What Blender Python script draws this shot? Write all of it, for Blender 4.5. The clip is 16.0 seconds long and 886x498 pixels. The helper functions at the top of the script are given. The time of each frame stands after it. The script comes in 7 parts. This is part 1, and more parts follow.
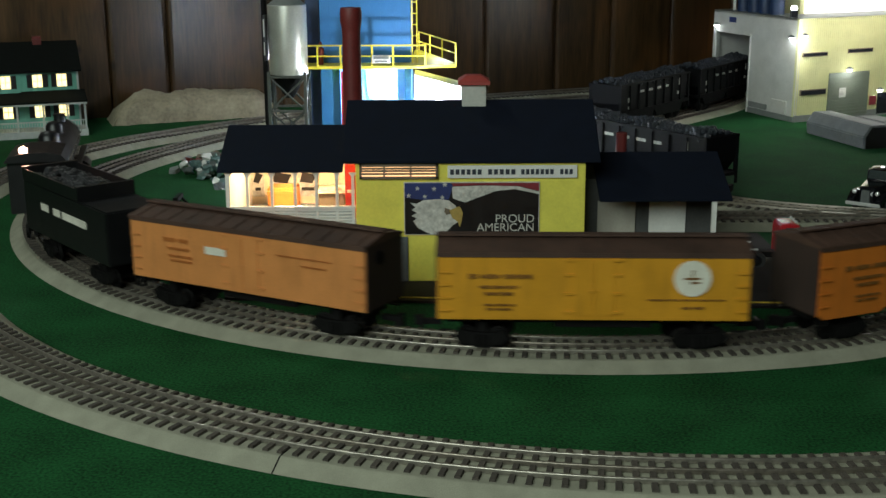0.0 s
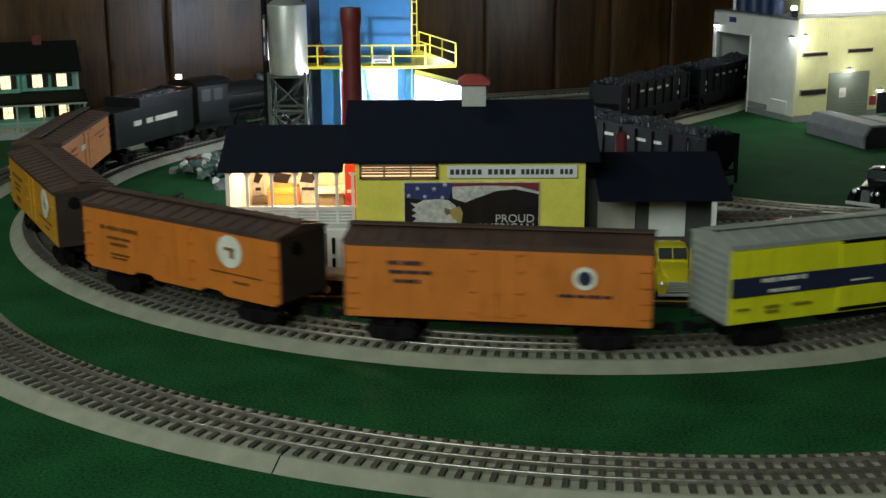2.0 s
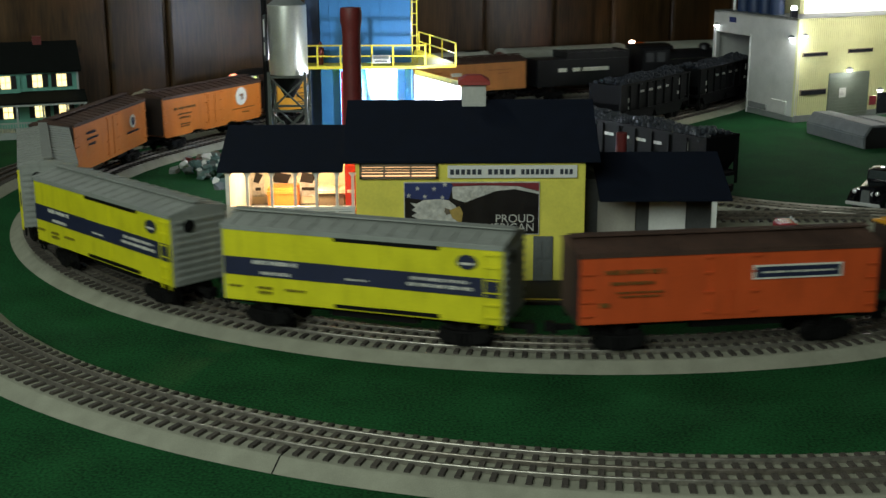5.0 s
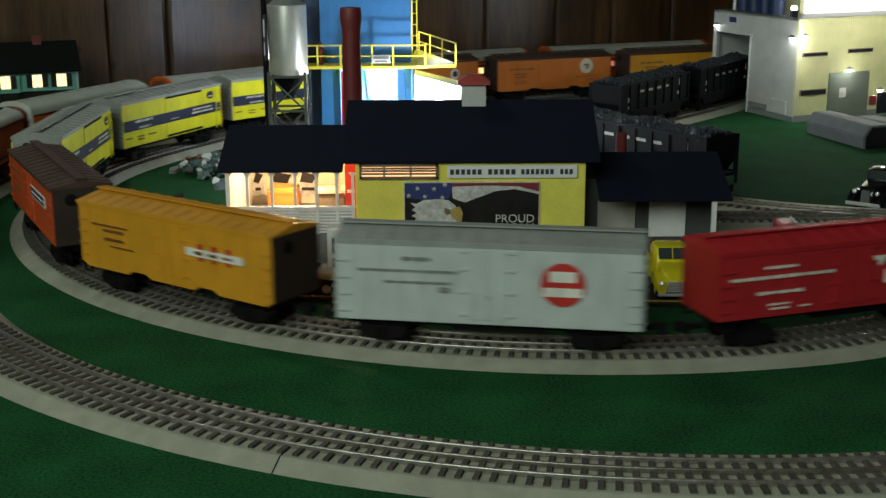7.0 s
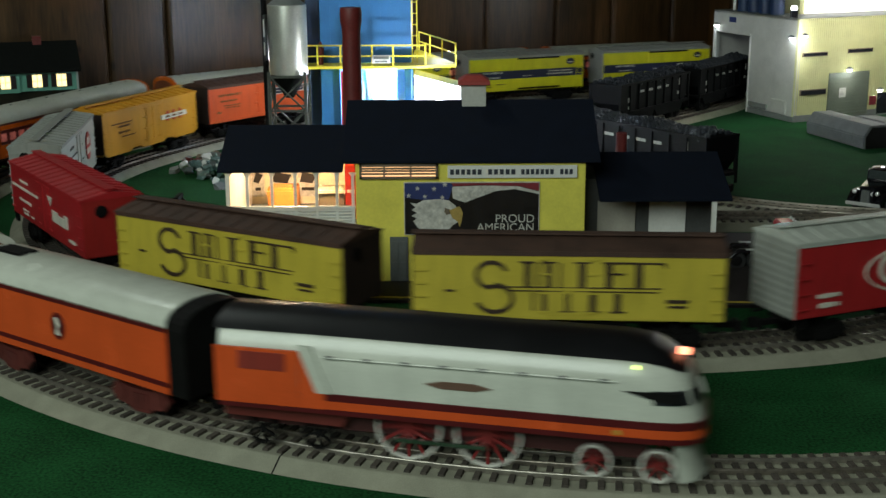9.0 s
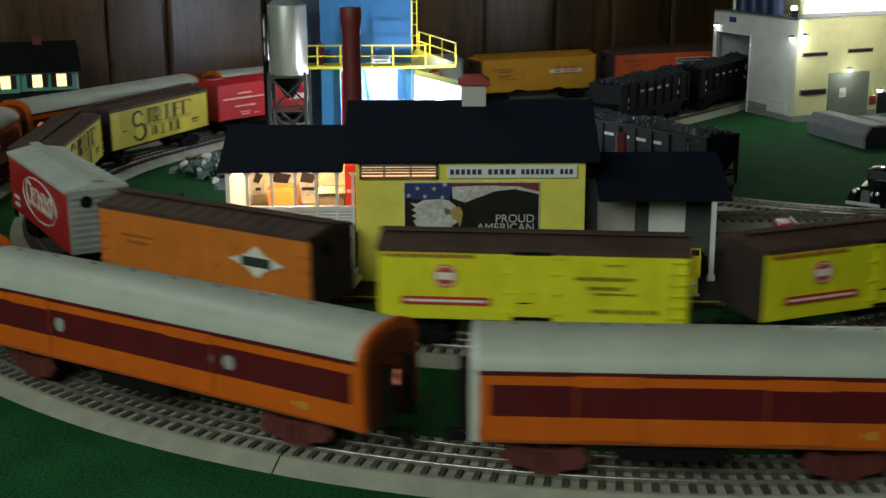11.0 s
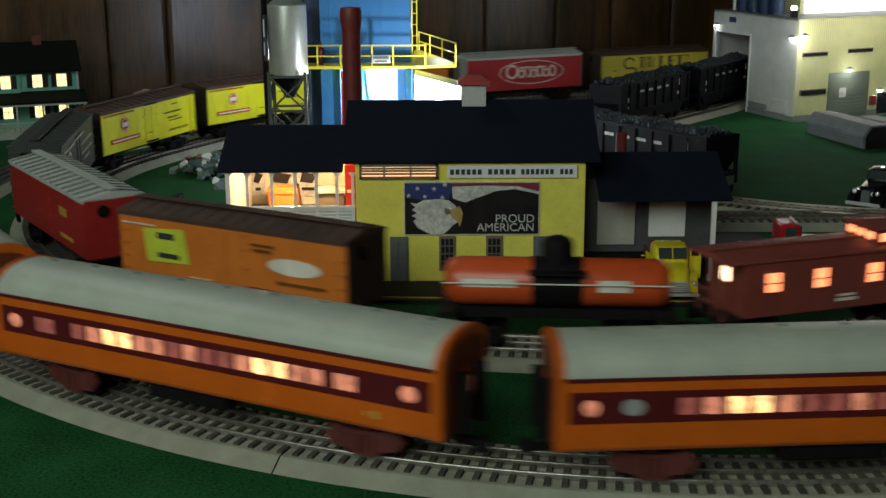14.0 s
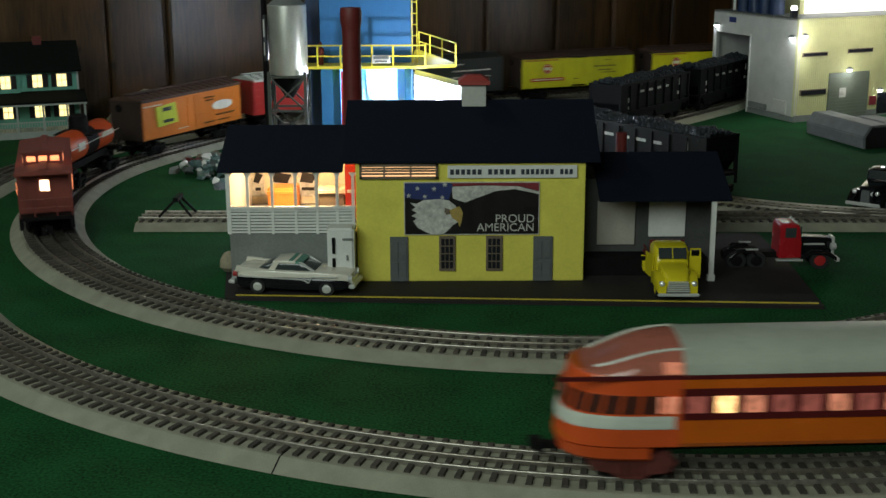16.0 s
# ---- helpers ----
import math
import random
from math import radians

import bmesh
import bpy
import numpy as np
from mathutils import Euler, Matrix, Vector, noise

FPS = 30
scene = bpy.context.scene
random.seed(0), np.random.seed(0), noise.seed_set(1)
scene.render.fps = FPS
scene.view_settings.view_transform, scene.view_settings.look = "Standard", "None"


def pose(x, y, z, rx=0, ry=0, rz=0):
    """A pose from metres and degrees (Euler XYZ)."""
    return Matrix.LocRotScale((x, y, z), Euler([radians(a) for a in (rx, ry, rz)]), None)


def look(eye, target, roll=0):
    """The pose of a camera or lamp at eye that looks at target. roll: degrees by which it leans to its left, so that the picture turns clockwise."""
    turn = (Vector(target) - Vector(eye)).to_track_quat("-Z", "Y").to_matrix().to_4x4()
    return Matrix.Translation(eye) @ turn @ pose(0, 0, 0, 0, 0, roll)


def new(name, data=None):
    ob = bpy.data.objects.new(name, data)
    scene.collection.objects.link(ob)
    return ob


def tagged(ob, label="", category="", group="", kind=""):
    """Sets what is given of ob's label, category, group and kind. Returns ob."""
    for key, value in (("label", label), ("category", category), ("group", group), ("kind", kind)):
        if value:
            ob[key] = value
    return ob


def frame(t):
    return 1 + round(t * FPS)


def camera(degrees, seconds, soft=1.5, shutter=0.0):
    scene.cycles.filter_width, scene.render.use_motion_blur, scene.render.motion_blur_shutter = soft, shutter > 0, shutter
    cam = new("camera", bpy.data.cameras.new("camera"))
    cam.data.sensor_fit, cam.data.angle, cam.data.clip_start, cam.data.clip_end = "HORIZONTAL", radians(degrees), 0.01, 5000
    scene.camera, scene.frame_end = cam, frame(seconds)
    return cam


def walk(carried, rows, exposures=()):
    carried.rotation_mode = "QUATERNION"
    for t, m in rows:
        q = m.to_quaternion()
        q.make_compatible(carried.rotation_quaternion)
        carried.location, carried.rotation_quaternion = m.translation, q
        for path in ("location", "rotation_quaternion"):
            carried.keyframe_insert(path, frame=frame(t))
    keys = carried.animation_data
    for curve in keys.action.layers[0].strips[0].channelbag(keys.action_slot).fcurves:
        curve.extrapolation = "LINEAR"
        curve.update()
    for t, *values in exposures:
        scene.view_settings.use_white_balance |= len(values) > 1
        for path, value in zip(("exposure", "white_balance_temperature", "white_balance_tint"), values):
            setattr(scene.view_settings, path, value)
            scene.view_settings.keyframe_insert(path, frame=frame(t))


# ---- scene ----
cam = camera(39.84, 16.0, soft=1.5, shutter=0.5)
EYE = (0.0, 0.0, 0.3567)
AIM = look(EYE, (0.0, math.cos(0.2595), 0.3567 - math.sin(0.2595)), -0.25)
walk(cam, [(0.0, AIM), (16.0, AIM)], [(0.0, 0.28), (4.0, 0.17), (8.0, 0.07), (10.0, 0.02), (12.0, -0.05), (16.0, -0.14)])

# ---- light: dim room, one ceiling panel, unseen front light; building lamps plus two fills ----
world = bpy.data.worlds.new("room_dark")
world.use_nodes = True
world.node_tree.nodes["Background"].inputs[0].default_value = (0.75, 0.85, 1.0, 1)
world.node_tree.nodes["Background"].inputs[1].default_value = 0.002
scene.world = world


def lamp(name, kind, m, power, color=(1, 1, 1), size=0.1, size_y=None):
    data = bpy.data.lights.new(name, kind)
    data.energy, data.color = power, color
    if kind == "AREA":
        data.size = size
        if size_y:
            data.shape, data.size_y = "RECTANGLE", size_y
    else:
        data.shadow_soft_size = size
    ob = new(name, data)
    ob.matrix_world = m
    return ob


# Unseen soft room light assumed behind and left of the camera.
lamp("front_room_light", "AREA", look((-0.8, -0.65, 1.15), (0.1, 1.2, 0.03)), 24.5, (0.86, 1.0, 0.91), 1.5, 0.9)
lamp("ceiling_panel_light", "AREA", look((-0.95, 1.95, 1.5), (0.1, 1.2, 0.0)), 3.2, (0.88, 1.0, 0.93), 0.2, 0.14)
lamp("tower_floodlight", "POINT", pose(-0.004, 1.675, 0.124), 1.8, (0.85, 0.93, 1.0), 0.006)
lamp("tower_bay_light", "POINT", pose(-0.095, 1.82, 0.135), 1.4, (0.85, 0.94, 1.0), 0.008)
lamp("porch_lamp", "POINT", pose(-0.155, 1.262, 0.112), 0.62, (1.0, 0.66, 0.36), 0.005)
lamp("gallery_lamp", "POINT", pose(0.0, 1.915, 0.205), 0.3, (0.85, 0.93, 1.0), 0.006)
# Fill added without a fixture, brightens the cars passing behind the tower.
lamp("tower_side_fill", "POINT", pose(0.015, 1.87, 0.12), 0.8, (0.85, 0.93, 1.0), 0.008)
lamp("tower_rear_lamp", "POINT", pose(-0.195, 1.955, 0.15), 1.05, (0.85, 0.92, 1.0), 0.008)
lamp("works_corner_lamp", "POINT", pose(0.648, 2.205, 0.15), 0.26, (0.95, 1.0, 0.97), 0.008)
lamp("works_door_lamp", "POINT", pose(0.769, 2.272, 0.083), 0.05, (0.95, 1.0, 0.97), 0.006)
# No fixture here: added mid-air light standing for the sign box's spill.
lamp("works_sign_spill", "POINT", pose(0.8, 2.19, 0.24), 1.1, (1.0, 0.98, 0.92), 0.02)


# ---- materials ----
def mat(name, rgb, rough=0.6, metal=0.0, var=0.25, scale=60.0, bump=0.0, fine=400.0, spec=0.5, dark=None, island=False, stretch=None, blend=0.4):
    m = bpy.data.materials.new(name)
    m.use_nodes = True
    nt = m.node_tree
    n, l = nt.nodes, nt.links
    b = n["Principled BSDF"]
    b.inputs["Roughness"].default_value, b.inputs["Metallic"].default_value = rough, metal
    b.inputs["Specular IOR Level"].default_value = spec
    co = n.new("ShaderNodeTexCoord")
    src = co.outputs["Object"]
    if stretch:
        mp = n.new("ShaderNodeMapping")
        mp.inputs["Scale"].default_value = stretch
        l.new(src, mp.inputs["Vector"])
        src = mp.outputs["Vector"]
    a = n.new("ShaderNodeTexNoise")
    a.inputs["Scale"].default_value, a.inputs["Detail"].default_value = scale, 6
    c = n.new("ShaderNodeTexNoise")
    c.inputs["Scale"].default_value, c.inputs["Detail"].default_value = fine, 3
    l.new(src, a.inputs["Vector"])
    l.new(src, c.inputs["Vector"])
    mix = n.new("ShaderNodeMix")
    mix.data_type = "FLOAT"
    mix.inputs[0].default_value = blend
    l.new(a.outputs["Fac"], mix.inputs[2])
    l.new(c.outputs["Fac"], mix.inputs[3])
    ramp = n.new("ShaderNodeValToRGB")
    lo = dark if dark else tuple(v * (1 - var) for v in rgb)
    hi = tuple(min(1, v * (1 + var * 0.6)) for v in rgb)
    ramp.color_ramp.elements[0].position, ramp.color_ramp.elements[1].position = 0.32, 0.68
    ramp.color_ramp.elements[0].color, ramp.color_ramp.elements[1].color = (*lo, 1), (*hi, 1)
    l.new(mix.outputs[0], ramp.inputs["Fac"])
    out = ramp.outputs["Color"]
    if island:
        oi = n.new("ShaderNodeObjectInfo")
        hs = n.new("ShaderNodeHueSaturation")
        mr = n.new("ShaderNodeMapRange")
        mr.inputs["To Min"].default_value, mr.inputs["To Max"].default_value = 0.7, 1.3
        l.new(oi.outputs["Random"], mr.inputs["Value"])
        l.new(mr.outputs["Result"], hs.inputs["Value"])
        l.new(out, hs.inputs["Color"])
        out = hs.outputs["Color"]
    l.new(out, b.inputs["Base Color"])
    rr = n.new("ShaderNodeMapRange")
    rr.inputs["To Min"].default_value, rr.inputs["To Max"].default_value = max(0.03, rough - 0.1), min(1, rough + 0.1)
    l.new(a.outputs["Fac"], rr.inputs["Value"])
    l.new(rr.outputs["Result"], b.inputs["Roughness"])
    if bump:
        bp = n.new("ShaderNodeBump")
        bp.inputs["Strength"].default_value, bp.inputs["Distance"].default_value = bump, 0.002
        l.new(mix.outputs[0], bp.inputs["Height"])
        l.new(bp.outputs["Normal"], b.inputs["Normal"])
    return m


def glow(name, rgb, power):
    m = bpy.data.materials.new(name)
    m.use_nodes = True
    b = m.node_tree.nodes["Principled BSDF"]
    b.inputs["Base Color"].default_value = (*[min(1, v) * 0.6 for v in rgb], 1)
    b.inputs["Emission Color"].default_value, b.inputs["Emission Strength"].default_value = (*rgb, 1), power
    return m


def glass(name, rgb, rough=0.05):
    m = bpy.data.materials.new(name)
    m.use_nodes = True
    b = m.node_tree.nodes["Principled BSDF"]
    b.inputs["Base Color"].default_value = (*rgb, 1)
    b.inputs["Roughness"].default_value, b.inputs["IOR"].default_value = rough, 1.45
    b.inputs["Transmission Weight"].default_value = 0.9
    return m


GREEN_FELT = mat("green_felt", (0.0125, 0.08, 0.024), 0.95, var=0.75, scale=16, bump=0.2, fine=420, spec=0.1, blend=0.68)
BALLAST = mat("track_base_grey", (0.3, 0.295, 0.225), 0.85, var=0.25, scale=50, bump=0.5, fine=1400, spec=0.2)
TIE = mat("tie_black", (0.062, 0.051, 0.041), 0.8, var=0.5, scale=80, island=True)
RAIL = mat("rail_steel", (0.36, 0.33, 0.28), 0.33, 0.75, var=0.35, scale=120)
RAILMID = mat("rail_blackened", (0.25, 0.22, 0.18), 0.37, 0.75, var=0.4, scale=120)
WOOD = mat("wall_board", (0.085, 0.046, 0.018), 0.34, var=0.75, scale=7, bump=0.2, fine=55, island=True, stretch=(4, 4, 0.35))


def knotty(m):
    """Adds wide warm and dark patches, thin upright streaks and small dark knots to the boards."""
    nt = m.node_tree
    n, l = nt.nodes, nt.links
    b = n["Principled BSDF"]
    co = n.new("ShaderNodeTexCoord")
    out = b.inputs["Base Color"].links[0].from_socket
    def layer(tex, lo, hi, a, z, color, amount, scale_xyz):
        nonlocal out
        mp = n.new("ShaderNodeMapping")
        mp.inputs["Scale"].default_value = scale_xyz
        l.new(co.outputs["Object"], mp.inputs["Vector"])
        l.new(mp.outputs["Vector"], tex.inputs["Vector"])
        mr = n.new("ShaderNodeMapRange")
        mr.inputs["From Min"].default_value, mr.inputs["From Max"].default_value = lo, hi
        mr.inputs["To Min"].default_value, mr.inputs["To Max"].default_value = a * amount, z * amount
        l.new(tex.outputs[0], mr.inputs["Value"])
        mix = n.new("ShaderNodeMix")
        mix.data_type = "RGBA"
        l.new(mr.outputs["Result"], mix.inputs[0])
        l.new(out, mix.inputs[6])
        mix.inputs[7].default_value = (*color, 1)
        out = mix.outputs[2]
    patch = n.new("ShaderNodeTexNoise")
    patch.inputs["Scale"].default_value, patch.inputs["Detail"].default_value = 5.0, 3
    layer(patch, 0.5, 0.68, 0, 1, (0.15, 0.062, 0.014), 0.75, (1, 1, 0.8))
    shade = n.new("ShaderNodeTexNoise")
    shade.inputs["Scale"].default_value, shade.inputs["Detail"].default_value = 3.2, 4
    layer(shade, 0.52, 0.66, 0, 1, (0.018, 0.011, 0.006), 0.7, (1.6, 1.6, 0.7))
    streak = n.new("ShaderNodeTexNoise")
    streak.inputs["Scale"].default_value, streak.inputs["Detail"].default_value = 38, 4
    layer(streak, 0.56, 0.72, 0, 1, (0.016, 0.009, 0.004), 0.75, (1, 1, 0.06))
    knot = n.new("ShaderNodeTexVoronoi")
    knot.inputs["Scale"].default_value = 9
    layer(knot, 0.03, 0.09, 1, 0, (0.01, 0.006, 0.003), 0.85, (1.3, 0.2, 0.8))
    l.new(out, b.inputs["Base Color"])


knotty(WOOD)
WOODGAP = mat("wall_joint", (0.01, 0.006, 0.004), 0.8, var=0.3)
PLASTER = mat("room_plaster", (0.05, 0.042, 0.035), 0.9, var=0.1, scale=4)
ASPHALT = mat("lot_asphalt", (0.014, 0.01, 0.009), 0.85, var=0.5, scale=40, bump=0.3)
LINE = mat("line_yellow", (0.65, 0.5, 0.05), 0.6, var=0.3, scale=120)
YELLOW = mat("depot_yellow", (0.74, 0.67, 0.1), 0.6, var=0.12, scale=40)
ROOF = mat("roof_navy", (0.005, 0.0075, 0.016), 0.85, spec=0.15, var=0.3, scale=60, bump=0.3, fine=900)
WHITE = mat("painted_white", (0.72, 0.72, 0.68), 0.5, var=0.1, scale=60)
GREY = mat("painted_grey", (0.2, 0.21, 0.2), 0.6, var=0.2, scale=50)
DARK = mat("chassis_black", (0.005, 0.0045, 0.0045), 0.7, var=0.5, scale=90, spec=0.15)
BLUE = mat("tower_blue", (0.03, 0.17, 0.42), 0.5, var=0.15, scale=30, bump=0.1)
STACK = mat("stack_oxide_red", (0.16, 0.022, 0.02), 0.5, var=0.3, scale=50)
SILVER = mat("silo_silver", (0.6, 0.6, 0.55), 0.36, 0.55, var=0.15, scale=40)
RAILING = mat("railing_yellow", (0.75, 0.6, 0.05), 0.45, var=0.15)
CREAM = mat("works_cream", (0.56, 0.55, 0.29), 0.6, var=0.1, scale=40)
CONCRETE = mat("works_grey", (0.5, 0.5, 0.46), 0.75, var=0.15, scale=40, bump=0.2)
ROCK = mat("rock_tan", (0.34, 0.29, 0.2), 0.9, var=0.45, scale=22, bump=0.8, fine=160)
COAL = mat("coal_black", (0.03, 0.03, 0.033), 0.45, var=0.6, scale=150, bump=0.8)
MINT = mat("house_mint", (0.14, 0.4, 0.3), 0.6, var=0.12, scale=60)
CHROME = mat("chrome", (0.8, 0.8, 0.78), 0.22, 0.45, var=0.1)
TYRE = mat("tyre_rubber", (0.012, 0.012, 0.012), 0.8, var=0.3)
LAMPWHITE = glow("lamp_white", (0.9, 0.96, 1.0), 60)
WINGLOW = glow("window_warm_glow", (1.0, 0.78, 0.32), 2.2)
REDGLOW = glow("caboose_window_glow", (1.0, 0.3, 0.12), 2.4)


# ---- mesh helpers ----
class Geo:
    """Collects simple solids into one mesh."""

    def __init__(self):
        self.v, self.f = [], []

    def add(self, verts, faces):
        k = len(self.v)
        self.v += [tuple(p) for p in verts]
        self.f += [tuple(i + k for i in f) for f in faces]
        return self

    def box(self, x0, x1, y0, y1, z0, z1):
        v = [(x, y, z) for z in (z0, z1) for y in (y0, y1) for x in (x0, x1)]
        return self.add(v, [(0, 2, 3, 1), (4, 5, 7, 6), (0, 1, 5, 4), (2, 6, 7, 3), (0, 4, 6, 2), (1, 3, 7, 5)])

    def prism(self, prof, axis, a, b):
        """A closed profile swept along an axis: 'x' takes (y, z), 'y' takes (x, z), 'z' takes (x, y)."""
        def p(u, w, s):
            return (s, u, w) if axis == "x" else (u, s, w) if axis == "y" else (u, w, s)
        n = len(prof)
        v = [p(u, w, a) for u, w in prof] + [p(u, w, b) for u, w in prof]
        f = [(i, (i + 1) % n, n + (i + 1) % n, n + i) for i in range(n)]
        return self.add(v, f + [tuple(range(n - 1, -1, -1)), tuple(range(n, 2 * n))])

    def cyl(self, p0, p1, r0, r1=None, n=16):
        p0, p1 = Vector(p0), Vector(p1)
        r1 = r0 if r1 is None else r1
        q = (p1 - p0).to_track_quat("Z", "Y")
        v = []
        for p, r in ((p0, r0), (p1, r1)):
            v += [p + q @ Vector((r * math.cos(2 * math.pi * i / n), r * math.sin(2 * math.pi * i / n), 0)) for i in range(n)]
        f = [(i, (i + 1) % n, n + (i + 1) % n, n + i) for i in range(n)]
        return self.add(v, f + [tuple(range(n - 1, -1, -1)), tuple(range(n, 2 * n))])

    def lathe(self, prof, at=(0, 0, 0), axis="z", n=24):
        """Profile of (radius, height) turned about an axis."""
        v = []
        for r, h in prof:
            for i in range(n):
                c, s = r * math.cos(2 * math.pi * i / n), r * math.sin(2 * math.pi * i / n)
                q = (c, s, h) if axis == "z" else (h, c, s) if axis == "x" else (c, h, s)
                v.append((q[0] + at[0], q[1] + at[1], q[2] + at[2]))
        f = [(k * n + i, k * n + (i + 1) % n, (k + 1) * n + (i + 1) % n, (k + 1) * n + i) for k in range(len(prof) - 1) for i in range(n)]
        m = len(prof) - 1
        return self.add(v, f + [tuple(range(n - 1, -1, -1)), tuple(range(m * n, m * n + n))])

    def loft(self, rings):
        """Skins closed rings of equal length and caps the ends."""
        n = len(rings[0])
        v = [p for r in rings for p in r]
        f = [(k * n + i, k * n + (i + 1) % n, (k + 1) * n + (i + 1) % n, (k + 1) * n + i) for k in range(len(rings) - 1) for i in range(n)]
        m = len(rings) - 1
        return self.add(v, f + [tuple(range(n - 1, -1, -1)), tuple(range(m * n, m * n + n))])

    def mesh(self, name, material, bevel=0.0, smooth=False):
        me = bpy.data.meshes.new(name)
        me.from_pydata(self.v, [], self.f)
        bm = bmesh.new()
        bm.from_mesh(me)
        bmesh.ops.recalc_face_normals(bm, faces=bm.faces)
        if bevel:
            sharp = [e for e in bm.edges if len(e.link_faces) == 2 and e.calc_face_angle() > 0.5]
            bmesh.ops.bevel(bm, geom=sharp, offset=bevel, segments=2, affect="EDGES", clamp_overlap=True)
        for f in bm.faces:
            f.smooth = smooth
        bm.to_mesh(me)
        bm.free()
        if smooth:
            me.set_sharp_from_angle(angle=radians(40))
        me.materials.append(material)
        return me


def part(name, geo, material, parent=None, label="", bevel=0.0, smooth=False, m=None):
    ob = new(name, geo.mesh(name, material, bevel, smooth) if isinstance(geo, Geo) else geo)
    if parent is not None:
        ob.parent = parent
    if m is not None:
        ob.matrix_basis = m
    return tagged(ob, label) if label else ob


def thing(name, label, category, m=None, group="", kind=""):
    ob = new(name)
    ob.empty_display_size = 0.02
    if m is not None:
        ob.matrix_basis = m
    return tagged(ob, label, category, group, kind)


# ---- the two loops of track, as smooth closed lines through waypoints ----
class Line:
    def __init__(self, points, steps=24):
        pts = np.array(points, float)
        count, out = len(pts), []
        for i in range(count):
            p = [pts[i - 1], pts[i], pts[(i + 1) % count], pts[(i + 2) % count]]
            k = [0.0]
            for j in range(3):
                k.append(k[-1] + math.sqrt(np.linalg.norm(p[j + 1] - p[j])))
            for s in range(steps):
                t = k[1] + (k[2] - k[1]) * s / steps
                a = [((k[j + 1] - t) * p[j] + (t - k[j]) * p[j + 1]) / (k[j + 1] - k[j]) for j in range(3)]
                b = [((k[j + 2] - t) * a[j] + (t - k[j]) * a[j + 1]) / (k[j + 2] - k[j]) for j in range(2)]
                out.append(((k[2] - t) * b[0] + (t - k[1]) * b[1]) / (k[2] - k[1]))
        self.p = np.vstack([out, out[:1]])
        self.s = np.r_[0, np.cumsum(np.linalg.norm(np.diff(self.p, axis=0), axis=1))]
        self.length = float(self.s[-1])

    def at(self, u):
        u = u % self.length
        return Vector((float(np.interp(u, self.s, self.p[:, 0])), float(np.interp(u, self.s, self.p[:, 1])), 0))

    def heading(self, u):
        return (self.at(u + 0.01) - self.at(u - 0.01)).normalized()

    def riding(self, u, base):
        """The pose of a vehicle whose two bogies stand base apart about u."""
        a, b = self.at(u + base / 2), self.at(u - base / 2)
        d = a - b
        mid = (a + b) / 2
        return pose(mid.x, mid.y, 0, 0, 0, math.degrees(math.atan2(d.y, d.x)))


def arc(cx, cy, r, start, stop, step):
    return [(cx + r * math.cos(radians(a)), cy + r * math.sin(radians(a))) for a in range(start, stop, step)]


FREIGHT = Line(arc(0.1467, 1.6392, 0.6572, -60, -211, -15) + [
    (-0.332, 2.123), (-0.14, 2.30), (0.078, 2.428), (0.35, 2.545), (0.62, 2.65), (0.95, 2.73), (1.4, 2.75), (2.2, 2.72), (2.7, 2.55),
    (3.0, 2.2), (3.05, 1.75), (2.85, 1.35), (2.4, 1.15), (1.8, 1.12), (1.2, 1.14), (0.75, 1.16)])
EXPRESS = Line(arc(0.2133, 1.5495, 0.8164, -150, -69, 10) + [
    (0.8, 0.86), (1.4, 0.93), (2.2, 0.95), (2.8, 1.1), (3.2, 1.5), (3.28, 2.0), (3.05, 2.55), (2.5, 2.83), (1.6, 2.88), (0.95, 2.84),
    (0.62, 2.755), (0.35, 2.655), (0.06, 2.53), (-0.15, 2.41), (-0.345, 2.235), (-0.455, 2.118), (-0.548, 2.0), (-0.625, 1.80),
    (-0.64, 1.55), (-0.59, 1.3)])


def sweep(geo, points, prof, closed=True):
    """Sweeps a closed (side, height) profile along plan points."""
    n, k = len(points), len(prof)
    rings = []
    for i, p in enumerate(points):
        a = points[i - 1] if closed or i else p
        b = points[(i + 1) % n] if closed or i < n - 1 else p
        d = (Vector(b) - Vector(a)).normalized()
        side = Vector((-d.y, d.x, 0))
        rings.append([Vector(p) + side * u + Vector((0, 0, w)) for u, w in prof])
    v = [q for r in rings for q in r]
    f = [(i * k + j, i * k + (j + 1) % k, ((i + 1) % n) * k + (j + 1) % k, ((i + 1) % n) * k + j) for i in range(n if closed else n - 1) for j in range(k)]
    if not closed:
        f += [tuple(range(k)), tuple(range((n - 1) * k + k - 1, (n - 1) * k - 1, -1))]
    return geo.add(v, f)


BED = [(-0.0435, 0.0005), (-0.032, 0.0082), (-0.031, 0.0085), (0.031, 0.0085), (0.032, 0.0082), (0.0435, 0.0005)]
TIE_MESH = Geo().prism([(-0.0024, 0.0), (0.0024, 0.0), (0.0019, 0.0022), (-0.0019, 0.0022)], "y", -0.0285, 0.0285).mesh("tie", TIE)


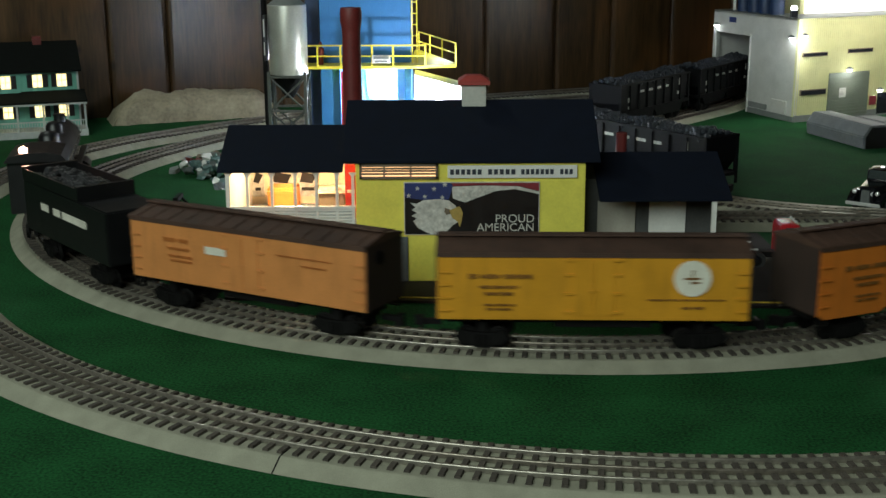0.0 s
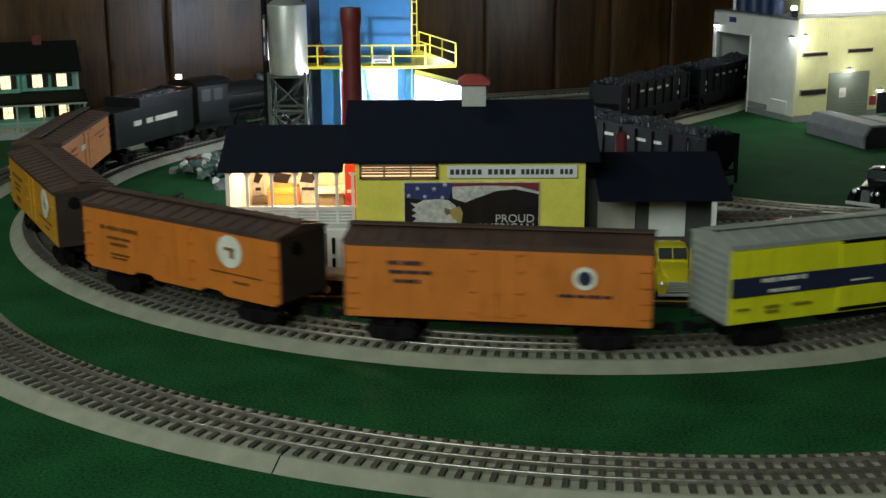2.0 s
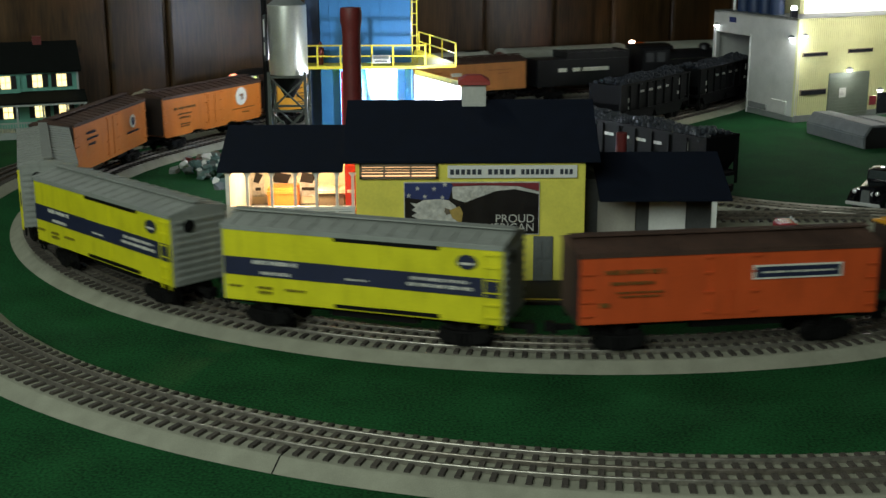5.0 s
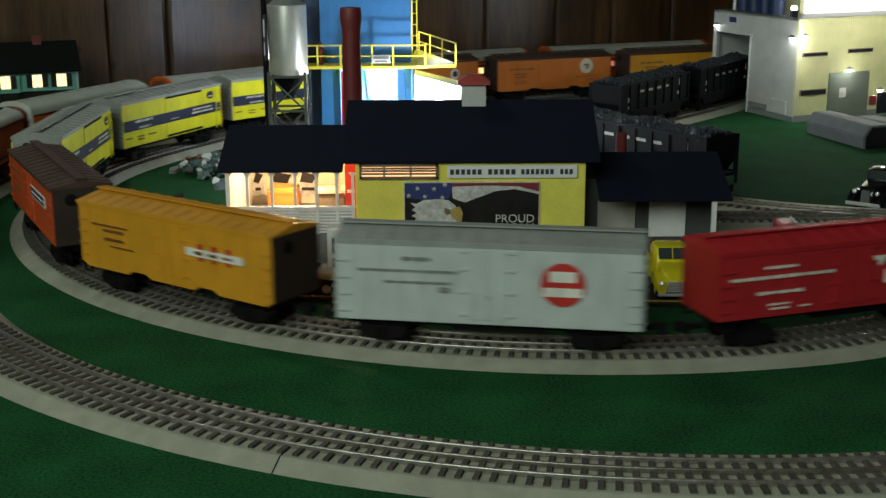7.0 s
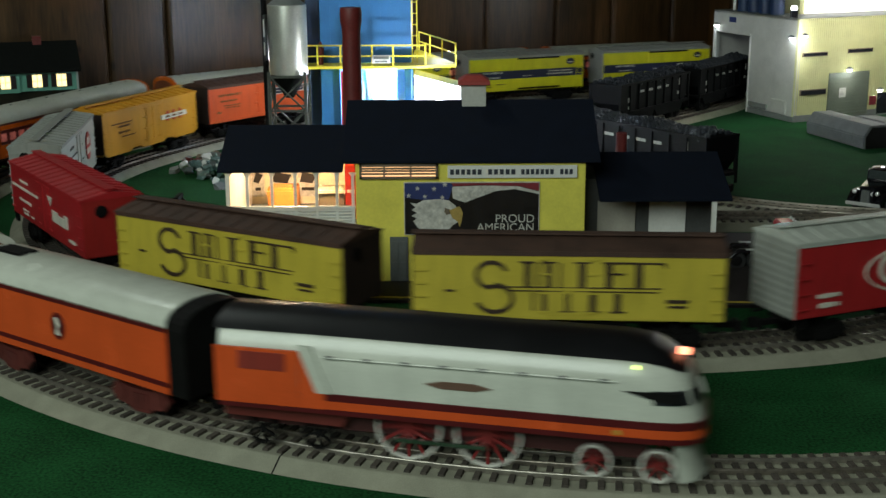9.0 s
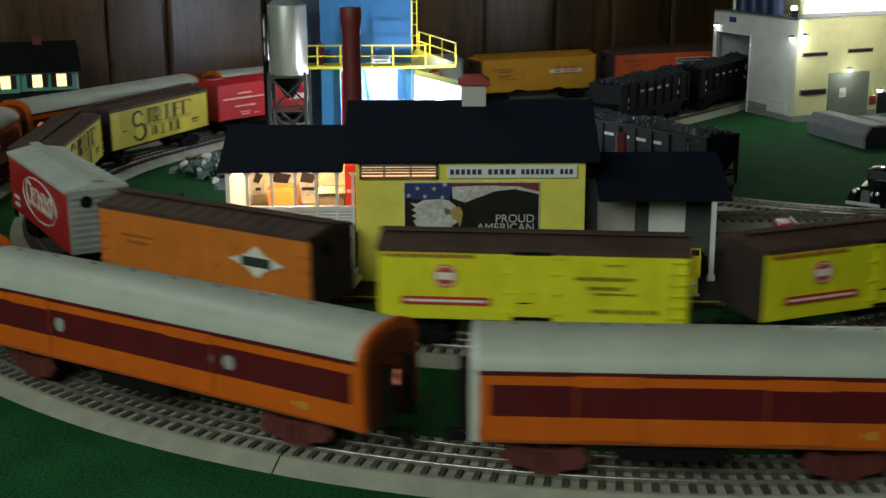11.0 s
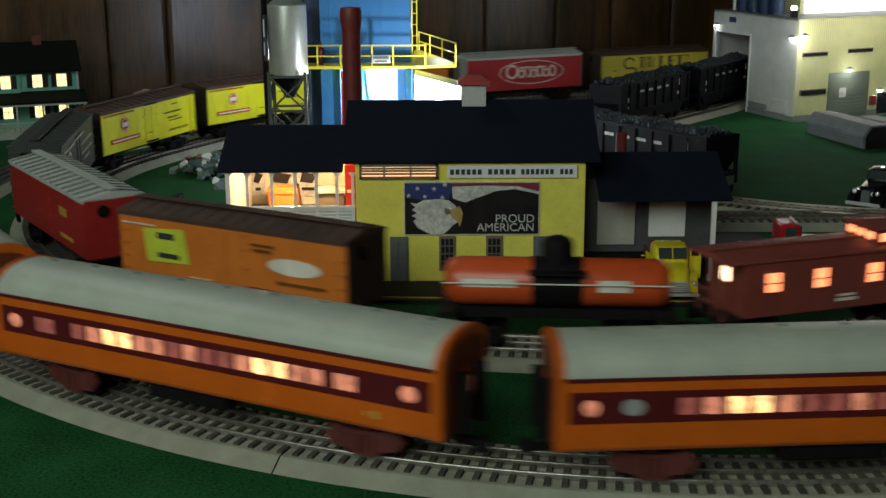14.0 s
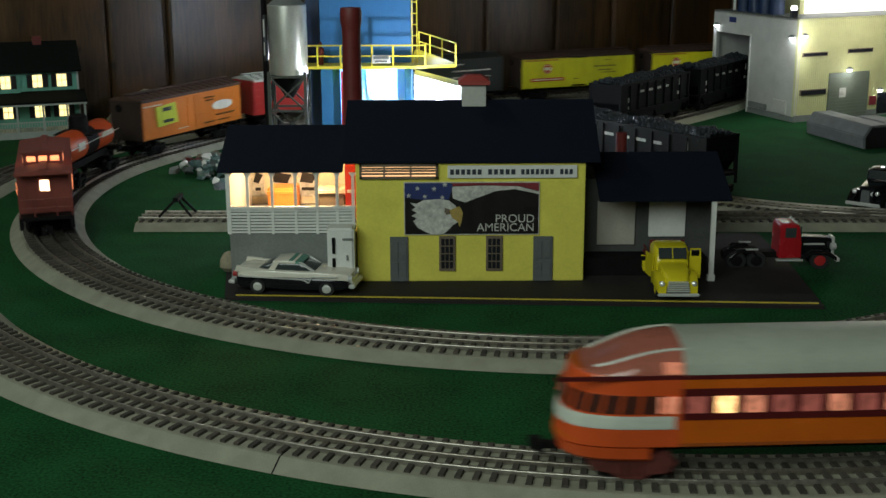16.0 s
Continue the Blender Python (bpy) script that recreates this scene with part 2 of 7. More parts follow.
def track(name, label, points, closed, near):
    """Grey roadbed, three rails and ties; those ties for which near(p) holds are pieces of their own."""
    root = thing(name, label, "railway track", kind="structure")
    part("roadbed", sweep(Geo(), points, BED, closed), BALLAST, root)
    for off, material in ((-0.0165, RAIL), (0.0, RAILMID), (0.0165, RAIL)):
        prof = [(off - 0.0012, 0.009), (off + 0.0012, 0.009)] + [(off + 0.0012 * math.cos(math.pi * q / 8), 0.01175 + 0.0012 * math.sin(math.pi * q / 8)) for q in range(9)]
        part("rail", sweep(Geo(), points, prof, closed), material, root, smooth=True)
    seq = [Vector(p) for p in points] + ([Vector(points[0])] if closed else [])
    s = np.r_[0, np.cumsum([(b - a).length for a, b in zip(seq, seq[1:])])]
    px, py = [p.x for p in seq], [p.y for p in seq]
    rest, made = Geo(), 0
    for i in range(int(s[-1] / 0.0112)):
        u = (i + 0.5) * 0.0112
        p = Vector((np.interp(u, s, px), np.interp(u, s, py), 0.0082))
        q = Vector((np.interp(u + 0.002, s, px), np.interp(u + 0.002, s, py), 0.0082))
        d = (q - p).normalized()
        if near(p) and made < 300:
            made += 1
            part("tie", TIE_MESH, None, root, m=pose(p.x, p.y, p.z, 0, 0, math.degrees(math.atan2(d.y, d.x))))
        else:
            side = Vector((-d.y, d.x, 0))
            ring = [[p + side * w * 0.0285 + d * u2 + Vector((0, 0, h)) for u2, h in ((-0.0024, 0), (0.0024, 0), (0.0019, 0.0022), (-0.0019, 0.0022))] for w in (-1, 1)]
            rest.loft(ring)
    if rest.v:
        tagged(part("tie_row", rest, TIE, root), "black moulded ties farther along the track", kind="stuff")
    return root


def joint(root, line, x, y):
    """A dark butt joint across the roadbed near (x, y)."""
    i = int(np.argmin(np.hypot(line.p[:, 0] - x, line.p[:, 1] - y)))
    u = float(line.s[i])
    prof = [(a * 1.002, b + 0.0003) for a, b in BED]
    part("roadbed_joint", sweep(Geo(), [line.at(u - 0.0005), line.at(u + 0.0005)], prof, False), DARK, root)


def spaced(line, step=0.02):
    n = int(line.length / step)
    return [line.at(i * line.length / n) for i in range(n)]


# ---- the table and the room ----
WALL = pose(0.30, 2.765, 0, 0, 0, 23.3)
ground = part("ground", Geo().prism([(-1.6, -0.6), (4.2, -0.6), (4.2, 4.43), (-1.6, 1.93)], "z", -0.03, 0.0), GREEN_FELT)
tagged(ground, "dark green felt covering the train table", "tabletop", kind="structure")


def room():
    wall = part("wall_north", Geo().box(-3.2, 4.7, 0.02, 0.12, -0.9, 1.7), WOODGAP, m=WALL)
    tagged(wall, "dark stained wooden plank wall behind the layout", "wall", kind="structure")
    rng = random.Random(5)
    edges = [-1.26, -1.02, -0.906, -0.68, -0.45, -0.223, -0.05, 0.094, 0.253, 0.42]
    while edges[0] > -3.0:
        edges.insert(0, edges[0] - rng.choice((0.13, 0.155, 0.19, 0.22)))
    while edges[-1] < 4.5:
        edges.append(edges[-1] + rng.choice((0.13, 0.155, 0.19, 0.22)))
    for x, e in zip(edges, edges[1:]):
        x1 = e - rng.uniform(0.001, 0.0022)
        g = Geo().prism([(x, 0.021), (x1, 0.021), (x1, 0.006), (x1 - 0.003, 0.002), (x1 - 0.009, 0.0), (x + 0.008, 0.0), (x + 0.003, 0.002), (x, 0.006)], "z", -0.9, 1.7)
        part("board", g, WOOD, wall)
    for name, g in (("wall_south", Geo().box(-2.4, 4.4, -2.1, -2.0, -0.9, 1.7)), ("wall_west", Geo().box(-2.5, -2.4, -2.1, 1.7, -0.9, 1.7)),
                    ("wall_east", Geo().box(4.4, 4.5, -2.1, 4.7, -0.9, 1.7))):
        tagged(part(name, g, PLASTER), "plain dim wall of the train room", "wall", kind="structure")
    tagged(part("ceiling", Geo().box(-2.5, 4.6, -2.1, 4.8, 1.7, 1.8), PLASTER), "plain ceiling of the train room", "ceiling", kind="structure")
    tagged(part("floor", Geo().box(-2.5, 4.6, -2.1, 4.8, -1.0, -0.9), PLASTER), "plain floor of the train room", "floor", kind="structure")


room()

lot = part("parking_lot", Geo().prism([(-0.232, 1.262), (-0.215, 1.15), (0.364, 1.113), (0.372, 1.255), (0.372, 1.40), (-0.232, 1.40)], "z", 0.0, 0.003), ASPHALT)
tagged(lot, "dark asphalt card lot round the depot", "parking lot", kind="structure")
tagged(part("lot_line", Geo().prism([(-0.205, 1.159), (0.361, 1.1235), (0.361, 1.1205), (-0.205, 1.156)], "z", 0.003, 0.0036), LINE, lot), "thin yellow edge line")


# ---- the yellow depot with an open porch wing and an open shed wing ----
def gable(x0, x1, yf, yr, yb, ze, zr, t=0.003):
    """A gable roof shell: front eave, ridge and back eave."""
    return Geo().prism([(yf, ze), (yr, zr), (yb, ze), (yb, ze - t), (yr, zr - t * 1.2), (yf, ze - t)], "x", x0, x1)


def words(text, size, m, material, parent, name="lettering"):
    cu = bpy.data.curves.new("words", "FONT")
    cu.body, cu.size, cu.extrude, cu.align_x = text, size, 0.0002, "RIGHT"
    tmp = bpy.data.objects.new("words", cu)
    me = bpy.data.meshes.new_from_object(tmp)
    bpy.data.objects.remove(tmp)
    me.materials.append(material)
    return part(name, me, None, parent, m=m)


DOORGREY = mat("door_grey", (0.11, 0.12, 0.12), 0.6, var=0.2)
TRIM = mat("trim_umber", (0.16, 0.12, 0.08), 0.6, var=0.3)
NIGHT = mat("pane_dark", (0.02, 0.02, 0.025), 0.15, var=0.3)
INKBLACK = mat("poster_black", (0.012, 0.01, 0.01), 0.35, var=0.4)
POSTERWHITE = mat("poster_white", (0.55, 0.54, 0.5), 0.4, var=0.4, scale=160)
POSTERBLUE = mat("poster_blue", (0.03, 0.045, 0.16), 0.4, var=0.3)
POSTERRED = mat("poster_red", (0.22, 0.03, 0.04), 0.4, var=0.3)
BEAK = mat("poster_ochre", (0.4, 0.28, 0.08), 0.4, var=0.3)
PORCHWALL = mat("porch_cream", (0.72, 0.62, 0.45), 0.6, var=0.1)
CRATE = mat("crate_orange", (0.65, 0.2, 0.03), 0.6, var=0.15)
CABINET = mat("cabinet_red", (0.4, 0.02, 0.02), 0.4, var=0.15)
NAVYINK = mat("sign_ink", (0.03, 0.035, 0.05), 0.6, var=0.2)
DULLDOOR = mat("loading_door_beige", (0.36, 0.34, 0.29), 0.7, var=0.12)
PLANK = mat("shed_plank", (0.06, 0.062, 0.06), 0.7, var=0.3)


def depot():
    d = thing("depot", "yellow depot with navy roof, lit porch and open shed", "model building", pose(0, 0, 0))
    w = Geo().box(-0.0875, 0.1435, 1.2040, 1.36, 0.003, 0.126)
    wall = part("wall", w, YELLOW, d, bevel=0.0008)
    part("gable_wall", Geo().prism([(1.206, 0.126), (1.282, 0.170), (1.358, 0.126)], "x", -0.0875, 0.1435), YELLOW, d)
    part("roof", gable(-0.1, 0.158, 1.2, 1.282, 1.364, 0.1287, 0.179, 0.0026), ROOF, d, bevel=0.0006)
    part("roof", gable(-0.226, -0.1, 1.2, 1.282, 1.364, 0.1198, 0.153, 0.0026), ROOF, d, bevel=0.0006)
    part("roof", gable(0.158, 0.292, 1.2, 1.282, 1.364, 0.0885, 0.1225, 0.0026), ROOF, d, bevel=0.0006)
    for x0, x1 in ((-0.0539, -0.0355), (0.0919, 0.1117)):
        door = part("door", Geo().box(x0, x1, 1.2018, 1.2045, 0.0035, 0.0502), DOORGREY, d, bevel=0.0004)
        for k in (0.27, 0.73):
            x = x0 + (x1 - x0) * k
            part("door_panel", Geo().box(x - 0.003, x + 0.003, 1.2008, 1.2020, 0.009, 0.024), DOORGREY, door)
            part("door_panel", Geo().box(x - 0.003, x + 0.003, 1.2008, 1.2020, 0.028, 0.046), DOORGREY, door)
    for x0, x1 in ((-0.004, 0.0126), (0.0437, 0.0606)):
        win = part("window", Geo().box(x0, x1, 1.2018, 1.2045, 0.0143, 0.0508), TRIM, d, bevel=0.0003)
        for i in range(3):
            for j in range(4):
                px, pz = x0 + 0.0022 + i * 0.0043, 0.0172 + j * 0.0081
                part("pane", Geo().box(px, px + 0.0035, 1.2012, 1.2022, pz, pz + 0.0068), NIGHT, win)
    sign = part("sign_board", Geo().box(0.0049, 0.1347, 1.2012, 1.2038, 0.111, 0.1237), WHITE, d, "white sign board with dark word bars", bevel=0.0003)
    for a, b, count in ((0.0075, 0.0405, 6), (0.0455, 0.0745, 5), (0.0785, 0.1125, 7), (0.1175, 0.1315, 3)):
        g = Geo()
        step = (b - a) / count
        for k in range(count):
            g.box(a + k * step, a + k * step + step * 0.68, 1.2006, 1.2014, 0.1148, 0.12)
        part("word_bar", g, NAVYINK, sign)
    lou = part("louvre_frame", Geo().box(-0.0833, -0.0048, 1.2005, 1.2042, 0.1105, 0.1128).box(-0.0833, -0.0048, 1.2005, 1.2042, 0.1229, 0.1252).box(-0.0833, -0.081, 1.2005, 1.2042, 0.1105, 0.1252).box(-0.0071, -0.0048, 1.2005, 1.2042, 0.1105, 0.1252), TRIM, d)
    part("louvre_light", Geo().box(-0.082, -0.006, 1.2034, 1.2043, 0.1112, 0.1248), glow("louvre_glow", (1.0, 0.55, 0.25), 1.6), lou, "warm light behind the louvre")
    for z in (0.1155, 0.1185, 0.1210):
        part("slat", Geo().box(-0.082, -0.006, 1.2010, 1.2030, z - 0.0009, z + 0.0009), TRIM, lou)
    for x in (-0.0585, -0.032):
        part("slat_post", Geo().box(x - 0.001, x + 0.001, 1.2006, 1.203, 0.1105, 0.1252), TRIM, lou)
    # porch wing
    part("porch_base", Geo().box(-0.2165, -0.0885, 1.2045, 1.352, 0.003, 0.0535), GREY, d, "grey masonry base")
    part("porch_back_wall", Geo().box(-0.2165, -0.0885, 1.345, 1.352, 0.0535, 0.128), PORCHWALL, d)
    part("porch_side_wall", Geo().box(-0.2185, -0.2145, 1.2045, 1.352, 0.0535, 0.114), WHITE, d)
    for x in (-0.2155, -0.1965, -0.172, -0.1485, -0.127, -0.1065, -0.0905):
        part("porch_post", Geo().box(x - 0.0014, x + 0.0014, 1.2032, 1.2066, 0.0535, 0.1165), WHITE, d)
        part("post_brace", Geo().prism([(x - 0.0042, 0.1165), (x + 0.0042, 0.1165), (x, 0.1105)], "y", 1.2042, 1.2058), WHITE, d)
    part("railing_board", Geo().box(-0.2165, -0.0885, 1.2065, 1.2085, 0.0536, 0.0795), GREY, d)
    for k in range(8):
        z = 0.0545 + k * 0.0032
        part("railing_slat", Geo().box(-0.2165, -0.0885, 1.2036, 1.2062, z, z + 0.0021), WHITE, d)
    part("railing_cap", Geo().box(-0.2175, -0.0882, 1.2020, 1.2075, 0.0795, 0.0822), WHITE, d)
    # poster with a bird's head, flag and words
    p = part("poster", Geo().box(-0.0392, 0.0974, 1.2022, 1.2041, 0.0524, 0.1069), POSTERWHITE, d, "poster of a white-headed eagle and flag")
    def flat(name, pts, material, depth):
        part(name, Geo().prism([(-0.0383 + u * 0.1348, 0.0533 + v * 0.0527) for u, v in pts], "y", 1.2022 - depth, 1.2024), material, p)
    flat("poster_ground", [(0, 0), (1, 0), (1, 1), (0, 1)], INKBLACK, 0.0003)
    flat("flag_field", [(0, 0.72), (0.12, 0.68), (0.33, 0.68), (0.36, 0.95), (0.34, 1), (0, 1)], POSTERBLUE, 0.0005)
    flat("flag_stripe", [(0.36, 0.7), (0.45, 0.62), (0.55, 0.72), (0.68, 0.84), (0.82, 0.88), (1, 0.78), (1, 0.83), (0.85, 0.93), (0.6, 0.95), (0.35, 0.93)], POSTERWHITE, 0.0005)
    flat("flag_stripe", [(0.36, 0.94), (0.6, 0.955), (0.86, 0.935), (1, 0.84), (1, 1), (0.35, 1)], POSTERRED, 0.0006)
    flat("eagle_head", [(0.06, 0.26), (0.1, 0.12), (0.15, 0.05), (0.2, 0.0), (0.29, 0.0), (0.33, 0.1), (0.36, 0.18), (0.4, 0.24), (0.405, 0.4), (0.38, 0.56), (0.33, 0.66), (0.26, 0.69), (0.14, 0.67), (0.09, 0.6), (0.04, 0.62), (0.08, 0.53), (0.05, 0.48), (0.09, 0.42), (0.05, 0.36), (0.09, 0.31)], POSTERWHITE, 0.0008)
    flat("eagle_beak", [(0.33, 0.47), (0.41, 0.55), (0.435, 0.42), (0.425, 0.25), (0.41, 0.14), (0.395, 0.25), (0.355, 0.32)], BEAK, 0.0011)
    flat("eagle_eye", [(0.3, 0.52), (0.335, 0.49), (0.34, 0.4), (0.31, 0.38), (0.295, 0.44)], TRIM, 0.0011)
    for u, v in ((0.095, 0.9), (0.22, 0.89), (0.03, 0.76), (0.15, 0.74), (0.3, 0.97), (0.28, 0.72)):
        flat("star", [(u + (0.02 if k % 2 == 0 else 0.0085) * math.sin(k * math.pi / 5), v + (0.052 if k % 2 == 0 else 0.022) * math.cos(k * math.pi / 5)) for k in range(10)], POSTERWHITE, 0.0009)
    words("PROUD", 0.0118, pose(0.0927, 1.2016, 0.0653, 90, 0, 0), POSTERWHITE, p, "poster_words")
    words("AMERICAN", 0.0118, pose(0.0927, 1.2016, 0.0562, 90, 0, 0), POSTERWHITE, p, "poster_words")
    # shed wing
    part("shed_back_wall", Geo().box(0.1435, 0.2835, 1.248, 1.36, 0.003, 0.1), PLANK, d)
    for x0, x1, z0 in ((0.162, 0.2015, 0.030), (0.216, 0.2542, 0.0385)):
        part("loading_door", Geo().box(x0, x1, 1.2455, 1.2485, z0, 0.0768), DULLDOOR if x0 < 0.2 else WHITE, d, "plain dull beige loading door" if x0 < 0.2 else "plain white loading door", bevel=0.0004)
    part("dock", Geo().box(0.1435, 0.2735, 1.222, 1.248, 0.003, 0.022), DARK, d)
    part("shed_post", Geo().box(0.2715, 0.2763, 1.2005, 1.2045, 0.003, 0.0855).box(0.2702, 0.2776, 1.1995, 1.2055, 0.003, 0.009), WHITE, d, "white shed post")
    part("shed_post", Geo().box(0.2715, 0.2763, 1.352, 1.356, 0.003, 0.085), WHITE, d)
    part("cupola_base", Geo().box(0.0205, 0.0455, 1.272, 1.296, 0.166, 0.1955), CONCRETE, d, bevel=0.0005)
    part("cupola_cap", Geo().loft([[(0.0165, 1.268, 0.1955), (0.0495, 1.268, 0.1955), (0.0495, 1.3, 0.1955), (0.0165, 1.3, 0.1955)], [(0.0165, 1.268, 0.199), (0.0495, 1.268, 0.199), (0.0495, 1.3, 0.199), (0.0165, 1.3, 0.199)], [(0.025, 1.276, 0.2045), (0.041, 1.276, 0.2045), (0.041, 1.292, 0.2045), (0.025, 1.292, 0.2045)]]), mat("cupola_red", (0.35, 0.05, 0.04), 0.6), d, "weathered red cupola cap")
    part("roof_pipe", Geo().cyl((0.193, 1.305, 0.09), (0.193, 1.305, 0.139), 0.006, n=14), STACK, d, "short red vent pipe")
    return d


depot()
stack = thing("chimney_stack", "tall oxide-red brick chimney with flared top", "chimney")
part("shaft", Geo().lathe([(0.0125, 0.003), (0.0112, 0.15), (0.0101, 0.238), (0.0108, 0.246), (0.0121, 0.253), (0.0121, 0.264), (0.0112, 0.268), (0.006, 0.2682)], at=(-0.1015, 1.382, 0), n=24), STACK, stack, smooth=True)
box = thing("crate", "orange wooden crate on the lit porch", "crate")
part("panel", Geo().box(-0.189, -0.157, 1.29, 1.315, 0.0537, 0.083), CRATE, box, bevel=0.0008)
part("slat", Geo().box(-0.1895, -0.1565, 1.2885, 1.2905, 0.0575, 0.0605).box(-0.1895, -0.1565, 1.2885, 1.2905, 0.0765, 0.0795), CRATE, box)
keg = thing("barrel_shelf", "low dark wooden counter on the porch", "counter")
part("top", Geo().box(-0.137, -0.104, 1.28, 1.31, 0.079, 0.082), PORCHWALL, keg)
part("body", Geo().box(-0.135, -0.106, 1.283, 1.308, 0.0537, 0.079), TRIM, keg)
cab2 = thing("vending_cabinet", "red drinks cabinet on the porch", "vending machine")
part("body", Geo().box(-0.1035, -0.0915, 1.27, 1.285, 0.0537, 0.112), CABINET, cab2, bevel=0.0008)
part("door_panel", Geo().box(-0.1015, -0.0935, 1.2688, 1.2702, 0.082, 0.085), WHITE, cab2)
for x0, x1 in ((-0.226, -0.212), (-0.205, -0.18), (-0.174, -0.152)):
    ad = thing("wall_poster", "cream poster with dark bars on the porch wall", "poster", group="porch wall posters")
    part("sheet", Geo().box(x0 + 0.012, x1 + 0.012, 1.3432, 1.3452, 0.062, 0.094), POSTERWHITE, ad)
    part("dark_bar", Geo().prism([(x0 + 0.014, 0.079), (x1 + 0.006, 0.077), (x1 + 0.011, 0.087), (x0 + 0.017, 0.09)], "y", 1.3422, 1.3434), INKBLACK, ad)
    part("dark_bar", Geo().box(x0 + 0.016, x1 + 0.008, 1.3422, 1.3434, 0.069, 0.0725), INKBLACK, ad)
frz = thing("ice_freezer", "white upright freezer beside the depot wall", "freezer")
part("body", Geo().box(-0.1155, -0.0885, 1.178, 1.201, 0.004, 0.0655), WHITE, frz, bevel=0.002)
part("handle", Geo().box(-0.1105, -0.1075, 1.1762, 1.1782, 0.020, 0.035).box(-0.1105, -0.1075, 1.1762, 1.1782, 0.040, 0.056), DARK, frz)
part("label_bar", Geo().box(-0.1, -0.09, 1.1768, 1.1782, 0.0535, 0.0555).box(-0.0965, -0.0945, 1.1768, 1.1782, 0.033, 0.038), GREY, frz)
rk = thing("boulder", "small tan boulder beside the depot base", "rock")
part("stone", Geo().lathe([(0.006, 0.003), (0.0105, 0.008), (0.0098, 0.016), (0.0062, 0.022), (0.001, 0.0245)], at=(-0.226, 1.247, 0), n=9), ROCK, rk, smooth=True)


# ---- silo on legs and the blue tower ----
def silo():
    s = thing("silo", "brushed silver silo on a dark lattice stand", "silo", pose(-0.2185, 1.75, 0))
    part("drum", Geo().lathe([(0.0272, 0.152), (0.0275, 0.155), (0.0275, 0.247), (0.0272, 0.2485), (0.0265, 0.2492)], n=32), SILVER, s, smooth=True)
    part("lid", Geo().lathe([(0.0268, 0.249), (0.02, 0.2545), (0.008, 0.258), (0.001, 0.2585)], n=32), GREY, s, smooth=True)
    part("hopper", Geo().lathe([(0.006, 0.118), (0.0262, 0.152), (0.02, 0.1535)], n=24), DARK, s, smooth=True)
    part("sign", Geo().box(-0.0318, -0.0285, -0.021, 0.004, 0.172, 0.235), INKBLACK, s, "black side sign with white bar")
    part("sign_bar", Geo().box(-0.0312, -0.0295, -0.0225, -0.0205, 0.206, 0.23).box(-0.0312, -0.0297, -0.0225, -0.0205, 0.18, 0.198), POSTERWHITE, s)
    lattice = mat("lattice_grey_green", (0.05, 0.055, 0.045), 0.6, var=0.3)
    for a in (-1, 1):
        for b in (-1, 1):
            part("leg", Geo().box(a * 0.0255 - 0.0022, a * 0.0255 + 0.0022, b * 0.0255 - 0.0022, b * 0.0255 + 0.0022, 0.0, 0.157), lattice, s)
    for b in (-1, 1):
        for z0, z1 in ((0.005, 0.053), (0.053, 0.102), (0.102, 0.15)):
            for e in (-1, 1):
                part("brace", Geo().cyl((-0.0255 * e, b * 0.0255, z0), (0.0255 * e, b * 0.0255, z1), 0.0014, n=6), lattice, s)
                part("brace", Geo().cyl((b * 0.0255, -0.0255 * e, z0), (b * 0.0255, 0.0255 * e, z1), 0.0014, n=6), lattice, s)
            part("strut", Geo().box(-0.0255, 0.0255, b * 0.0255 - 0.0016, b * 0.0255 + 0.0016, z1 - 0.0016, z1 + 0.0016), lattice, s)
    part("standpipe", Geo().cyl((-0.034, 0.01, 0.0), (-0.034, 0.01, 0.3), 0.004, n=12), DARK, s)
    return s


silo()
BAY = mat("bay_panel_white", (0.75, 0.8, 0.82), 0.5, var=0.08)
BAYBLUE = mat("bay_panel_cyan", (0.2, 0.55, 0.75), 0.5, var=0.15)
NAVYPOST = mat("tower_navy", (0.012, 0.03, 0.08), 0.5, var=0.3)


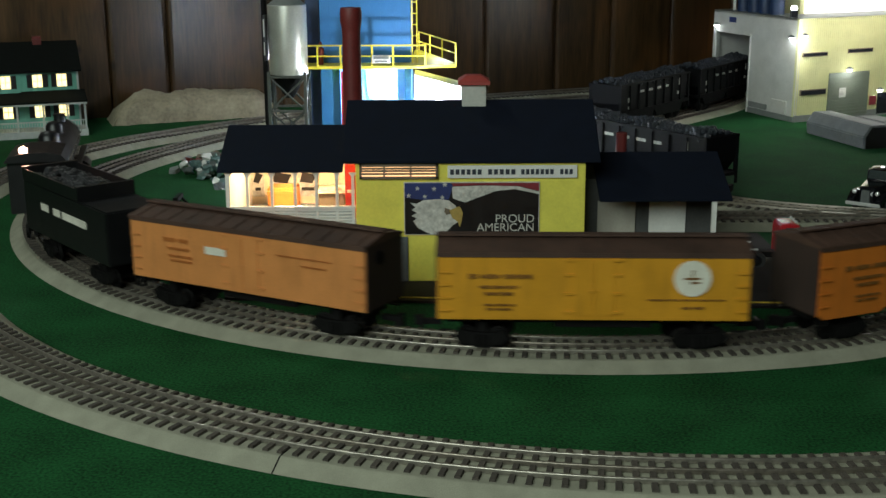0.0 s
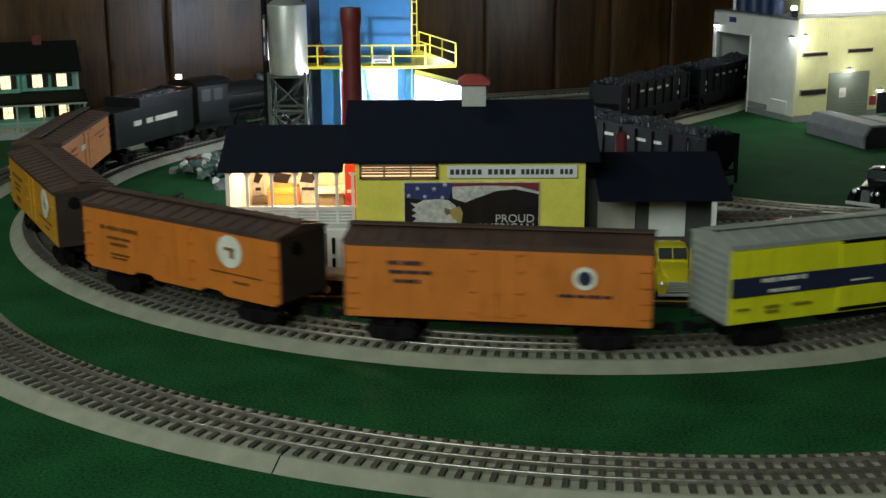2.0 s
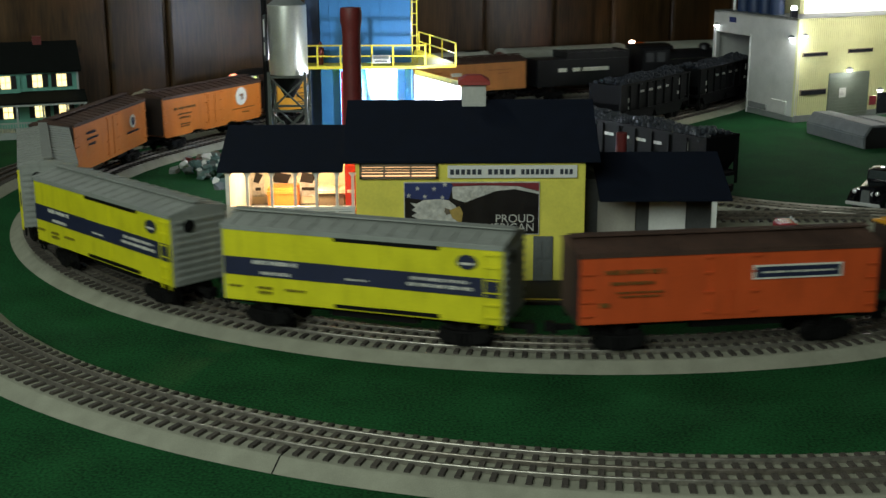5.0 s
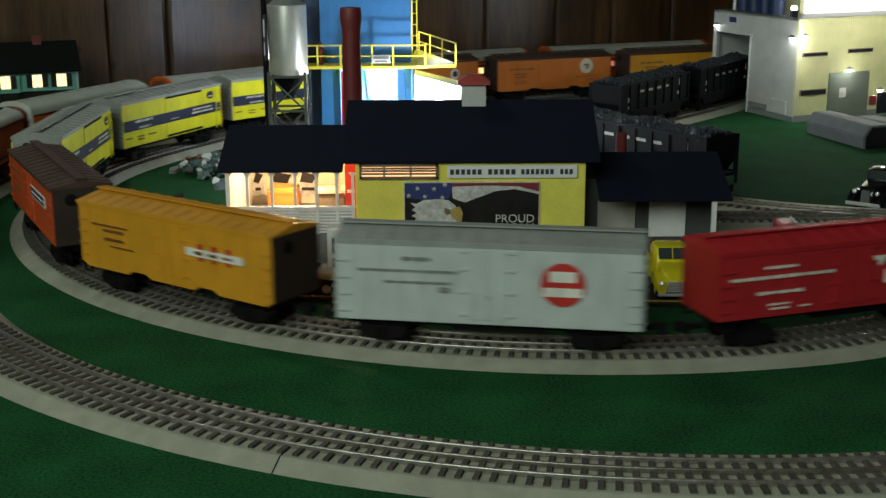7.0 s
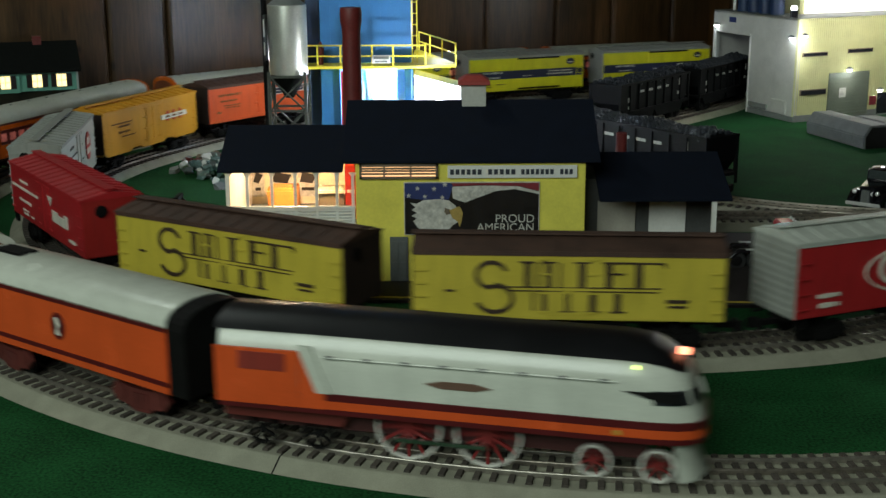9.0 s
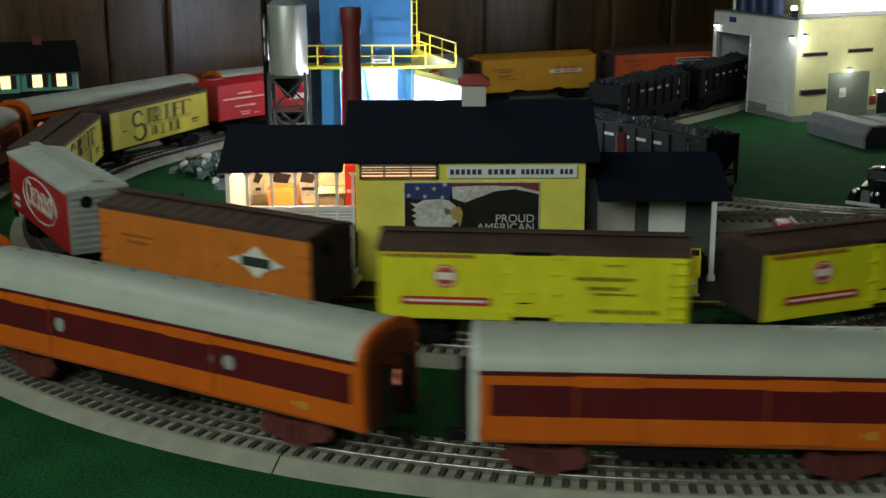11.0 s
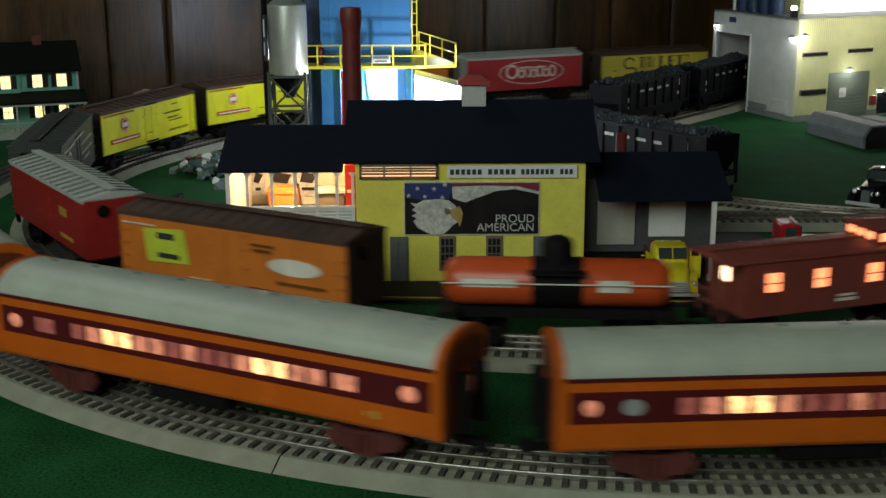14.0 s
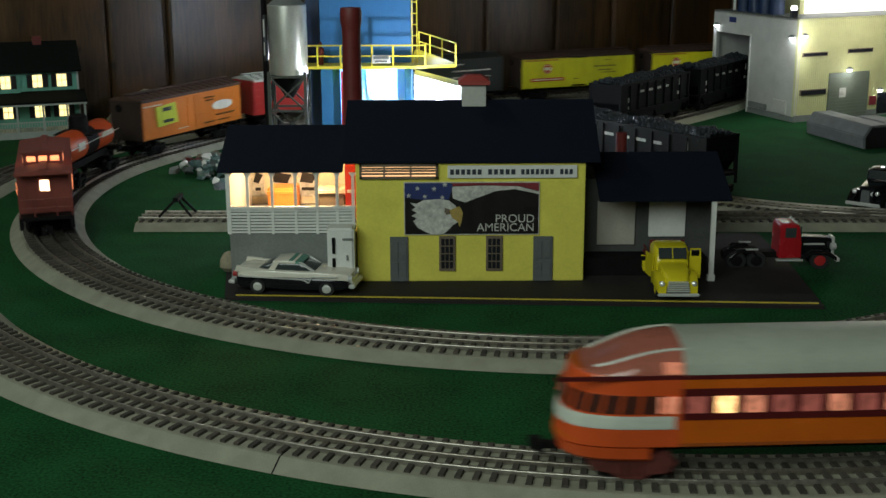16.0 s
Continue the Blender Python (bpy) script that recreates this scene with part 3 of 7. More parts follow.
def blue_tower():
    t = thing("loading_tower", "blue sheet-metal loading tower with yellow gallery and lit bay", "model building")
    x0, x1, y0, y1 = -0.178, -0.0455, 1.80, 1.93
    part("tower_wall", Geo().box(x0, x1, y0, y1, 0.161, 0.56), BLUE, t, bevel=0.0008)
    for k in range(1, 9):
        x = x0 + (x1 - x0) * k / 9
        part("wall_rib", Geo().box(x - 0.0006, x + 0.0006, y0 - 0.0008, y0 + 0.0002, 0.163, 0.56), BLUE, t)
    part("tower_base", Geo().box(x0, -0.15, y0, y1, 0.0, 0.161), BLUE, t)
    part("tower_base", Geo().box(-0.055, x1, y0, y1, 0.0, 0.161), BLUE, t)
    part("tower_base", Geo().box(-0.15, -0.055, 1.90, y1, 0.0, 0.161), BAY, t, "white inner bay wall")
    part("bay_panel", Geo().box(-0.138, -0.118, 1.885, 1.899, 0.03, 0.15), BAYBLUE, t)
    part("bay_panel", Geo().prism([(-0.108, 0.08), (-0.105, 0.08), (-0.114, 0.15), (-0.118, 0.15)], "y", 1.87, 1.88), BAYBLUE, t)
    part("bay_panel", Geo().box(-0.148, -0.139, 1.79, 1.80, 0.06, 0.15), CABINET, t)
    part("bay_column", Geo().box(-0.085, -0.068, 1.84, 1.86, 0.0, 0.155), BAYBLUE, t)
    part("navy_column", Geo().box(-0.1995, -0.18, 1.81, 1.85, 0.0, 0.27), NAVYPOST, t)
    part("awning", Geo().prism([(-0.0395, 0.1515), (0.0265, 0.134), (0.0265, 0.0), (-0.0395, 0.0)], "y", 1.735, 1.80), BAY, t, "white lean-to shed")
    part("gallery_floor", Geo().box(-0.2, -0.036, 1.755, 1.80, 0.1575, 0.1615), RAILING, t, "yellow gallery floor")
    part("gallery_floor", Geo().prism([(-0.0355, 1.755), (0.0205, 1.772), (0.0205, 1.79), (-0.036, 1.985), (-0.0445, 1.985), (-0.0445, 1.801), (-0.0355, 1.801)], "z", 0.1575, 0.1615), RAILING, t)
    def rail(a, b, z):
        part("gallery_rail", Geo().cyl((*a, z), (*b, z), 0.0011, n=8), RAILING, t)
    runs = [((-0.199, 1.80), (-0.199, 1.757)), ((-0.199, 1.757), (-0.036, 1.757)), ((-0.036, 1.757), (-0.024, 1.7605)), ((0.0195, 1.773), (0.0195, 1.79)), ((0.0195, 1.79), (-0.037, 1.983))]
    for a, b in runs:
        for z in (0.1755, 0.1905):
            rail(a, b, z)
    for x, y in ((-0.199, 1.798), (-0.199, 1.757), (-0.178, 1.757), (-0.145, 1.757), (-0.1, 1.757), (-0.07, 1.757), (-0.024, 1.7605), (0.0195, 1.773), (0.0195, 1.79), (0.0, 1.8566), (-0.019, 1.9215), (-0.037, 1.983)):
        part("gallery_post", Geo().box(x - 0.0012, x + 0.0012, y - 0.0012, y + 0.0012, 0.1615, 0.1915), RAILING, t)
    part("notice_board", Geo().box(-0.1, -0.074, 1.7535, 1.7555, 0.1655, 0.177), POSTERWHITE, t)
    part("notice_bar", Geo().box(-0.098, -0.076, 1.7525, 1.7537, 0.1715, 0.1755).box(-0.096, -0.078, 1.7525, 1.7537, 0.1672, 0.1692), DOORGREY, t)
    for x in (-0.0435, -0.0365):
        part("ladder_rail", Geo().box(x - 0.0008, x + 0.0008, 1.795, 1.7975, 0.157, 0.56), RAILING, t)
    for k in range(22):
        part("ladder_rung", Geo().box(-0.0435, -0.0365, 1.7955, 1.797, 0.2 + k * 0.016, 0.2013 + k * 0.016), RAILING, t)
    part("flood_lamp", Geo().lathe([(0.004, 0.0), (0.005, 0.003), (0.002, 0.006)], at=(-0.004, 1.655, 0.1245), n=14), LAMPWHITE, t, "blazing white floodlight")
    return t


blue_tower()
fig = part("figurine", Geo().lathe([(0.0035, 0.1616), (0.004, 0.173), (0.0048, 0.176), (0.005, 0.185), (0.002, 0.1875), (0.0028, 0.191), (0.0015, 0.1945)], at=(-0.175, 1.775, 0), n=10), STACK, smooth=True)
tagged(fig, "tiny rust-red painted figurine on the yellow gallery", "figurine")


# ---- the cream works building with its lamps ----
def works():
    c, l, r = Vector((0.648, 2.245, 0)), Vector((0.551, 2.51, 0)), Vector((0.835, 2.333, 0))
    e, f = (l - c), (r - c)
    h = 0.1886
    b = thing("works_building", "cream corrugated works building with grey end and wall lamps", "model building")
    eu, fu = e.normalized(), f.normalized()
    def slab(name, base, u, out, t0, t1, z0, z1, d0, d1, material, label=""):
        p0, p1 = base + u * t0, base + u * t1
        g = Geo().add([p0 + out * d0 + Vector((0, 0, z0)), p1 + out * d0 + Vector((0, 0, z0)), p1 + out * d1 + Vector((0, 0, z0)), p0 + out * d1 + Vector((0, 0, z0)),
                       p0 + out * d0 + Vector((0, 0, z1)), p1 + out * d0 + Vector((0, 0, z1)), p1 + out * d1 + Vector((0, 0, z1)), p0 + out * d1 + Vector((0, 0, z1))],
                      [(0, 1, 2, 3), (4, 5, 6, 7), (0, 1, 5, 4), (1, 2, 6, 5), (2, 3, 7, 6), (3, 0, 4, 7)])
        return part(name, g, material, b, label)
    lo, ro = Vector((-eu.y, eu.x, 0)), Vector((fu.y, -fu.x, 0))
    if lo.x > 0:
        lo = -lo
    le, fe = e.length, f.length * 1.35
    slab("end_wall", c, eu, lo, 0, le * 0.535, 0, h, -0.006, 0, CONCRETE, "grey end wall")
    slab("end_wall", c, eu, lo, le * 0.95, le, 0, h, -0.006, 0, CONCRETE)
    slab("end_wall", c, eu, lo, le * 0.535, le * 0.95, 0.146, h, -0.006, 0, CONCRETE)
    slab("door_jamb", c, eu, lo, le * 0.525, le * 0.535, 0, 0.15, -0.004, 0.002, WHITE)
    slab("door_jamb", c, eu, lo, le * 0.95, le * 0.965, 0, 0.15, -0.004, 0.002, WHITE)
    slab("front_wall", c, fu, ro, 0.0, fe, 0, h, -0.006, 0, CREAM, "cream corrugated front wall")
    for k in range(58):
        t = 0.002 + k * fe / 58
        slab("corrugation", c, fu, ro, t, t + 0.0019, 0.014, h, 0, 0.0011, CREAM)
    slab("plinth", c, fu, ro, 0, fe, 0, 0.012, 0, 0.002, GREY)
    slab("plinth", c, eu, lo, 0, le * 0.52, 0, 0.01, 0, 0.002, GREY)
    slab("back_wall", c + e, fu, ro, 0, fe * 0.75, 0, h, 0, 0.006, CONCRETE)
    slab("side_wall", c + fu * fe, eu, lo, 0, le * 0.7, 0, h, -0.004, 0, CREAM)
    g = Geo().add([c + Vector((0, 0, h - 0.004)), c + fu * fe + Vector((0, 0, h - 0.004)), c + fu * fe + e * 0.7 + Vector((0, 0, h - 0.004)), c + e + fu * fe * 0.72 + Vector((0, 0, h - 0.004)), c + e + Vector((0, 0, h - 0.004)),
                   c + Vector((0, 0, h)), c + fu * fe + Vector((0, 0, h)), c + fu * fe + e * 0.7 + Vector((0, 0, h)), c + e + fu * fe * 0.72 + Vector((0, 0, h)), c + e + Vector((0, 0, h))],
                  [(0, 1, 2, 3, 4), (5, 6, 7, 8, 9), (0, 1, 6, 5), (1, 2, 7, 6), (2, 3, 8, 7), (3, 4, 9, 8), (4, 0, 5, 9)])
    part("flat_roof", g, GREY, b)
    for t0, t1, z0, z1 in ((0.054, 0.337, 0.1195, 0.127), (0.573, 0.868, 0.1215, 0.1295), (0.051, 0.351, 0.0485, 0.059)):
        v = slab("vent", c, fu, ro, t0 * f.length, t1 * f.length, z0, z1, 0, 0.0022, TRIM, "dark louvred vent")
        slab("vent_slot", c, fu, ro, t0 * f.length + 0.002, t1 * f.length - 0.002, z0 + 0.0015, z1 - 0.0015, 0.002, 0.003, NIGHT)
    roll = mat("roller_grey", (0.16, 0.18, 0.14), 0.6, var=0.15)
    slab("roller_door", c, fu, ro, 0.377 * f.length, 0.849 * f.length, 0.003, 0.0865, 0.0, 0.002, roll, "grey-green roller door")
    for k in range(13):
        slab("roller_slat", c, fu, ro, 0.38 * f.length, 0.846 * f.length, 0.006 + k * 0.0062, 0.0105 + k * 0.0062, 0.0015, 0.0031, roll)
    slab("notice", c, fu, ro, 0.5 * f.length, 0.575 * f.length, 0.04, 0.058, 0.003, 0.0042, POSTERWHITE, "white door notice")
    slab("notice", c, fu, ro, 0.875 * f.length, 0.955 * f.length, 0.021, 0.038, 0.001, 0.0024, POSTERRED)
    slab("service_door", c, fu, ro, 0.97 * f.length, 1.12 * f.length, 0.003, 0.043, 0.0, 0.0022, NIGHT)
    slab("emblem", c, eu, lo, le * 0.72, le * 0.8, 0.168, 0.178, 0, 0.0012, POSTERBLUE)
    slab("meter_box", c, eu, lo, le * 0.08, le * 0.24, 0.012, 0.036, 0, 0.004, CONCRETE)
    slab("meter_box", c, eu, lo, le * 0.3, le * 0.5, 0.012, 0.022, 0, 0.004, GREY)
    for base, u, out, t, z in ((c, eu, lo, 0.015, 0.155), (c, eu, lo, le * 0.945, 0.16), (c, fu, ro, 0.012, 0.159), (c, fu, ro, 0.6 * f.length, 0.0925), (c, fu, ro, 0.99 * f.length, 0.0495)):
        p = base + u * t + out * 0.004
        sh = part("wall_lamp", Geo().lathe([(0.0015, 0.004), (0.0065, 0.0005), (0.0065, -0.001), (0.002, -0.001)], at=(p.x, p.y, z), n=14), GREY, b, "small shaded wall lamp")
        part("bulb", Geo().lathe([(0.001, 0.0015), (0.0046, -0.0008), (0.004, -0.003), (0.001, -0.0045)], at=(p.x, p.y, z), n=12), WORKSBULB, sh, "glowing white bulb")
    # upper storey with a lit sign box and dark tanks
    up = c + e * 0.35 + fu * 0.075
    slab("penthouse", up, fu, ro, 0, 0.26, h, 0.36, -0.08, 0, CREAM)
    slab("light_box", up, fu, ro, 0.012, 0.26, h + 0.001, 0.255, 0, 0.004, glow("light_box_glow", (1.0, 1.0, 0.95), 3.0), "glowing white sign box")
    for k in range(4):
        q = c + e * (0.38 + 0.13 * k) + fu * 0.028
        part("roof_tank", Geo().cyl((q.x, q.y, h), (q.x, q.y, 0.3), 0.0135, n=18), NAVYPOST, b, "dark vertical roof tank", smooth=True)
    q = c + e * 0.9 + fu * 0.03
    part("roof_pipe", Geo().cyl((q.x, q.y, h), (q.x, q.y, 0.32), 0.003, n=10), WHITE, b)
    q = c + e * 0.12 + fu * 0.012
    sh = part("roof_lamp", Geo().box(q.x - 0.006, q.x + 0.006, q.y - 0.004, q.y + 0.004, h, h + 0.014), NIGHT, b)
    part("bulb", Geo().lathe([(0.001, h + 0.013), (0.006, h + 0.015), (0.005, h + 0.02), (0.001, h + 0.021)], at=(q.x, q.y, 0), n=12), WORKSBULB, sh)
    return b


WORKSBULB = glow("works_bulb_glow", (0.9, 0.97, 1.0), 40)
works()


def culvert(m, k):
    o = thing("concrete_block", "grey tarpaulin-covered block load on the grass", "freight load", m, group="grey covered loads")
    tarp = mat("tarp_grey", (0.13, 0.14, 0.14), 0.7, var=0.3, scale=40, bump=0.4) if k == 0 else bpy.data.materials["tarp_grey"]
    part("cover", Geo().prism([(-0.028, 0.0), (0.028, 0.0), (0.03, 0.02), (0.018, 0.038), (-0.018, 0.038), (-0.03, 0.02)], "y", -0.085, 0.085), tarp, o, bevel=0.0015)
    part("end_plate", Geo().prism([(-0.026, 0.001), (0.026, 0.001), (0.027, 0.019), (0.016, 0.035), (-0.016, 0.035), (-0.027, 0.019)], "y", -0.0862, -0.084), INKBLACK, o)
    return o


for k, (x, y, a) in enumerate(((0.689, 2.052, 16), (0.752, 2.0, 18))):
    culvert(pose(x, y, 0, 0, 0, a), k)


# ---- mint house with a porch ----
HOUSEWHITE = mat("house_dull_white", (0.42, 0.45, 0.42), 0.6, var=0.15, scale=60)


def house():
    o = thing("farm_house", "mint-green two-storey house with dark roof and lit windows", "model house", pose(-0.648, 2.18, 0, 0, 0, 20))
    part("wall", Geo().box(-0.2, 0, 0, 0.13, 0.0, 0.112), MINT, o, bevel=0.0006)
    part("wall", Geo().box(-0.2, -0.098, -0.006, 0.0, 0.06, 0.112), MINT, o)
    dark = mat("house_roof_dark", (0.006, 0.007, 0.006), 0.9, spec=0.1, var=0.4, scale=90, bump=0.4)
    part("roof", Geo().prism([(-0.016, 0.109), (0.065, 0.152), (0.146, 0.109), (0.146, 0.113), (0.065, 0.157), (-0.016, 0.113)], "x", -0.206, 0.006), dark, o)
    part("gable_wall", Geo().prism([(0.002, 0.112), (0.065, 0.145), (0.128, 0.112)], "x", -0.199, -0.001), MINT, o)
    part("chimney", Geo().box(-0.07, -0.055, 0.055, 0.07, 0.14, 0.166), STACK, o)
    part("porch_roof", Geo().prism([(-0.055, 0.060), (0.0, 0.073), (0.0, 0.076), (-0.055, 0.063)], "x", -0.204, 0.01), dark, o)
    part("porch_floor", Geo().box(-0.2, 0.008, -0.05, 0.0, 0.0, 0.012), HOUSEWHITE, o)
    part("porch_fascia", Geo().box(-0.202, 0.009, -0.054, -0.051, 0.0565, 0.0605), HOUSEWHITE, o)
    for x in (-0.195, -0.152, -0.108, -0.065, -0.025, 0.005):
        part("porch_post", Geo().box(x - 0.0017, x + 0.0017, -0.0515, -0.0481, 0.012, 0.058), HOUSEWHITE, o)
    for k in range(44):
        x = -0.193 + k * 0.0045
        part("baluster", Geo().box(x - 0.0007, x + 0.0007, -0.0505, -0.0491, 0.013, 0.027), HOUSEWHITE, o)
    part("porch_rail", Geo().box(-0.197, 0.006, -0.0512, -0.0486, 0.027, 0.029), HOUSEWHITE, o)
    for z0, z1 in ((0.083, 0.104), (0.03, 0.052)):
        for x in (-0.155, -0.122, -0.069, -0.028):
            y = -0.007 if (x < -0.1 and z0 > 0.06) else -0.001
            wn = part("window", Geo().box(x - 0.009, x + 0.009, y - 0.0008, y + 0.001, z0 - 0.0015, z1 + 0.0015), HOUSEWHITE, o)
            part("pane", Geo().box(x - 0.0078, x + 0.0078, y - 0.0016, y, z0, z1), WINGLOW, wn, "warm lit pane")
            part("muntin", Geo().box(x - 0.0005, x + 0.0005, y - 0.0022, y, z0, z1).box(x - 0.0078, x + 0.0078, y - 0.0022, y, (z0 + z1) / 2 - 0.0005, (z0 + z1) / 2 + 0.0005), HOUSEWHITE, wn)
            for s in (-1, 1):
                part("shutter", Geo().box(x + s * 0.0135 - 0.0042, x + s * 0.0135 + 0.0042, y - 0.0014, y + 0.001, z0 - 0.001, z1 + 0.001), INKBLACK, o, "black shutter")
    part("corner_board", Geo().box(-0.0025, 0.0008, -0.0012, 0.002, 0.0, 0.11), HOUSEWHITE, o)
    return o


house()


# ---- rock bank, scrap heap and buffer stop ----
def rock_bank():
    rng = random.Random(11)
    n, k = 34, 12
    rings = []
    for i in range(n):
        u = i / (n - 1)
        env = min(1.0, 6 * u, 6 * (1 - u)) ** 0.5
        ring = []
        for j in range(k):
            a = math.pi * j / (k - 1)
            p = Vector((u * 6, j * 0.5, 3.3))
            r = 1 + 0.22 * noise.noise(p) + 0.12 * noise.noise(p * 2.7)
            ring.append((-0.16 + 0.32 * u, -math.cos(a) * 0.045 * r, max(-0.002, math.sin(a) ** 0.45 * 0.052 * env * r)))
        rings.append(ring)
    g = Geo().loft(rings)
    o = part("rock_bank", g, ROCK, None, smooth=True)
    o.matrix_basis = pose(-0.475, 2.335, 0, 0, 0, 21)
    return tagged(o, "low tan plaster rock bank behind the track", "rock")


rock_bank()


RUST = mat("scrap_rust", (0.13, 0.06, 0.045), 0.8, var=0.5, scale=90, bump=0.5)
TEALGREY = mat("scrap_teal_grey", (0.1, 0.17, 0.16), 0.5, var=0.5, scale=90, bump=0.5)


def scrap():
    o = thing("scrap_heap", "heap of rusty and pale crumpled scrap on grass", "scrap heap", pose(-0.345, 1.80, 0))
    rng = random.Random(8)
    for k in range(70):
        r = rng.uniform(0.006, 0.014)
        x, y = rng.gauss(0, 0.021), rng.gauss(0, 0.04)
        x -= y * 0.25
        z = max(0.001, 0.022 * (1 - (x * x / 0.003 + y * y / 0.005))) * rng.uniform(0.3, 1)
        g = Geo().loft([[(r * rng.uniform(0.5, 1.2) * math.cos(a * 1.2566), r * rng.uniform(0.5, 1.2) * math.sin(a * 1.2566), hh) for a in range(5)] for hh in (0, rng.uniform(0.003, 0.009))])
        part("scrap_piece", g, ((TRIM, RUST, TRIM, STACK, GREY) if y > 0.005 else (GREY, TEALGREY, WHITE, TEALGREY, DOORGREY))[k % 5], o, m=pose(x, y, z, rng.uniform(-35, 35), rng.uniform(-35, 35), rng.uniform(0, 360)))
    return o


scrap()
bf = thing("buffer_stop", "dark metal buffer stop at the siding's end", "buffer stop", pose(-0.325, 1.468, 0.0127))
for s in (-1, 1):
    part("stay", Geo().cyl((-0.022, s * 0.014, 0), (0.0, s * 0.008, 0.022), 0.0016, n=8).cyl((0.018, s * 0.014, 0), (0.0, s * 0.008, 0.022), 0.0016, n=8), DARK, bf)
part("beam", Geo().box(-0.003, 0.003, -0.016, 0.016, 0.019, 0.024), DARK, bf)


# ---- standing coal hoppers on the spur ----
SPUR = Line([(0.66, 2.55), (0.534, 2.394), (0.443, 2.282), (0.3515, 2.169), (0.27, 2.05), (0.215, 1.92), (0.205, 1.80), (0.23, 1.72), (0.28, 1.644), (0.345, 1.565), (0.42, 1.512), (0.56, 1.463), (0.7, 1.452), (0.85, 1.45), (1.05, 1.6), (1.05, 2.2), (0.85, 2.5)])


def hopper(m):
    o = thing("coal_hopper", "black coal hopper car heaped with coal", "hopper car", m, group="standing coal hoppers")
    half, hw, zb, zt = 0.128, 0.031, 0.045, 0.094
    body = Geo().prism([(-half + 0.03, 0.026), (-0.01, 0.026), (0, 0.04), (0.01, 0.026), (half - 0.03, 0.026), (half - 0.002, 0.062), (half, zt), (-half, zt), (-half + 0.002, 0.062)], "y", -hw + 0.003, hw - 0.003)
    part("body", body, BLACKPAINT, o, bevel=0.0005)
    for s in (-1, 1):
        part("sill", Geo().box(-half, half, *sorted((s * (hw - 0.003), s * hw)), 0.041, 0.047), BLACKPAINT, o)
        part("top_chord", Geo().box(-half, half, *sorted((s * (hw - 0.003), s * (hw + 0.0005))), zt - 0.003, zt + 0.0008), BLACKPAINT, o)
        for k in range(9):
            x = -half + 0.004 + k * (2 * half - 0.008) / 8
            part("side_stake", Geo().box(x - 0.0014, x + 0.0014, *sorted((s * (hw - 0.003), s * hw)), 0.045, zt), BLACKPAINT, o)
        for u, v, w, h in ((0.13, 0.066, 0.008, 0.008), (0.13, 0.053, 0.006, 0.005), (0.3, 0.077, 0.018, 0.004), (0.42, 0.077, 0.018, 0.004), (0.54, 0.077, 0.018, 0.004), (0.66, 0.077, 0.014, 0.004), (0.86, 0.08, 0.005, 0.012), (0.84, 0.06, 0.006, 0.005)):
            x = s * (half - u * 2 * half)
            part("lettering_bar", Geo().box(x - w / 2, x + w / 2, *sorted((s * (hw - 0.0032), s * (hw - 0.0022))), v - h / 2, v + h / 2), POSTERWHITE, o)
        for e in (-1, 1):
            part("end_post", Geo().box(*sorted((s * (half - 0.002), s * half)), *sorted((e * (hw - 0.004), e * hw)), 0.03, zt), BLACKPAINT, o)
        part("end_platform", Geo().box(*sorted((s * (half - 0.03), s * half)), -hw, hw, 0.041, 0.045), BLACKPAINT, o)
    rng = random.Random(21)
    g = Geo()
    for k in range(420):
        x, y = rng.uniform(-half + 0.006, half - 0.006), rng.uniform(-hw + 0.004, hw - 0.004)
        z = zt - 0.004 + 0.013 * (1 - (abs(y) / hw) ** 2) * (0.7 + 0.3 * math.cos(x * 60)) * rng.uniform(0.6, 1)
        r = rng.uniform(0.003, 0.0055)
        g.lathe([(r * 0.5, z - r), (r, z), (r * 0.6, z + r * 0.6), (r * 0.1, z + r * 0.8)], at=(x, y, 0), n=5)
    tagged(part("coal_load", g, COALGREY, o), "heaped grey-black coal", kind="stuff")
    return o


BLACKPAINT = mat("hopper_black", (0.004, 0.004, 0.005), 0.6, spec=0.12, var=0.3, scale=60)
COALGREY = mat("coal_grey", (0.022, 0.026, 0.034), 0.5, spec=0.4, var=0.6, scale=150, bump=0.8)


def spur_s(x, y):
    d = np.hypot(SPUR.p[:, 0] - x, SPUR.p[:, 1] - y)
    return float(SPUR.s[int(np.argmin(d))])


HOPPERS = [hopper(SPUR.riding(spur_s(*place), 0.17)) for place in ((0.28, 1.644), (0.3515, 2.169), (0.534, 2.394))]


# ---- die-cast vehicles ----
def rubber_wheels(o, xs, ys, r, w, rim_material):
    for x in xs:
        for s in (-1, 1):
            t = part("tyre", Geo().lathe([(r * 0.6, -w / 2), (r * 0.95, -w / 2), (r, -w / 4), (r, w / 4), (r * 0.95, w / 2), (r * 0.6, w / 2)], axis="y", n=20), TYRE, o, m=pose(x, s * ys, r), smooth=True)
            part("rim", Geo().lathe([(0.0005, s * (w / 2 + 0.0004)), (r * 0.3, s * (w / 2 + 0.0006)), (r * 0.58, s * w / 2), (r * 0.6, -s * w / 2)], axis="y", n=16), rim_material, t)


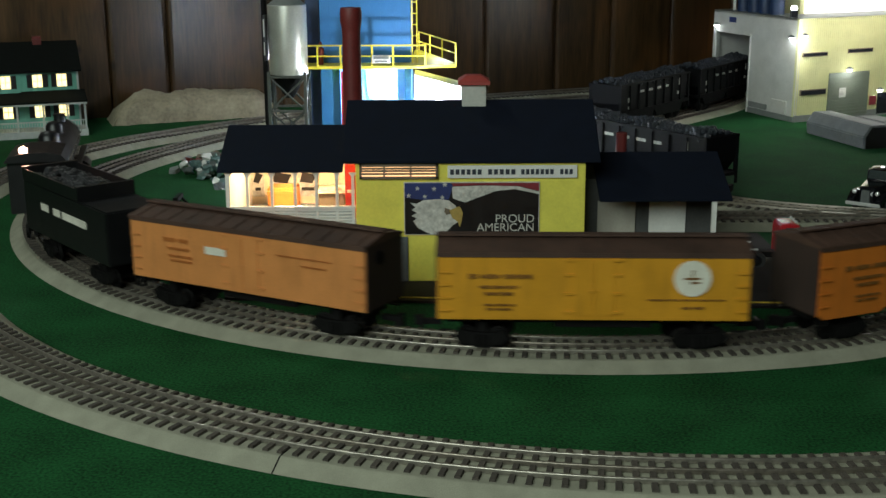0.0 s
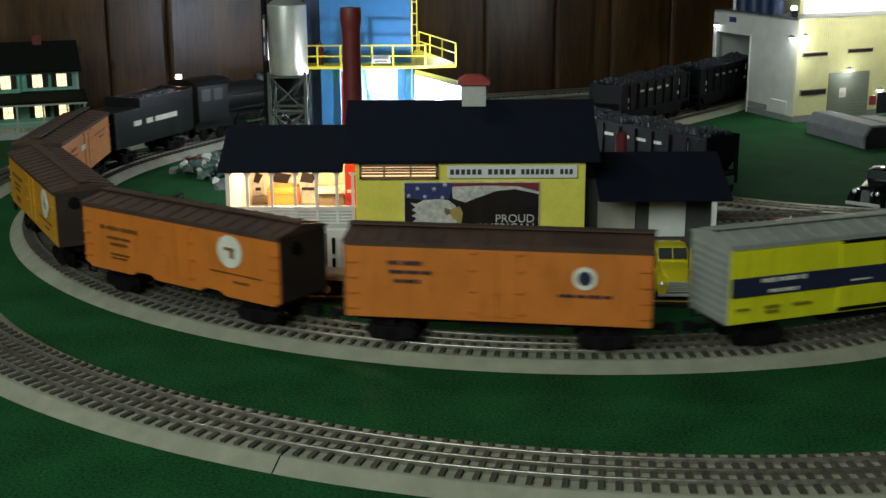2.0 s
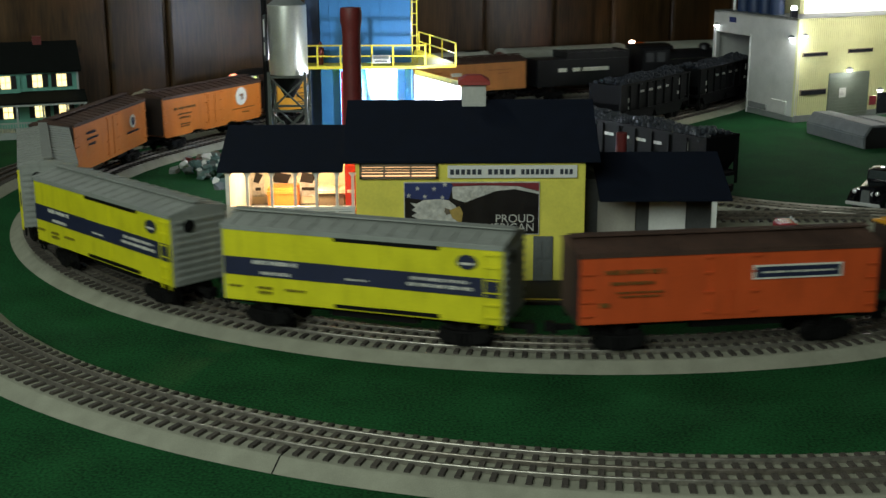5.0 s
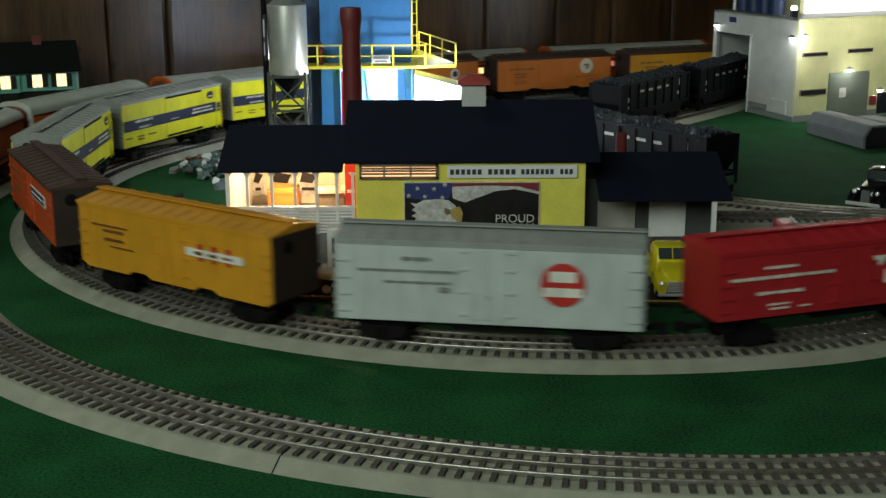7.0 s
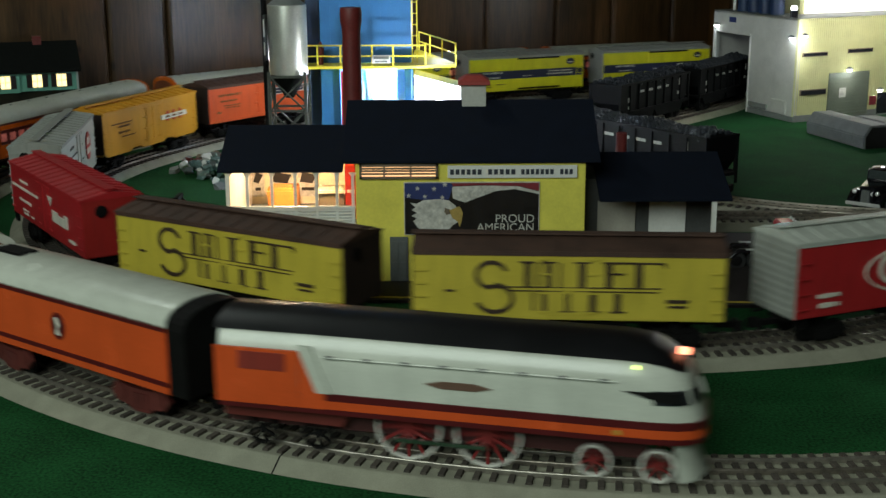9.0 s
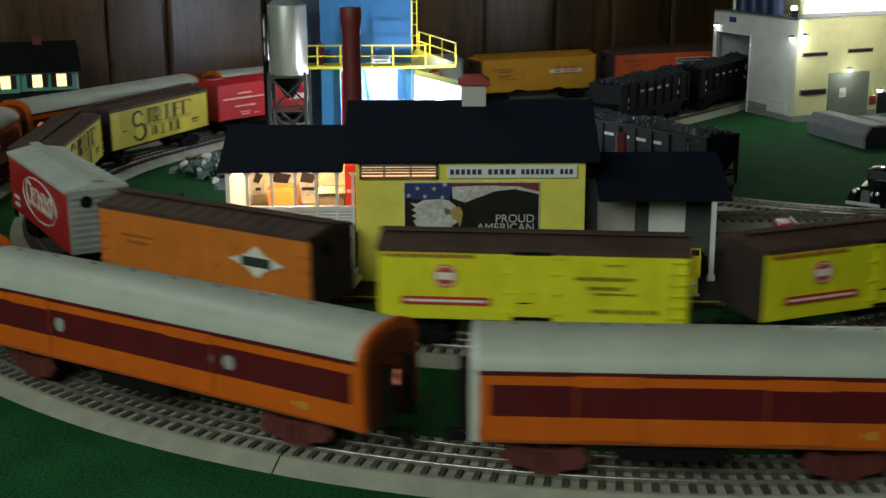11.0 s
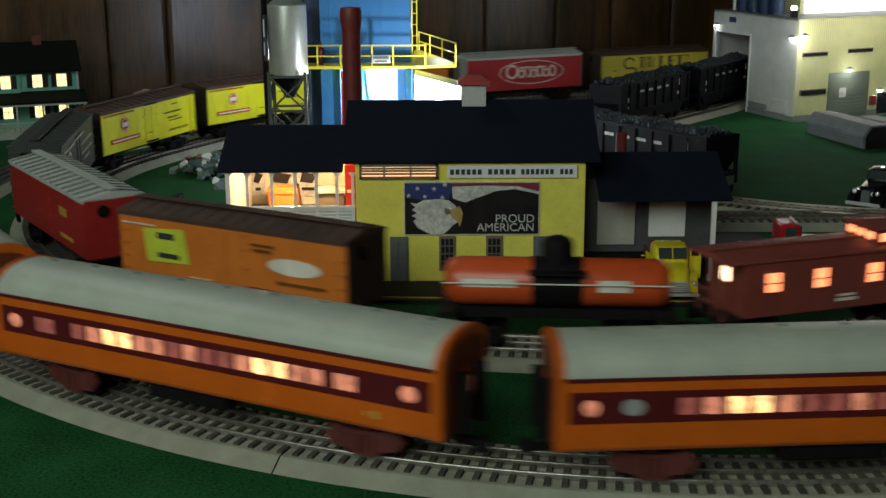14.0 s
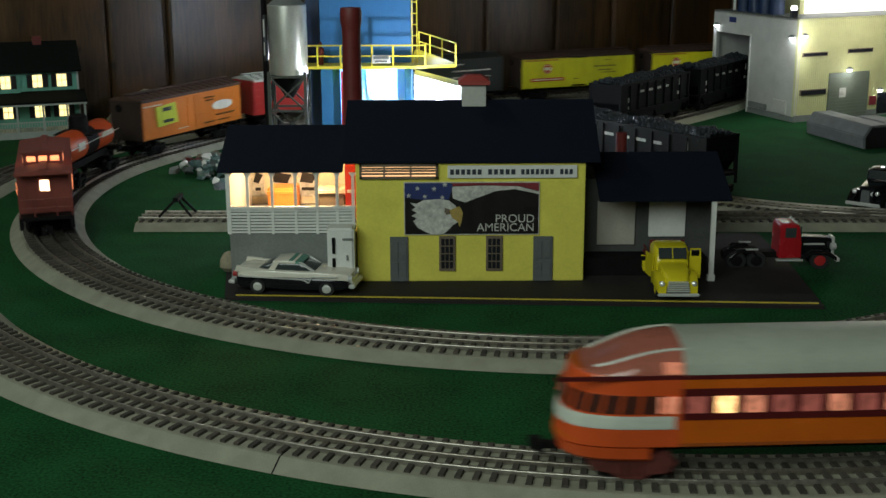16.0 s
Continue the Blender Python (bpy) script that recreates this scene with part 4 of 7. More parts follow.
def loft_body(stations):
    """Stations of (x, half width, bottom, top): rounded box sections."""
    rings = []
    for x, w, z0, z1 in stations:
        c = min(w, (z1 - z0)) * 0.28
        rings.append([(x, -w, z0), (x, -w, z1 - c), (x, -w + c * 0.4, z1 - c * 0.25), (x, -w + c * 1.2, z1), (x, w - c * 1.2, z1), (x, w - c * 0.4, z1 - c * 0.25), (x, w, z1 - c), (x, w, z0)])
    return Geo().loft(rings)


CARWHITE = mat("car_ivory", (0.72, 0.68, 0.58), 0.2, var=0.06)
CARBLACK = mat("car_black", (0.008, 0.008, 0.01), 0.15, var=0.3)
CARYELLOW = mat("truck_yellow", (0.7, 0.58, 0.02), 0.25, var=0.06)
CARRED = mat("truck_red", (0.4, 0.012, 0.018), 0.25, var=0.08)
HUB = mat("hub_silver", (0.6, 0.6, 0.56), 0.35, 0.2, var=0.1)
CARGLASS = mat("car_glass", (0.04, 0.05, 0.05), 0.08, var=0.2)
GREENGLASS = mat("tinted_roof_glass", (0.08, 0.25, 0.18), 0.1, var=0.2)


def sedan():
    o = thing("hardtop_car", "ivory and black two-tone 1950s hardtop on the lot", "car", pose(-0.1465, 1.178, 0.003, 0, 0, -9) @ Matrix.Diagonal((0.97, 0.9, 0.9, 1)))
    part("lower_body", loft_body([(-0.059, 0.018, 0.009, 0.018), (-0.054, 0.0215, 0.007, 0.0215), (0.0, 0.0225, 0.006, 0.0205), (0.05, 0.0215, 0.007, 0.02), (0.058, 0.018, 0.009, 0.017)]), CARBLACK, o, smooth=True)
    part("upper_body", loft_body([(-0.06, 0.0175, 0.0185, 0.026), (-0.05, 0.0215, 0.019, 0.0275), (-0.02, 0.0225, 0.0195, 0.0265), (0.02, 0.0225, 0.02, 0.026), (0.05, 0.021, 0.018, 0.0255), (0.06, 0.017, 0.0165, 0.0225)]), CARWHITE, o, smooth=True)
    part("cabin_glass", loft_body([(-0.036, 0.0165, 0.025, 0.0272), (-0.02, 0.0168, 0.025, 0.0345), (0.006, 0.0168, 0.025, 0.035), (0.023, 0.016, 0.025, 0.0268)]), CARGLASS, o, smooth=True)
    part("roof", loft_body([(-0.021, 0.016, 0.0338, 0.0355), (-0.008, 0.0172, 0.034, 0.0372), (0.003, 0.017, 0.034, 0.0368)]), CARWHITE, o, smooth=True)
    part("roof_panel", loft_body([(-0.004, 0.0165, 0.0342, 0.0374), (0.01, 0.016, 0.0335, 0.0358)]), GREENGLASS, o)
    for s in (-1, 1):
        part("roof_pillar", Geo().prism([(-0.026, 0.026), (-0.019, 0.026), (-0.013, 0.0358), (-0.019, 0.0352)], "y", *sorted((s * 0.0155, s * 0.0176))), CARWHITE, o)
        part("roof_pillar", Geo().prism([(0.019, 0.0265), (0.0235, 0.0265), (0.0095, 0.0358), (0.0065, 0.0358)], "y", *sorted((s * 0.0152, s * 0.0172))), CHROME, o)
        part("side_trim", Geo().prism([(-0.056, 0.02), (0.012, 0.0186), (0.018, 0.0155), (0.021, 0.0215), (0.048, 0.0225), (0.048, 0.0215), (0.022, 0.0203), (0.018, 0.0138), (0.011, 0.0172), (-0.056, 0.0186)], "y", *sorted((s * 0.021, s * 0.0232))), CHROME, o, "chrome side trim")
        part("tail_fin", Geo().prism([(-0.06, 0.024), (-0.058, 0.0305), (-0.03, 0.0275), (-0.02, 0.0255)], "y", *sorted((s * 0.0175, s * 0.0215))), CARWHITE, o)
        part("headlight", Geo().cyl((0.058, s * 0.0165, 0.0195), (0.0625, s * 0.0165, 0.0195), 0.0034, n=14), CHROME, o)
        part("tail_light", Geo().cyl((-0.062, s * 0.0185, 0.021), (-0.058, s * 0.0185, 0.021), 0.0032, n=14), CABINET, o)
    part("front_bumper", Geo().box(0.059, 0.0655, -0.0215, 0.0215, 0.009, 0.0135), CHROME, o, bevel=0.0012)
    part("rear_bumper", Geo().box(-0.0675, -0.0605, -0.0215, 0.0215, 0.0095, 0.014), CHROME, o, bevel=0.0012)
    part("grille", Geo().box(0.058, 0.062, -0.0135, 0.0135, 0.0135, 0.0185), CHROME, o)
    rubber_wheels(o, (-0.036, 0.0365), 0.0205, 0.0082, 0.0055, HUB)


sedan()


def pickup():
    o = thing("pickup_truck", "yellow 1950s pickup truck with chrome grille, doors ajar", "truck", pose(0.2275, 1.178, 0.003, 0, 0, -91) @ Matrix.Diagonal((1, 0.9, 0.83, 1)))
    part("bonnet", loft_body([(0.005, 0.0165, 0.012, 0.0365), (0.03, 0.0155, 0.012, 0.034), (0.044, 0.0125, 0.012, 0.029), (0.049, 0.009, 0.013, 0.023)]), CARYELLOW, o, smooth=True)
    part("cab", loft_body([(-0.024, 0.0195, 0.01, 0.0355), (-0.021, 0.0195, 0.01, 0.0525), (-0.008, 0.0192, 0.01, 0.0545), (0.004, 0.0185, 0.01, 0.052), (0.011, 0.0175, 0.01, 0.0375)]), CARYELLOW, o, smooth=True)
    part("windscreen", Geo().prism([(0.0052, 0.0515), (0.0118, 0.0395), (0.0128, 0.0405), (0.0066, 0.0518)], "y", -0.0152, 0.0152), CARGLASS, o)
    part("windscreen_bar", Geo().cyl((0.0062, 0, 0.0518), (0.0125, 0, 0.0402), 0.0007, n=6), CARYELLOW, o)
    for s in (-1, 1):
        part("front_fender", loft_body([(0.004, 0.005, 0.008, 0.022), (0.02, 0.0062, 0.013, 0.0285), (0.038, 0.0062, 0.014, 0.0275), (0.049, 0.0042, 0.01, 0.0205)]), CARYELLOW, o, smooth=True, m=pose(0, s * 0.0168, 0))
        part("rear_fender", loft_body([(-0.066, 0.003, 0.008, 0.016), (-0.052, 0.004, 0.014, 0.024), (-0.038, 0.003, 0.008, 0.016)]), CARYELLOW, o, smooth=True, m=pose(0, s * 0.021, 0))
        part("headlight", Geo().lathe([(0.001, 0.0035), (0.0026, 0.0028), (0.0032, 0.0), (0.002, -0.003)], axis="x", n=14), CHROME, o, m=pose(0.047, s * 0.0172, 0.0215))
        part("door", Geo().box(-0.001, 0.0005, 0, 0.013, 0.0, 0.0275), CARYELLOW, o, "open yellow door", m=pose(0.005, s * 0.0195, 0.0135, 0, 0, -s * 0 if s > 0 else 180)) if s > 0 else part("door", Geo().box(-0.02, 0.0, -0.001, 0.0, 0.0, 0.0275), CARYELLOW, o, m=pose(0.004, -0.0195, 0.0135, 0, 0, 14))
    part("door_window_frame", Geo().box(-0.001, 0.0005, 0.0005, 0.002, 0.0275, 0.0365).box(-0.001, 0.0005, 0.011, 0.0125, 0.0275, 0.0365).box(-0.001, 0.0005, 0.0005, 0.0125, 0.0355, 0.037), CARYELLOW, o, m=pose(0.005, 0.0195, 0.0135))
    gr = Geo()
    for k in range(5):
        gr.box(0.0475, 0.0512, -0.0125 + 0.0005 * k, 0.0125 - 0.0005 * k, 0.0125 + k * 0.0026, 0.0141 + k * 0.0026)
    part("grille", gr, CHROME, o, "chrome bar grille")
    part("bumper", Geo().box(0.051, 0.0545, -0.0225, 0.0225, 0.008, 0.0115), CHROME, o, bevel=0.001)
    part("cargo_bed", Geo().box(-0.07, -0.026, -0.0195, -0.018, 0.012, 0.026).box(-0.07, -0.026, 0.018, 0.0195, 0.012, 0.026).box(-0.07, -0.026, -0.0195, 0.0195, 0.011, 0.0135).box(-0.0715, -0.07, -0.0195, 0.0195, 0.012, 0.026), STACK, o)
    part("stake_rack", Geo().box(-0.068, -0.0265, -0.0195, -0.0185, 0.03, 0.033).box(-0.068, -0.0265, 0.0185, 0.0195, 0.03, 0.033).box(-0.0275, -0.0262, -0.0195, 0.0195, 0.026, 0.05).box(-0.0272, -0.0255, -0.0195, 0.0195, 0.0485, 0.0515), STACK, o, "brown stake rack")
    part("chassis", Geo().box(-0.068, 0.045, -0.012, 0.012, 0.006, 0.011), DARK, o)
    rubber_wheels(o, (-0.05, 0.031), 0.0188, 0.0085, 0.006, CARYELLOW)


pickup()


def tractor():
    o = thing("tractor_unit", "red long-nosed truck tractor with black chassis", "truck", pose(0.362, 1.268, 0.0, 0, 0, 0) @ Matrix.Diagonal((1, 0.8, 0.92, 1)))
    part("chassis", Geo().box(-0.062, 0.052, -0.008, 0.008, 0.012, 0.0185), DARK, o)
    part("cab", loft_body([(-0.0055, 0.0195, 0.014, 0.051), (-0.004, 0.02, 0.014, 0.0545), (0.01, 0.0195, 0.014, 0.0545), (0.0155, 0.0185, 0.014, 0.0515), (0.018, 0.018, 0.014, 0.037)]), CARRED, o)
    part("bonnet", loft_body([(0.018, 0.0115, 0.015, 0.037), (0.05, 0.01, 0.015, 0.0355), (0.0525, 0.009, 0.016, 0.034)]), CARBLACK, o)
    part("radiator", Geo().box(0.0525, 0.0555, -0.0095, 0.0095, 0.014, 0.0365), CHROME, o, bevel=0.0006)
    for s in (-1, 1):
        part("side_window", Geo().box(0.0, 0.0115, *sorted((s * 0.0192, s * 0.0204)), 0.038, 0.0495), CARGLASS, o)
        part("front_fender", loft_body([(0.018, 0.004, 0.01, 0.017), (0.03, 0.005, 0.018, 0.0235), (0.046, 0.005, 0.017, 0.0225), (0.056, 0.004, 0.01, 0.015)]), CARBLACK, o, smooth=True, m=pose(0, s * 0.0165, 0))
        part("rear_fender", loft_body([(-0.058, 0.005, 0.01, 0.0145), (-0.048, 0.005, 0.02, 0.024), (-0.034, 0.005, 0.02, 0.024), (-0.026, 0.005, 0.011, 0.015)]), CARBLACK, o, smooth=True, m=pose(0, s * 0.0165, 0))
        part("step", Geo().box(-0.008, 0.02, *sorted((s * 0.016, s * 0.022)), 0.0105, 0.0125), CHROME, o)
        part("headlight", Geo().cyl((0.05, s * 0.0145, 0.0265), (0.0555, s * 0.0145, 0.0265), 0.0038, n=14), CHROME, o)
        part("bonnet_trim", Geo().box(0.022, 0.044, *sorted((s * 0.0098, s * 0.0117)), 0.0275, 0.0295), CHROME, o)
        part("rear_trim", Geo().box(-0.041, -0.028, *sorted((s * 0.019, s * 0.0212)), 0.0235, 0.0252), CHROME, o)
    part("windscreen", Geo().box(0.0155, 0.0183, -0.0155, 0.0155, 0.0395, 0.05), CARGLASS, o)
    for y in (-0.012, 0, 0.012):
        part("roof_light", Geo().lathe([(0.0018, 0.054), (0.0018, 0.0562), (0.0005, 0.0572)], at=(0.012, y, 0), n=8), CHROME, o)
    part("fifth_wheel", Geo().cyl((-0.04, 0, 0.0185), (-0.04, 0, 0.0215), 0.012, n=18), DARK, o)
    part("bumper", Geo().box(0.056, 0.0595, -0.0195, 0.0195, 0.009, 0.013), CHROME, o)
    rubber_wheels(o, (0.0385,), 0.0172, 0.0105, 0.006, CABINET)
    rubber_wheels(o, (-0.05, -0.029), 0.0165, 0.0105, 0.008, DARK)


tractor()


def coupe():
    o = thing("vintage_coupe", "black rounded 1930s coupe on the green", "car", pose(0.572, 1.561, 0.0, 0, 0, 231) @ Matrix.Diagonal((1.08, 1.08, 1.12, 1)))
    part("body", loft_body([(-0.058, 0.012, 0.01, 0.018), (-0.048, 0.0165, 0.009, 0.029), (-0.02, 0.018, 0.008, 0.031), (0.012, 0.0165, 0.008, 0.0305), (0.045, 0.0105, 0.009, 0.0285), (0.05, 0.008, 0.01, 0.022)]), CARBLACK, o, smooth=True)
    part("cabin", loft_body([(-0.04, 0.012, 0.027, 0.0305), (-0.025, 0.0155, 0.028, 0.042), (-0.004, 0.0158, 0.028, 0.0445), (0.008, 0.0145, 0.028, 0.042), (0.0135, 0.0135, 0.028, 0.0315)]), CARBLACK, o, smooth=True)
    for s in (-1, 1):
        part("side_window", Geo().prism([(-0.022, 0.0325), (0.006, 0.0325), (0.0035, 0.0405), (-0.017, 0.041)], "y", *sorted((s * 0.0145, s * 0.0164))), CARGLASS, o)
        part("front_fender", loft_body([(0.01, 0.004, 0.008, 0.013), (0.024, 0.0055, 0.014, 0.0225), (0.042, 0.0055, 0.014, 0.0215), (0.055, 0.004, 0.009, 0.015)]), CARBLACK, o, smooth=True, m=pose(0, s * 0.0165, 0))
        part("rear_fender", loft_body([(-0.056, 0.004, 0.008, 0.014), (-0.042, 0.0055, 0.014, 0.0225), (-0.028, 0.0045, 0.009, 0.015)]), CARBLACK, o, smooth=True, m=pose(0, s * 0.0165, 0))
        part("headlight", Geo().lathe([(0.001, 0.003), (0.0022, 0.0025), (0.0026, 0.0), (0.001, -0.004)], axis="x", n=14), CHROME, o, m=pose(0.05, s * 0.0135, 0.0225))
        part("running_board", Geo().box(-0.03, 0.016, *sorted((s * 0.0155, s * 0.0205)), 0.0075, 0.0095), CARBLACK, o)
    part("windscreen", Geo().prism([(0.0085, 0.041), (0.0138, 0.032), (0.015, 0.0325), (0.0098, 0.0415)], "y", -0.012, 0.012), CARGLASS, o)
    part("bumper", Geo().box(0.0575, 0.0605, -0.0205, 0.0205, 0.0085, 0.0125), CHROME, o, bevel=0.0008)
    part("grille", Geo().prism([(-0.0055, 0.0105), (0.0055, 0.0105), (0.0045, 0.025), (-0.0045, 0.025)], "x", 0.0488, 0.0525), DOORGREY, o)
    rubber_wheels(o, (-0.041, 0.034), 0.0172, 0.0095, 0.005, DOORGREY)


coupe()


def dense(points, step=0.02):
    out = []
    for a, b in zip(points, points[1:]):
        n = max(1, int(math.dist(a, b) / step))
        out += [Vector((a[0] + (b[0] - a[0]) * k / n, a[1] + (b[1] - a[1]) * k / n, 0)) for k in range(n)]
    return out + [Vector((*points[-1], 0))]


track("track_siding", "straight siding on grey roadbed behind the depot", dense([(-0.372, 1.472), (1.6, 1.435)]), False, lambda p: p.x < -0.2 or 0.28 < p.x < 0.62)
spur_pts = [SPUR.at(i * 0.02) for i in range(2, int(spur_s(0.85, 1.45) / 0.02))]
track("track_spur", "curved spur on grey roadbed under the coal hoppers", spur_pts, False, lambda p: p.y < 1.8)
freight_track = track("track_freight", "grey roadbed three-rail track loop with black ties", spaced(FREIGHT), True, lambda p: p.y < 1.28 and p.x < 0.45)
express_track = track("track_express", "outer three-rail track loop on grey roadbed", spaced(EXPRESS), True, lambda p: p.y < 1.1 and p.x < 0.4)
joint(express_track, EXPRESS, -0.104, 0.79)


# ---- rolling stock ----
def paint(name, rgb, rough=0.45, groove=0.0, var=0.16, dirt=0.35):
    """Enamel with a little mottling, upright grime streaks and board grooves."""
    m = mat(name, rgb, rough, var=var, scale=30, bump=0.0 if groove else 0.06, fine=700)
    n, l = m.node_tree.nodes, m.node_tree.links
    b = n["Principled BSDF"]
    co = n.new("ShaderNodeTexCoord")
    mp = n.new("ShaderNodeMapping")
    mp.inputs["Scale"].default_value = (1, 1, 0.16)
    tex = n.new("ShaderNodeTexNoise")
    tex.inputs["Scale"].default_value, tex.inputs["Detail"].default_value = 130, 5
    l.new(co.outputs["Object"], mp.inputs["Vector"])
    l.new(mp.outputs["Vector"], tex.inputs["Vector"])
    mr = n.new("ShaderNodeMapRange")
    mr.inputs["From Min"].default_value, mr.inputs["From Max"].default_value = 0.5, 0.75
    mr.inputs["To Max"].default_value = dirt
    l.new(tex.outputs["Fac"], mr.inputs["Value"])
    mix = n.new("ShaderNodeMix")
    mix.data_type = "RGBA"
    l.new(mr.outputs["Result"], mix.inputs[0])
    l.new(b.inputs["Base Color"].links[0].from_socket, mix.inputs[6])
    mix.inputs[7].default_value = (*[v * 0.45 + 0.006 for v in rgb], 1)
    l.new(mix.outputs[2], b.inputs["Base Color"])
    if groove:
        nt = m.node_tree
        wave = nt.nodes.new("ShaderNodeTexWave")
        wave.bands_direction, wave.inputs["Scale"].default_value = "X", 0.314 / groove
        co = nt.nodes.new("ShaderNodeTexCoord")
        bp = nt.nodes.new("ShaderNodeBump")
        bp.inputs["Strength"].default_value, bp.inputs["Distance"].default_value = 0.35, 0.0006
        nt.links.new(co.outputs["Object"], wave.inputs["Vector"])
        nt.links.new(wave.outputs["Fac"], bp.inputs["Height"])
        nt.links.new(bp.outputs["Normal"], nt.nodes["Principled BSDF"].inputs["Normal"])
    return m


PEACH = paint("car_peach_orange", (0.62, 0.24, 0.07), groove=0.0032)
ORANGE = paint("car_orange", (0.6, 0.17, 0.022), groove=0.0032)
AMBER = paint("car_amber", (0.62, 0.28, 0.015), groove=0.0032)
VERMILION = paint("car_vermilion", (0.6, 0.085, 0.018), groove=0.0032)
LEMON = paint("car_lemon", (0.72, 0.67, 0.014), groove=0.0)
STRAW = paint("car_straw", (0.56, 0.45, 0.05), groove=0.0032)
PALEGREY = paint("car_pale_grey", (0.48, 0.52, 0.48), 0.4)
RED = paint("car_red", (0.42, 0.018, 0.022), groove=0.0032)
DEEPRED = paint("car_deep_red", (0.33, 0.018, 0.015))
SLATE = paint("car_slate", (0.032, 0.04, 0.035))
BROWN = paint("car_brown", (0.07, 0.034, 0.022), 0.7, var=0.5, dirt=0.7)
ENDBROWN = paint("car_end_dark_brown", (0.032, 0.016, 0.011), 0.75, var=0.5, dirt=0.7)
OXIDE = paint("caboose_oxide", (0.22, 0.045, 0.032), 0.6, var=0.3)
ROOFGREY = paint("roof_grey", (0.3, 0.31, 0.28), 0.5)
ROOFPALE = paint("roof_pale", (0.5, 0.52, 0.47), 0.45)
NAVY = paint("navy_band", (0.018, 0.022, 0.055))
INK = paint("ink_brown", (0.2, 0.085, 0.02))
LOGO = paint("ink_dark_brown", (0.05, 0.03, 0.02))
CREAMINK = paint("ink_cream", (0.75, 0.72, 0.62))
GOLD = paint("ink_gold", (0.5, 0.33, 0.05))
REDINK = paint("ink_red", (0.5, 0.03, 0.02))
FADED = paint("ink_faded_orange", (0.46, 0.15, 0.035))
STENCIL = paint("ink_olive", (0.26, 0.22, 0.02))
LIME = paint("ink_lime", (0.55, 0.62, 0.05))


def wheelset_mesh():
    g = Geo()
    for s in (-1, 1):
        g.lathe([(0.0035, s * 0.0185), (0.0084, s * 0.0185), (0.0086, s * 0.0162), (0.0098, s * 0.0157), (0.0098, s * 0.0149), (0.003, s * 0.0145)], axis="y", n=14)
    g.cyl((0, -0.0185, 0), (0, 0.0185, 0), 0.0016, n=8)
    return g.mesh("wheelset", DARK, smooth=True)


def bogie_frame_mesh(material, long=1.0, tall=1.0):
    g = Geo()
    for s in (-1, 1):
        y0, y1 = sorted((s * 0.0195, s * 0.0235))
        g.prism([(-0.021, 0.008), (-0.017, 0.013), (-0.008, 0.011), (0.008, 0.011), (0.017, 0.013), (0.021, 0.008), (0.017, 0.004), (0.009, 0.003), (0.006, 0.001), (-0.006, 0.001), (-0.009, 0.003), (-0.017, 0.004)], "y", y0, y1)
        for x in (-0.0135, 0.0135):
            g.cyl((x, s * 0.0225, 0.0085), (x, s * 0.0245, 0.0085), 0.0034, n=10)
        for x in (-0.004, 0, 0.004):
            g.cyl((x, s * 0.024, 0.003), (x, s * 0.024, 0.0095), 0.0014, n=8)
    g.v = [(x * long, y, z * tall) for x, y, z in g.v]
    g.box(-0.004, 0.004, -0.02, 0.02, 0.004, 0.0225)
    return g.mesh("side_frame", material)


WHEELSET = wheelset_mesh()
BOGIE_BLACK = bogie_frame_mesh(DARK, 1.1, 1.3)
BOGIE_RED = bogie_frame_mesh(paint("bogie_red_brown", (0.1, 0.017, 0.013), 0.6, var=0.4), 1.35, 1.75)
COUPLER = Geo().box(0, 0.016, -0.0025, 0.0025, 0.0235, 0.028).prism([(0.016, -0.006), (0.024, -0.006), (0.024, -0.002), (0.019, -0.001), (0.019, 0.006), (0.015, 0.006)], "z", 0.0215, 0.03).mesh("coupler", DARK)


def running_gear(ob, base, half, frame_mesh=BOGIE_BLACK, r=0.66, turn=1):
    for s in (-1, 1):
        yaw = -turn * s * math.degrees(base / 2 / r)
        b = part("bogie", frame_mesh, None, ob, m=pose(s * base / 2, 0, 0.0129, 0, 0, yaw))
        for x in (-0.0135, 0.0135):
            part("wheelset", WHEELSET, None, b, m=pose(x, 0, 0.0086))
        part("coupler", COUPLER, None, ob, m=pose(s * (half - 0.003), 0, 0.004, 0, 0, 0 if s > 0 else 180))


for standing in HOPPERS:
    running_gear(standing, 0.17, 0.128, BOGIE_BLACK, 2.0)


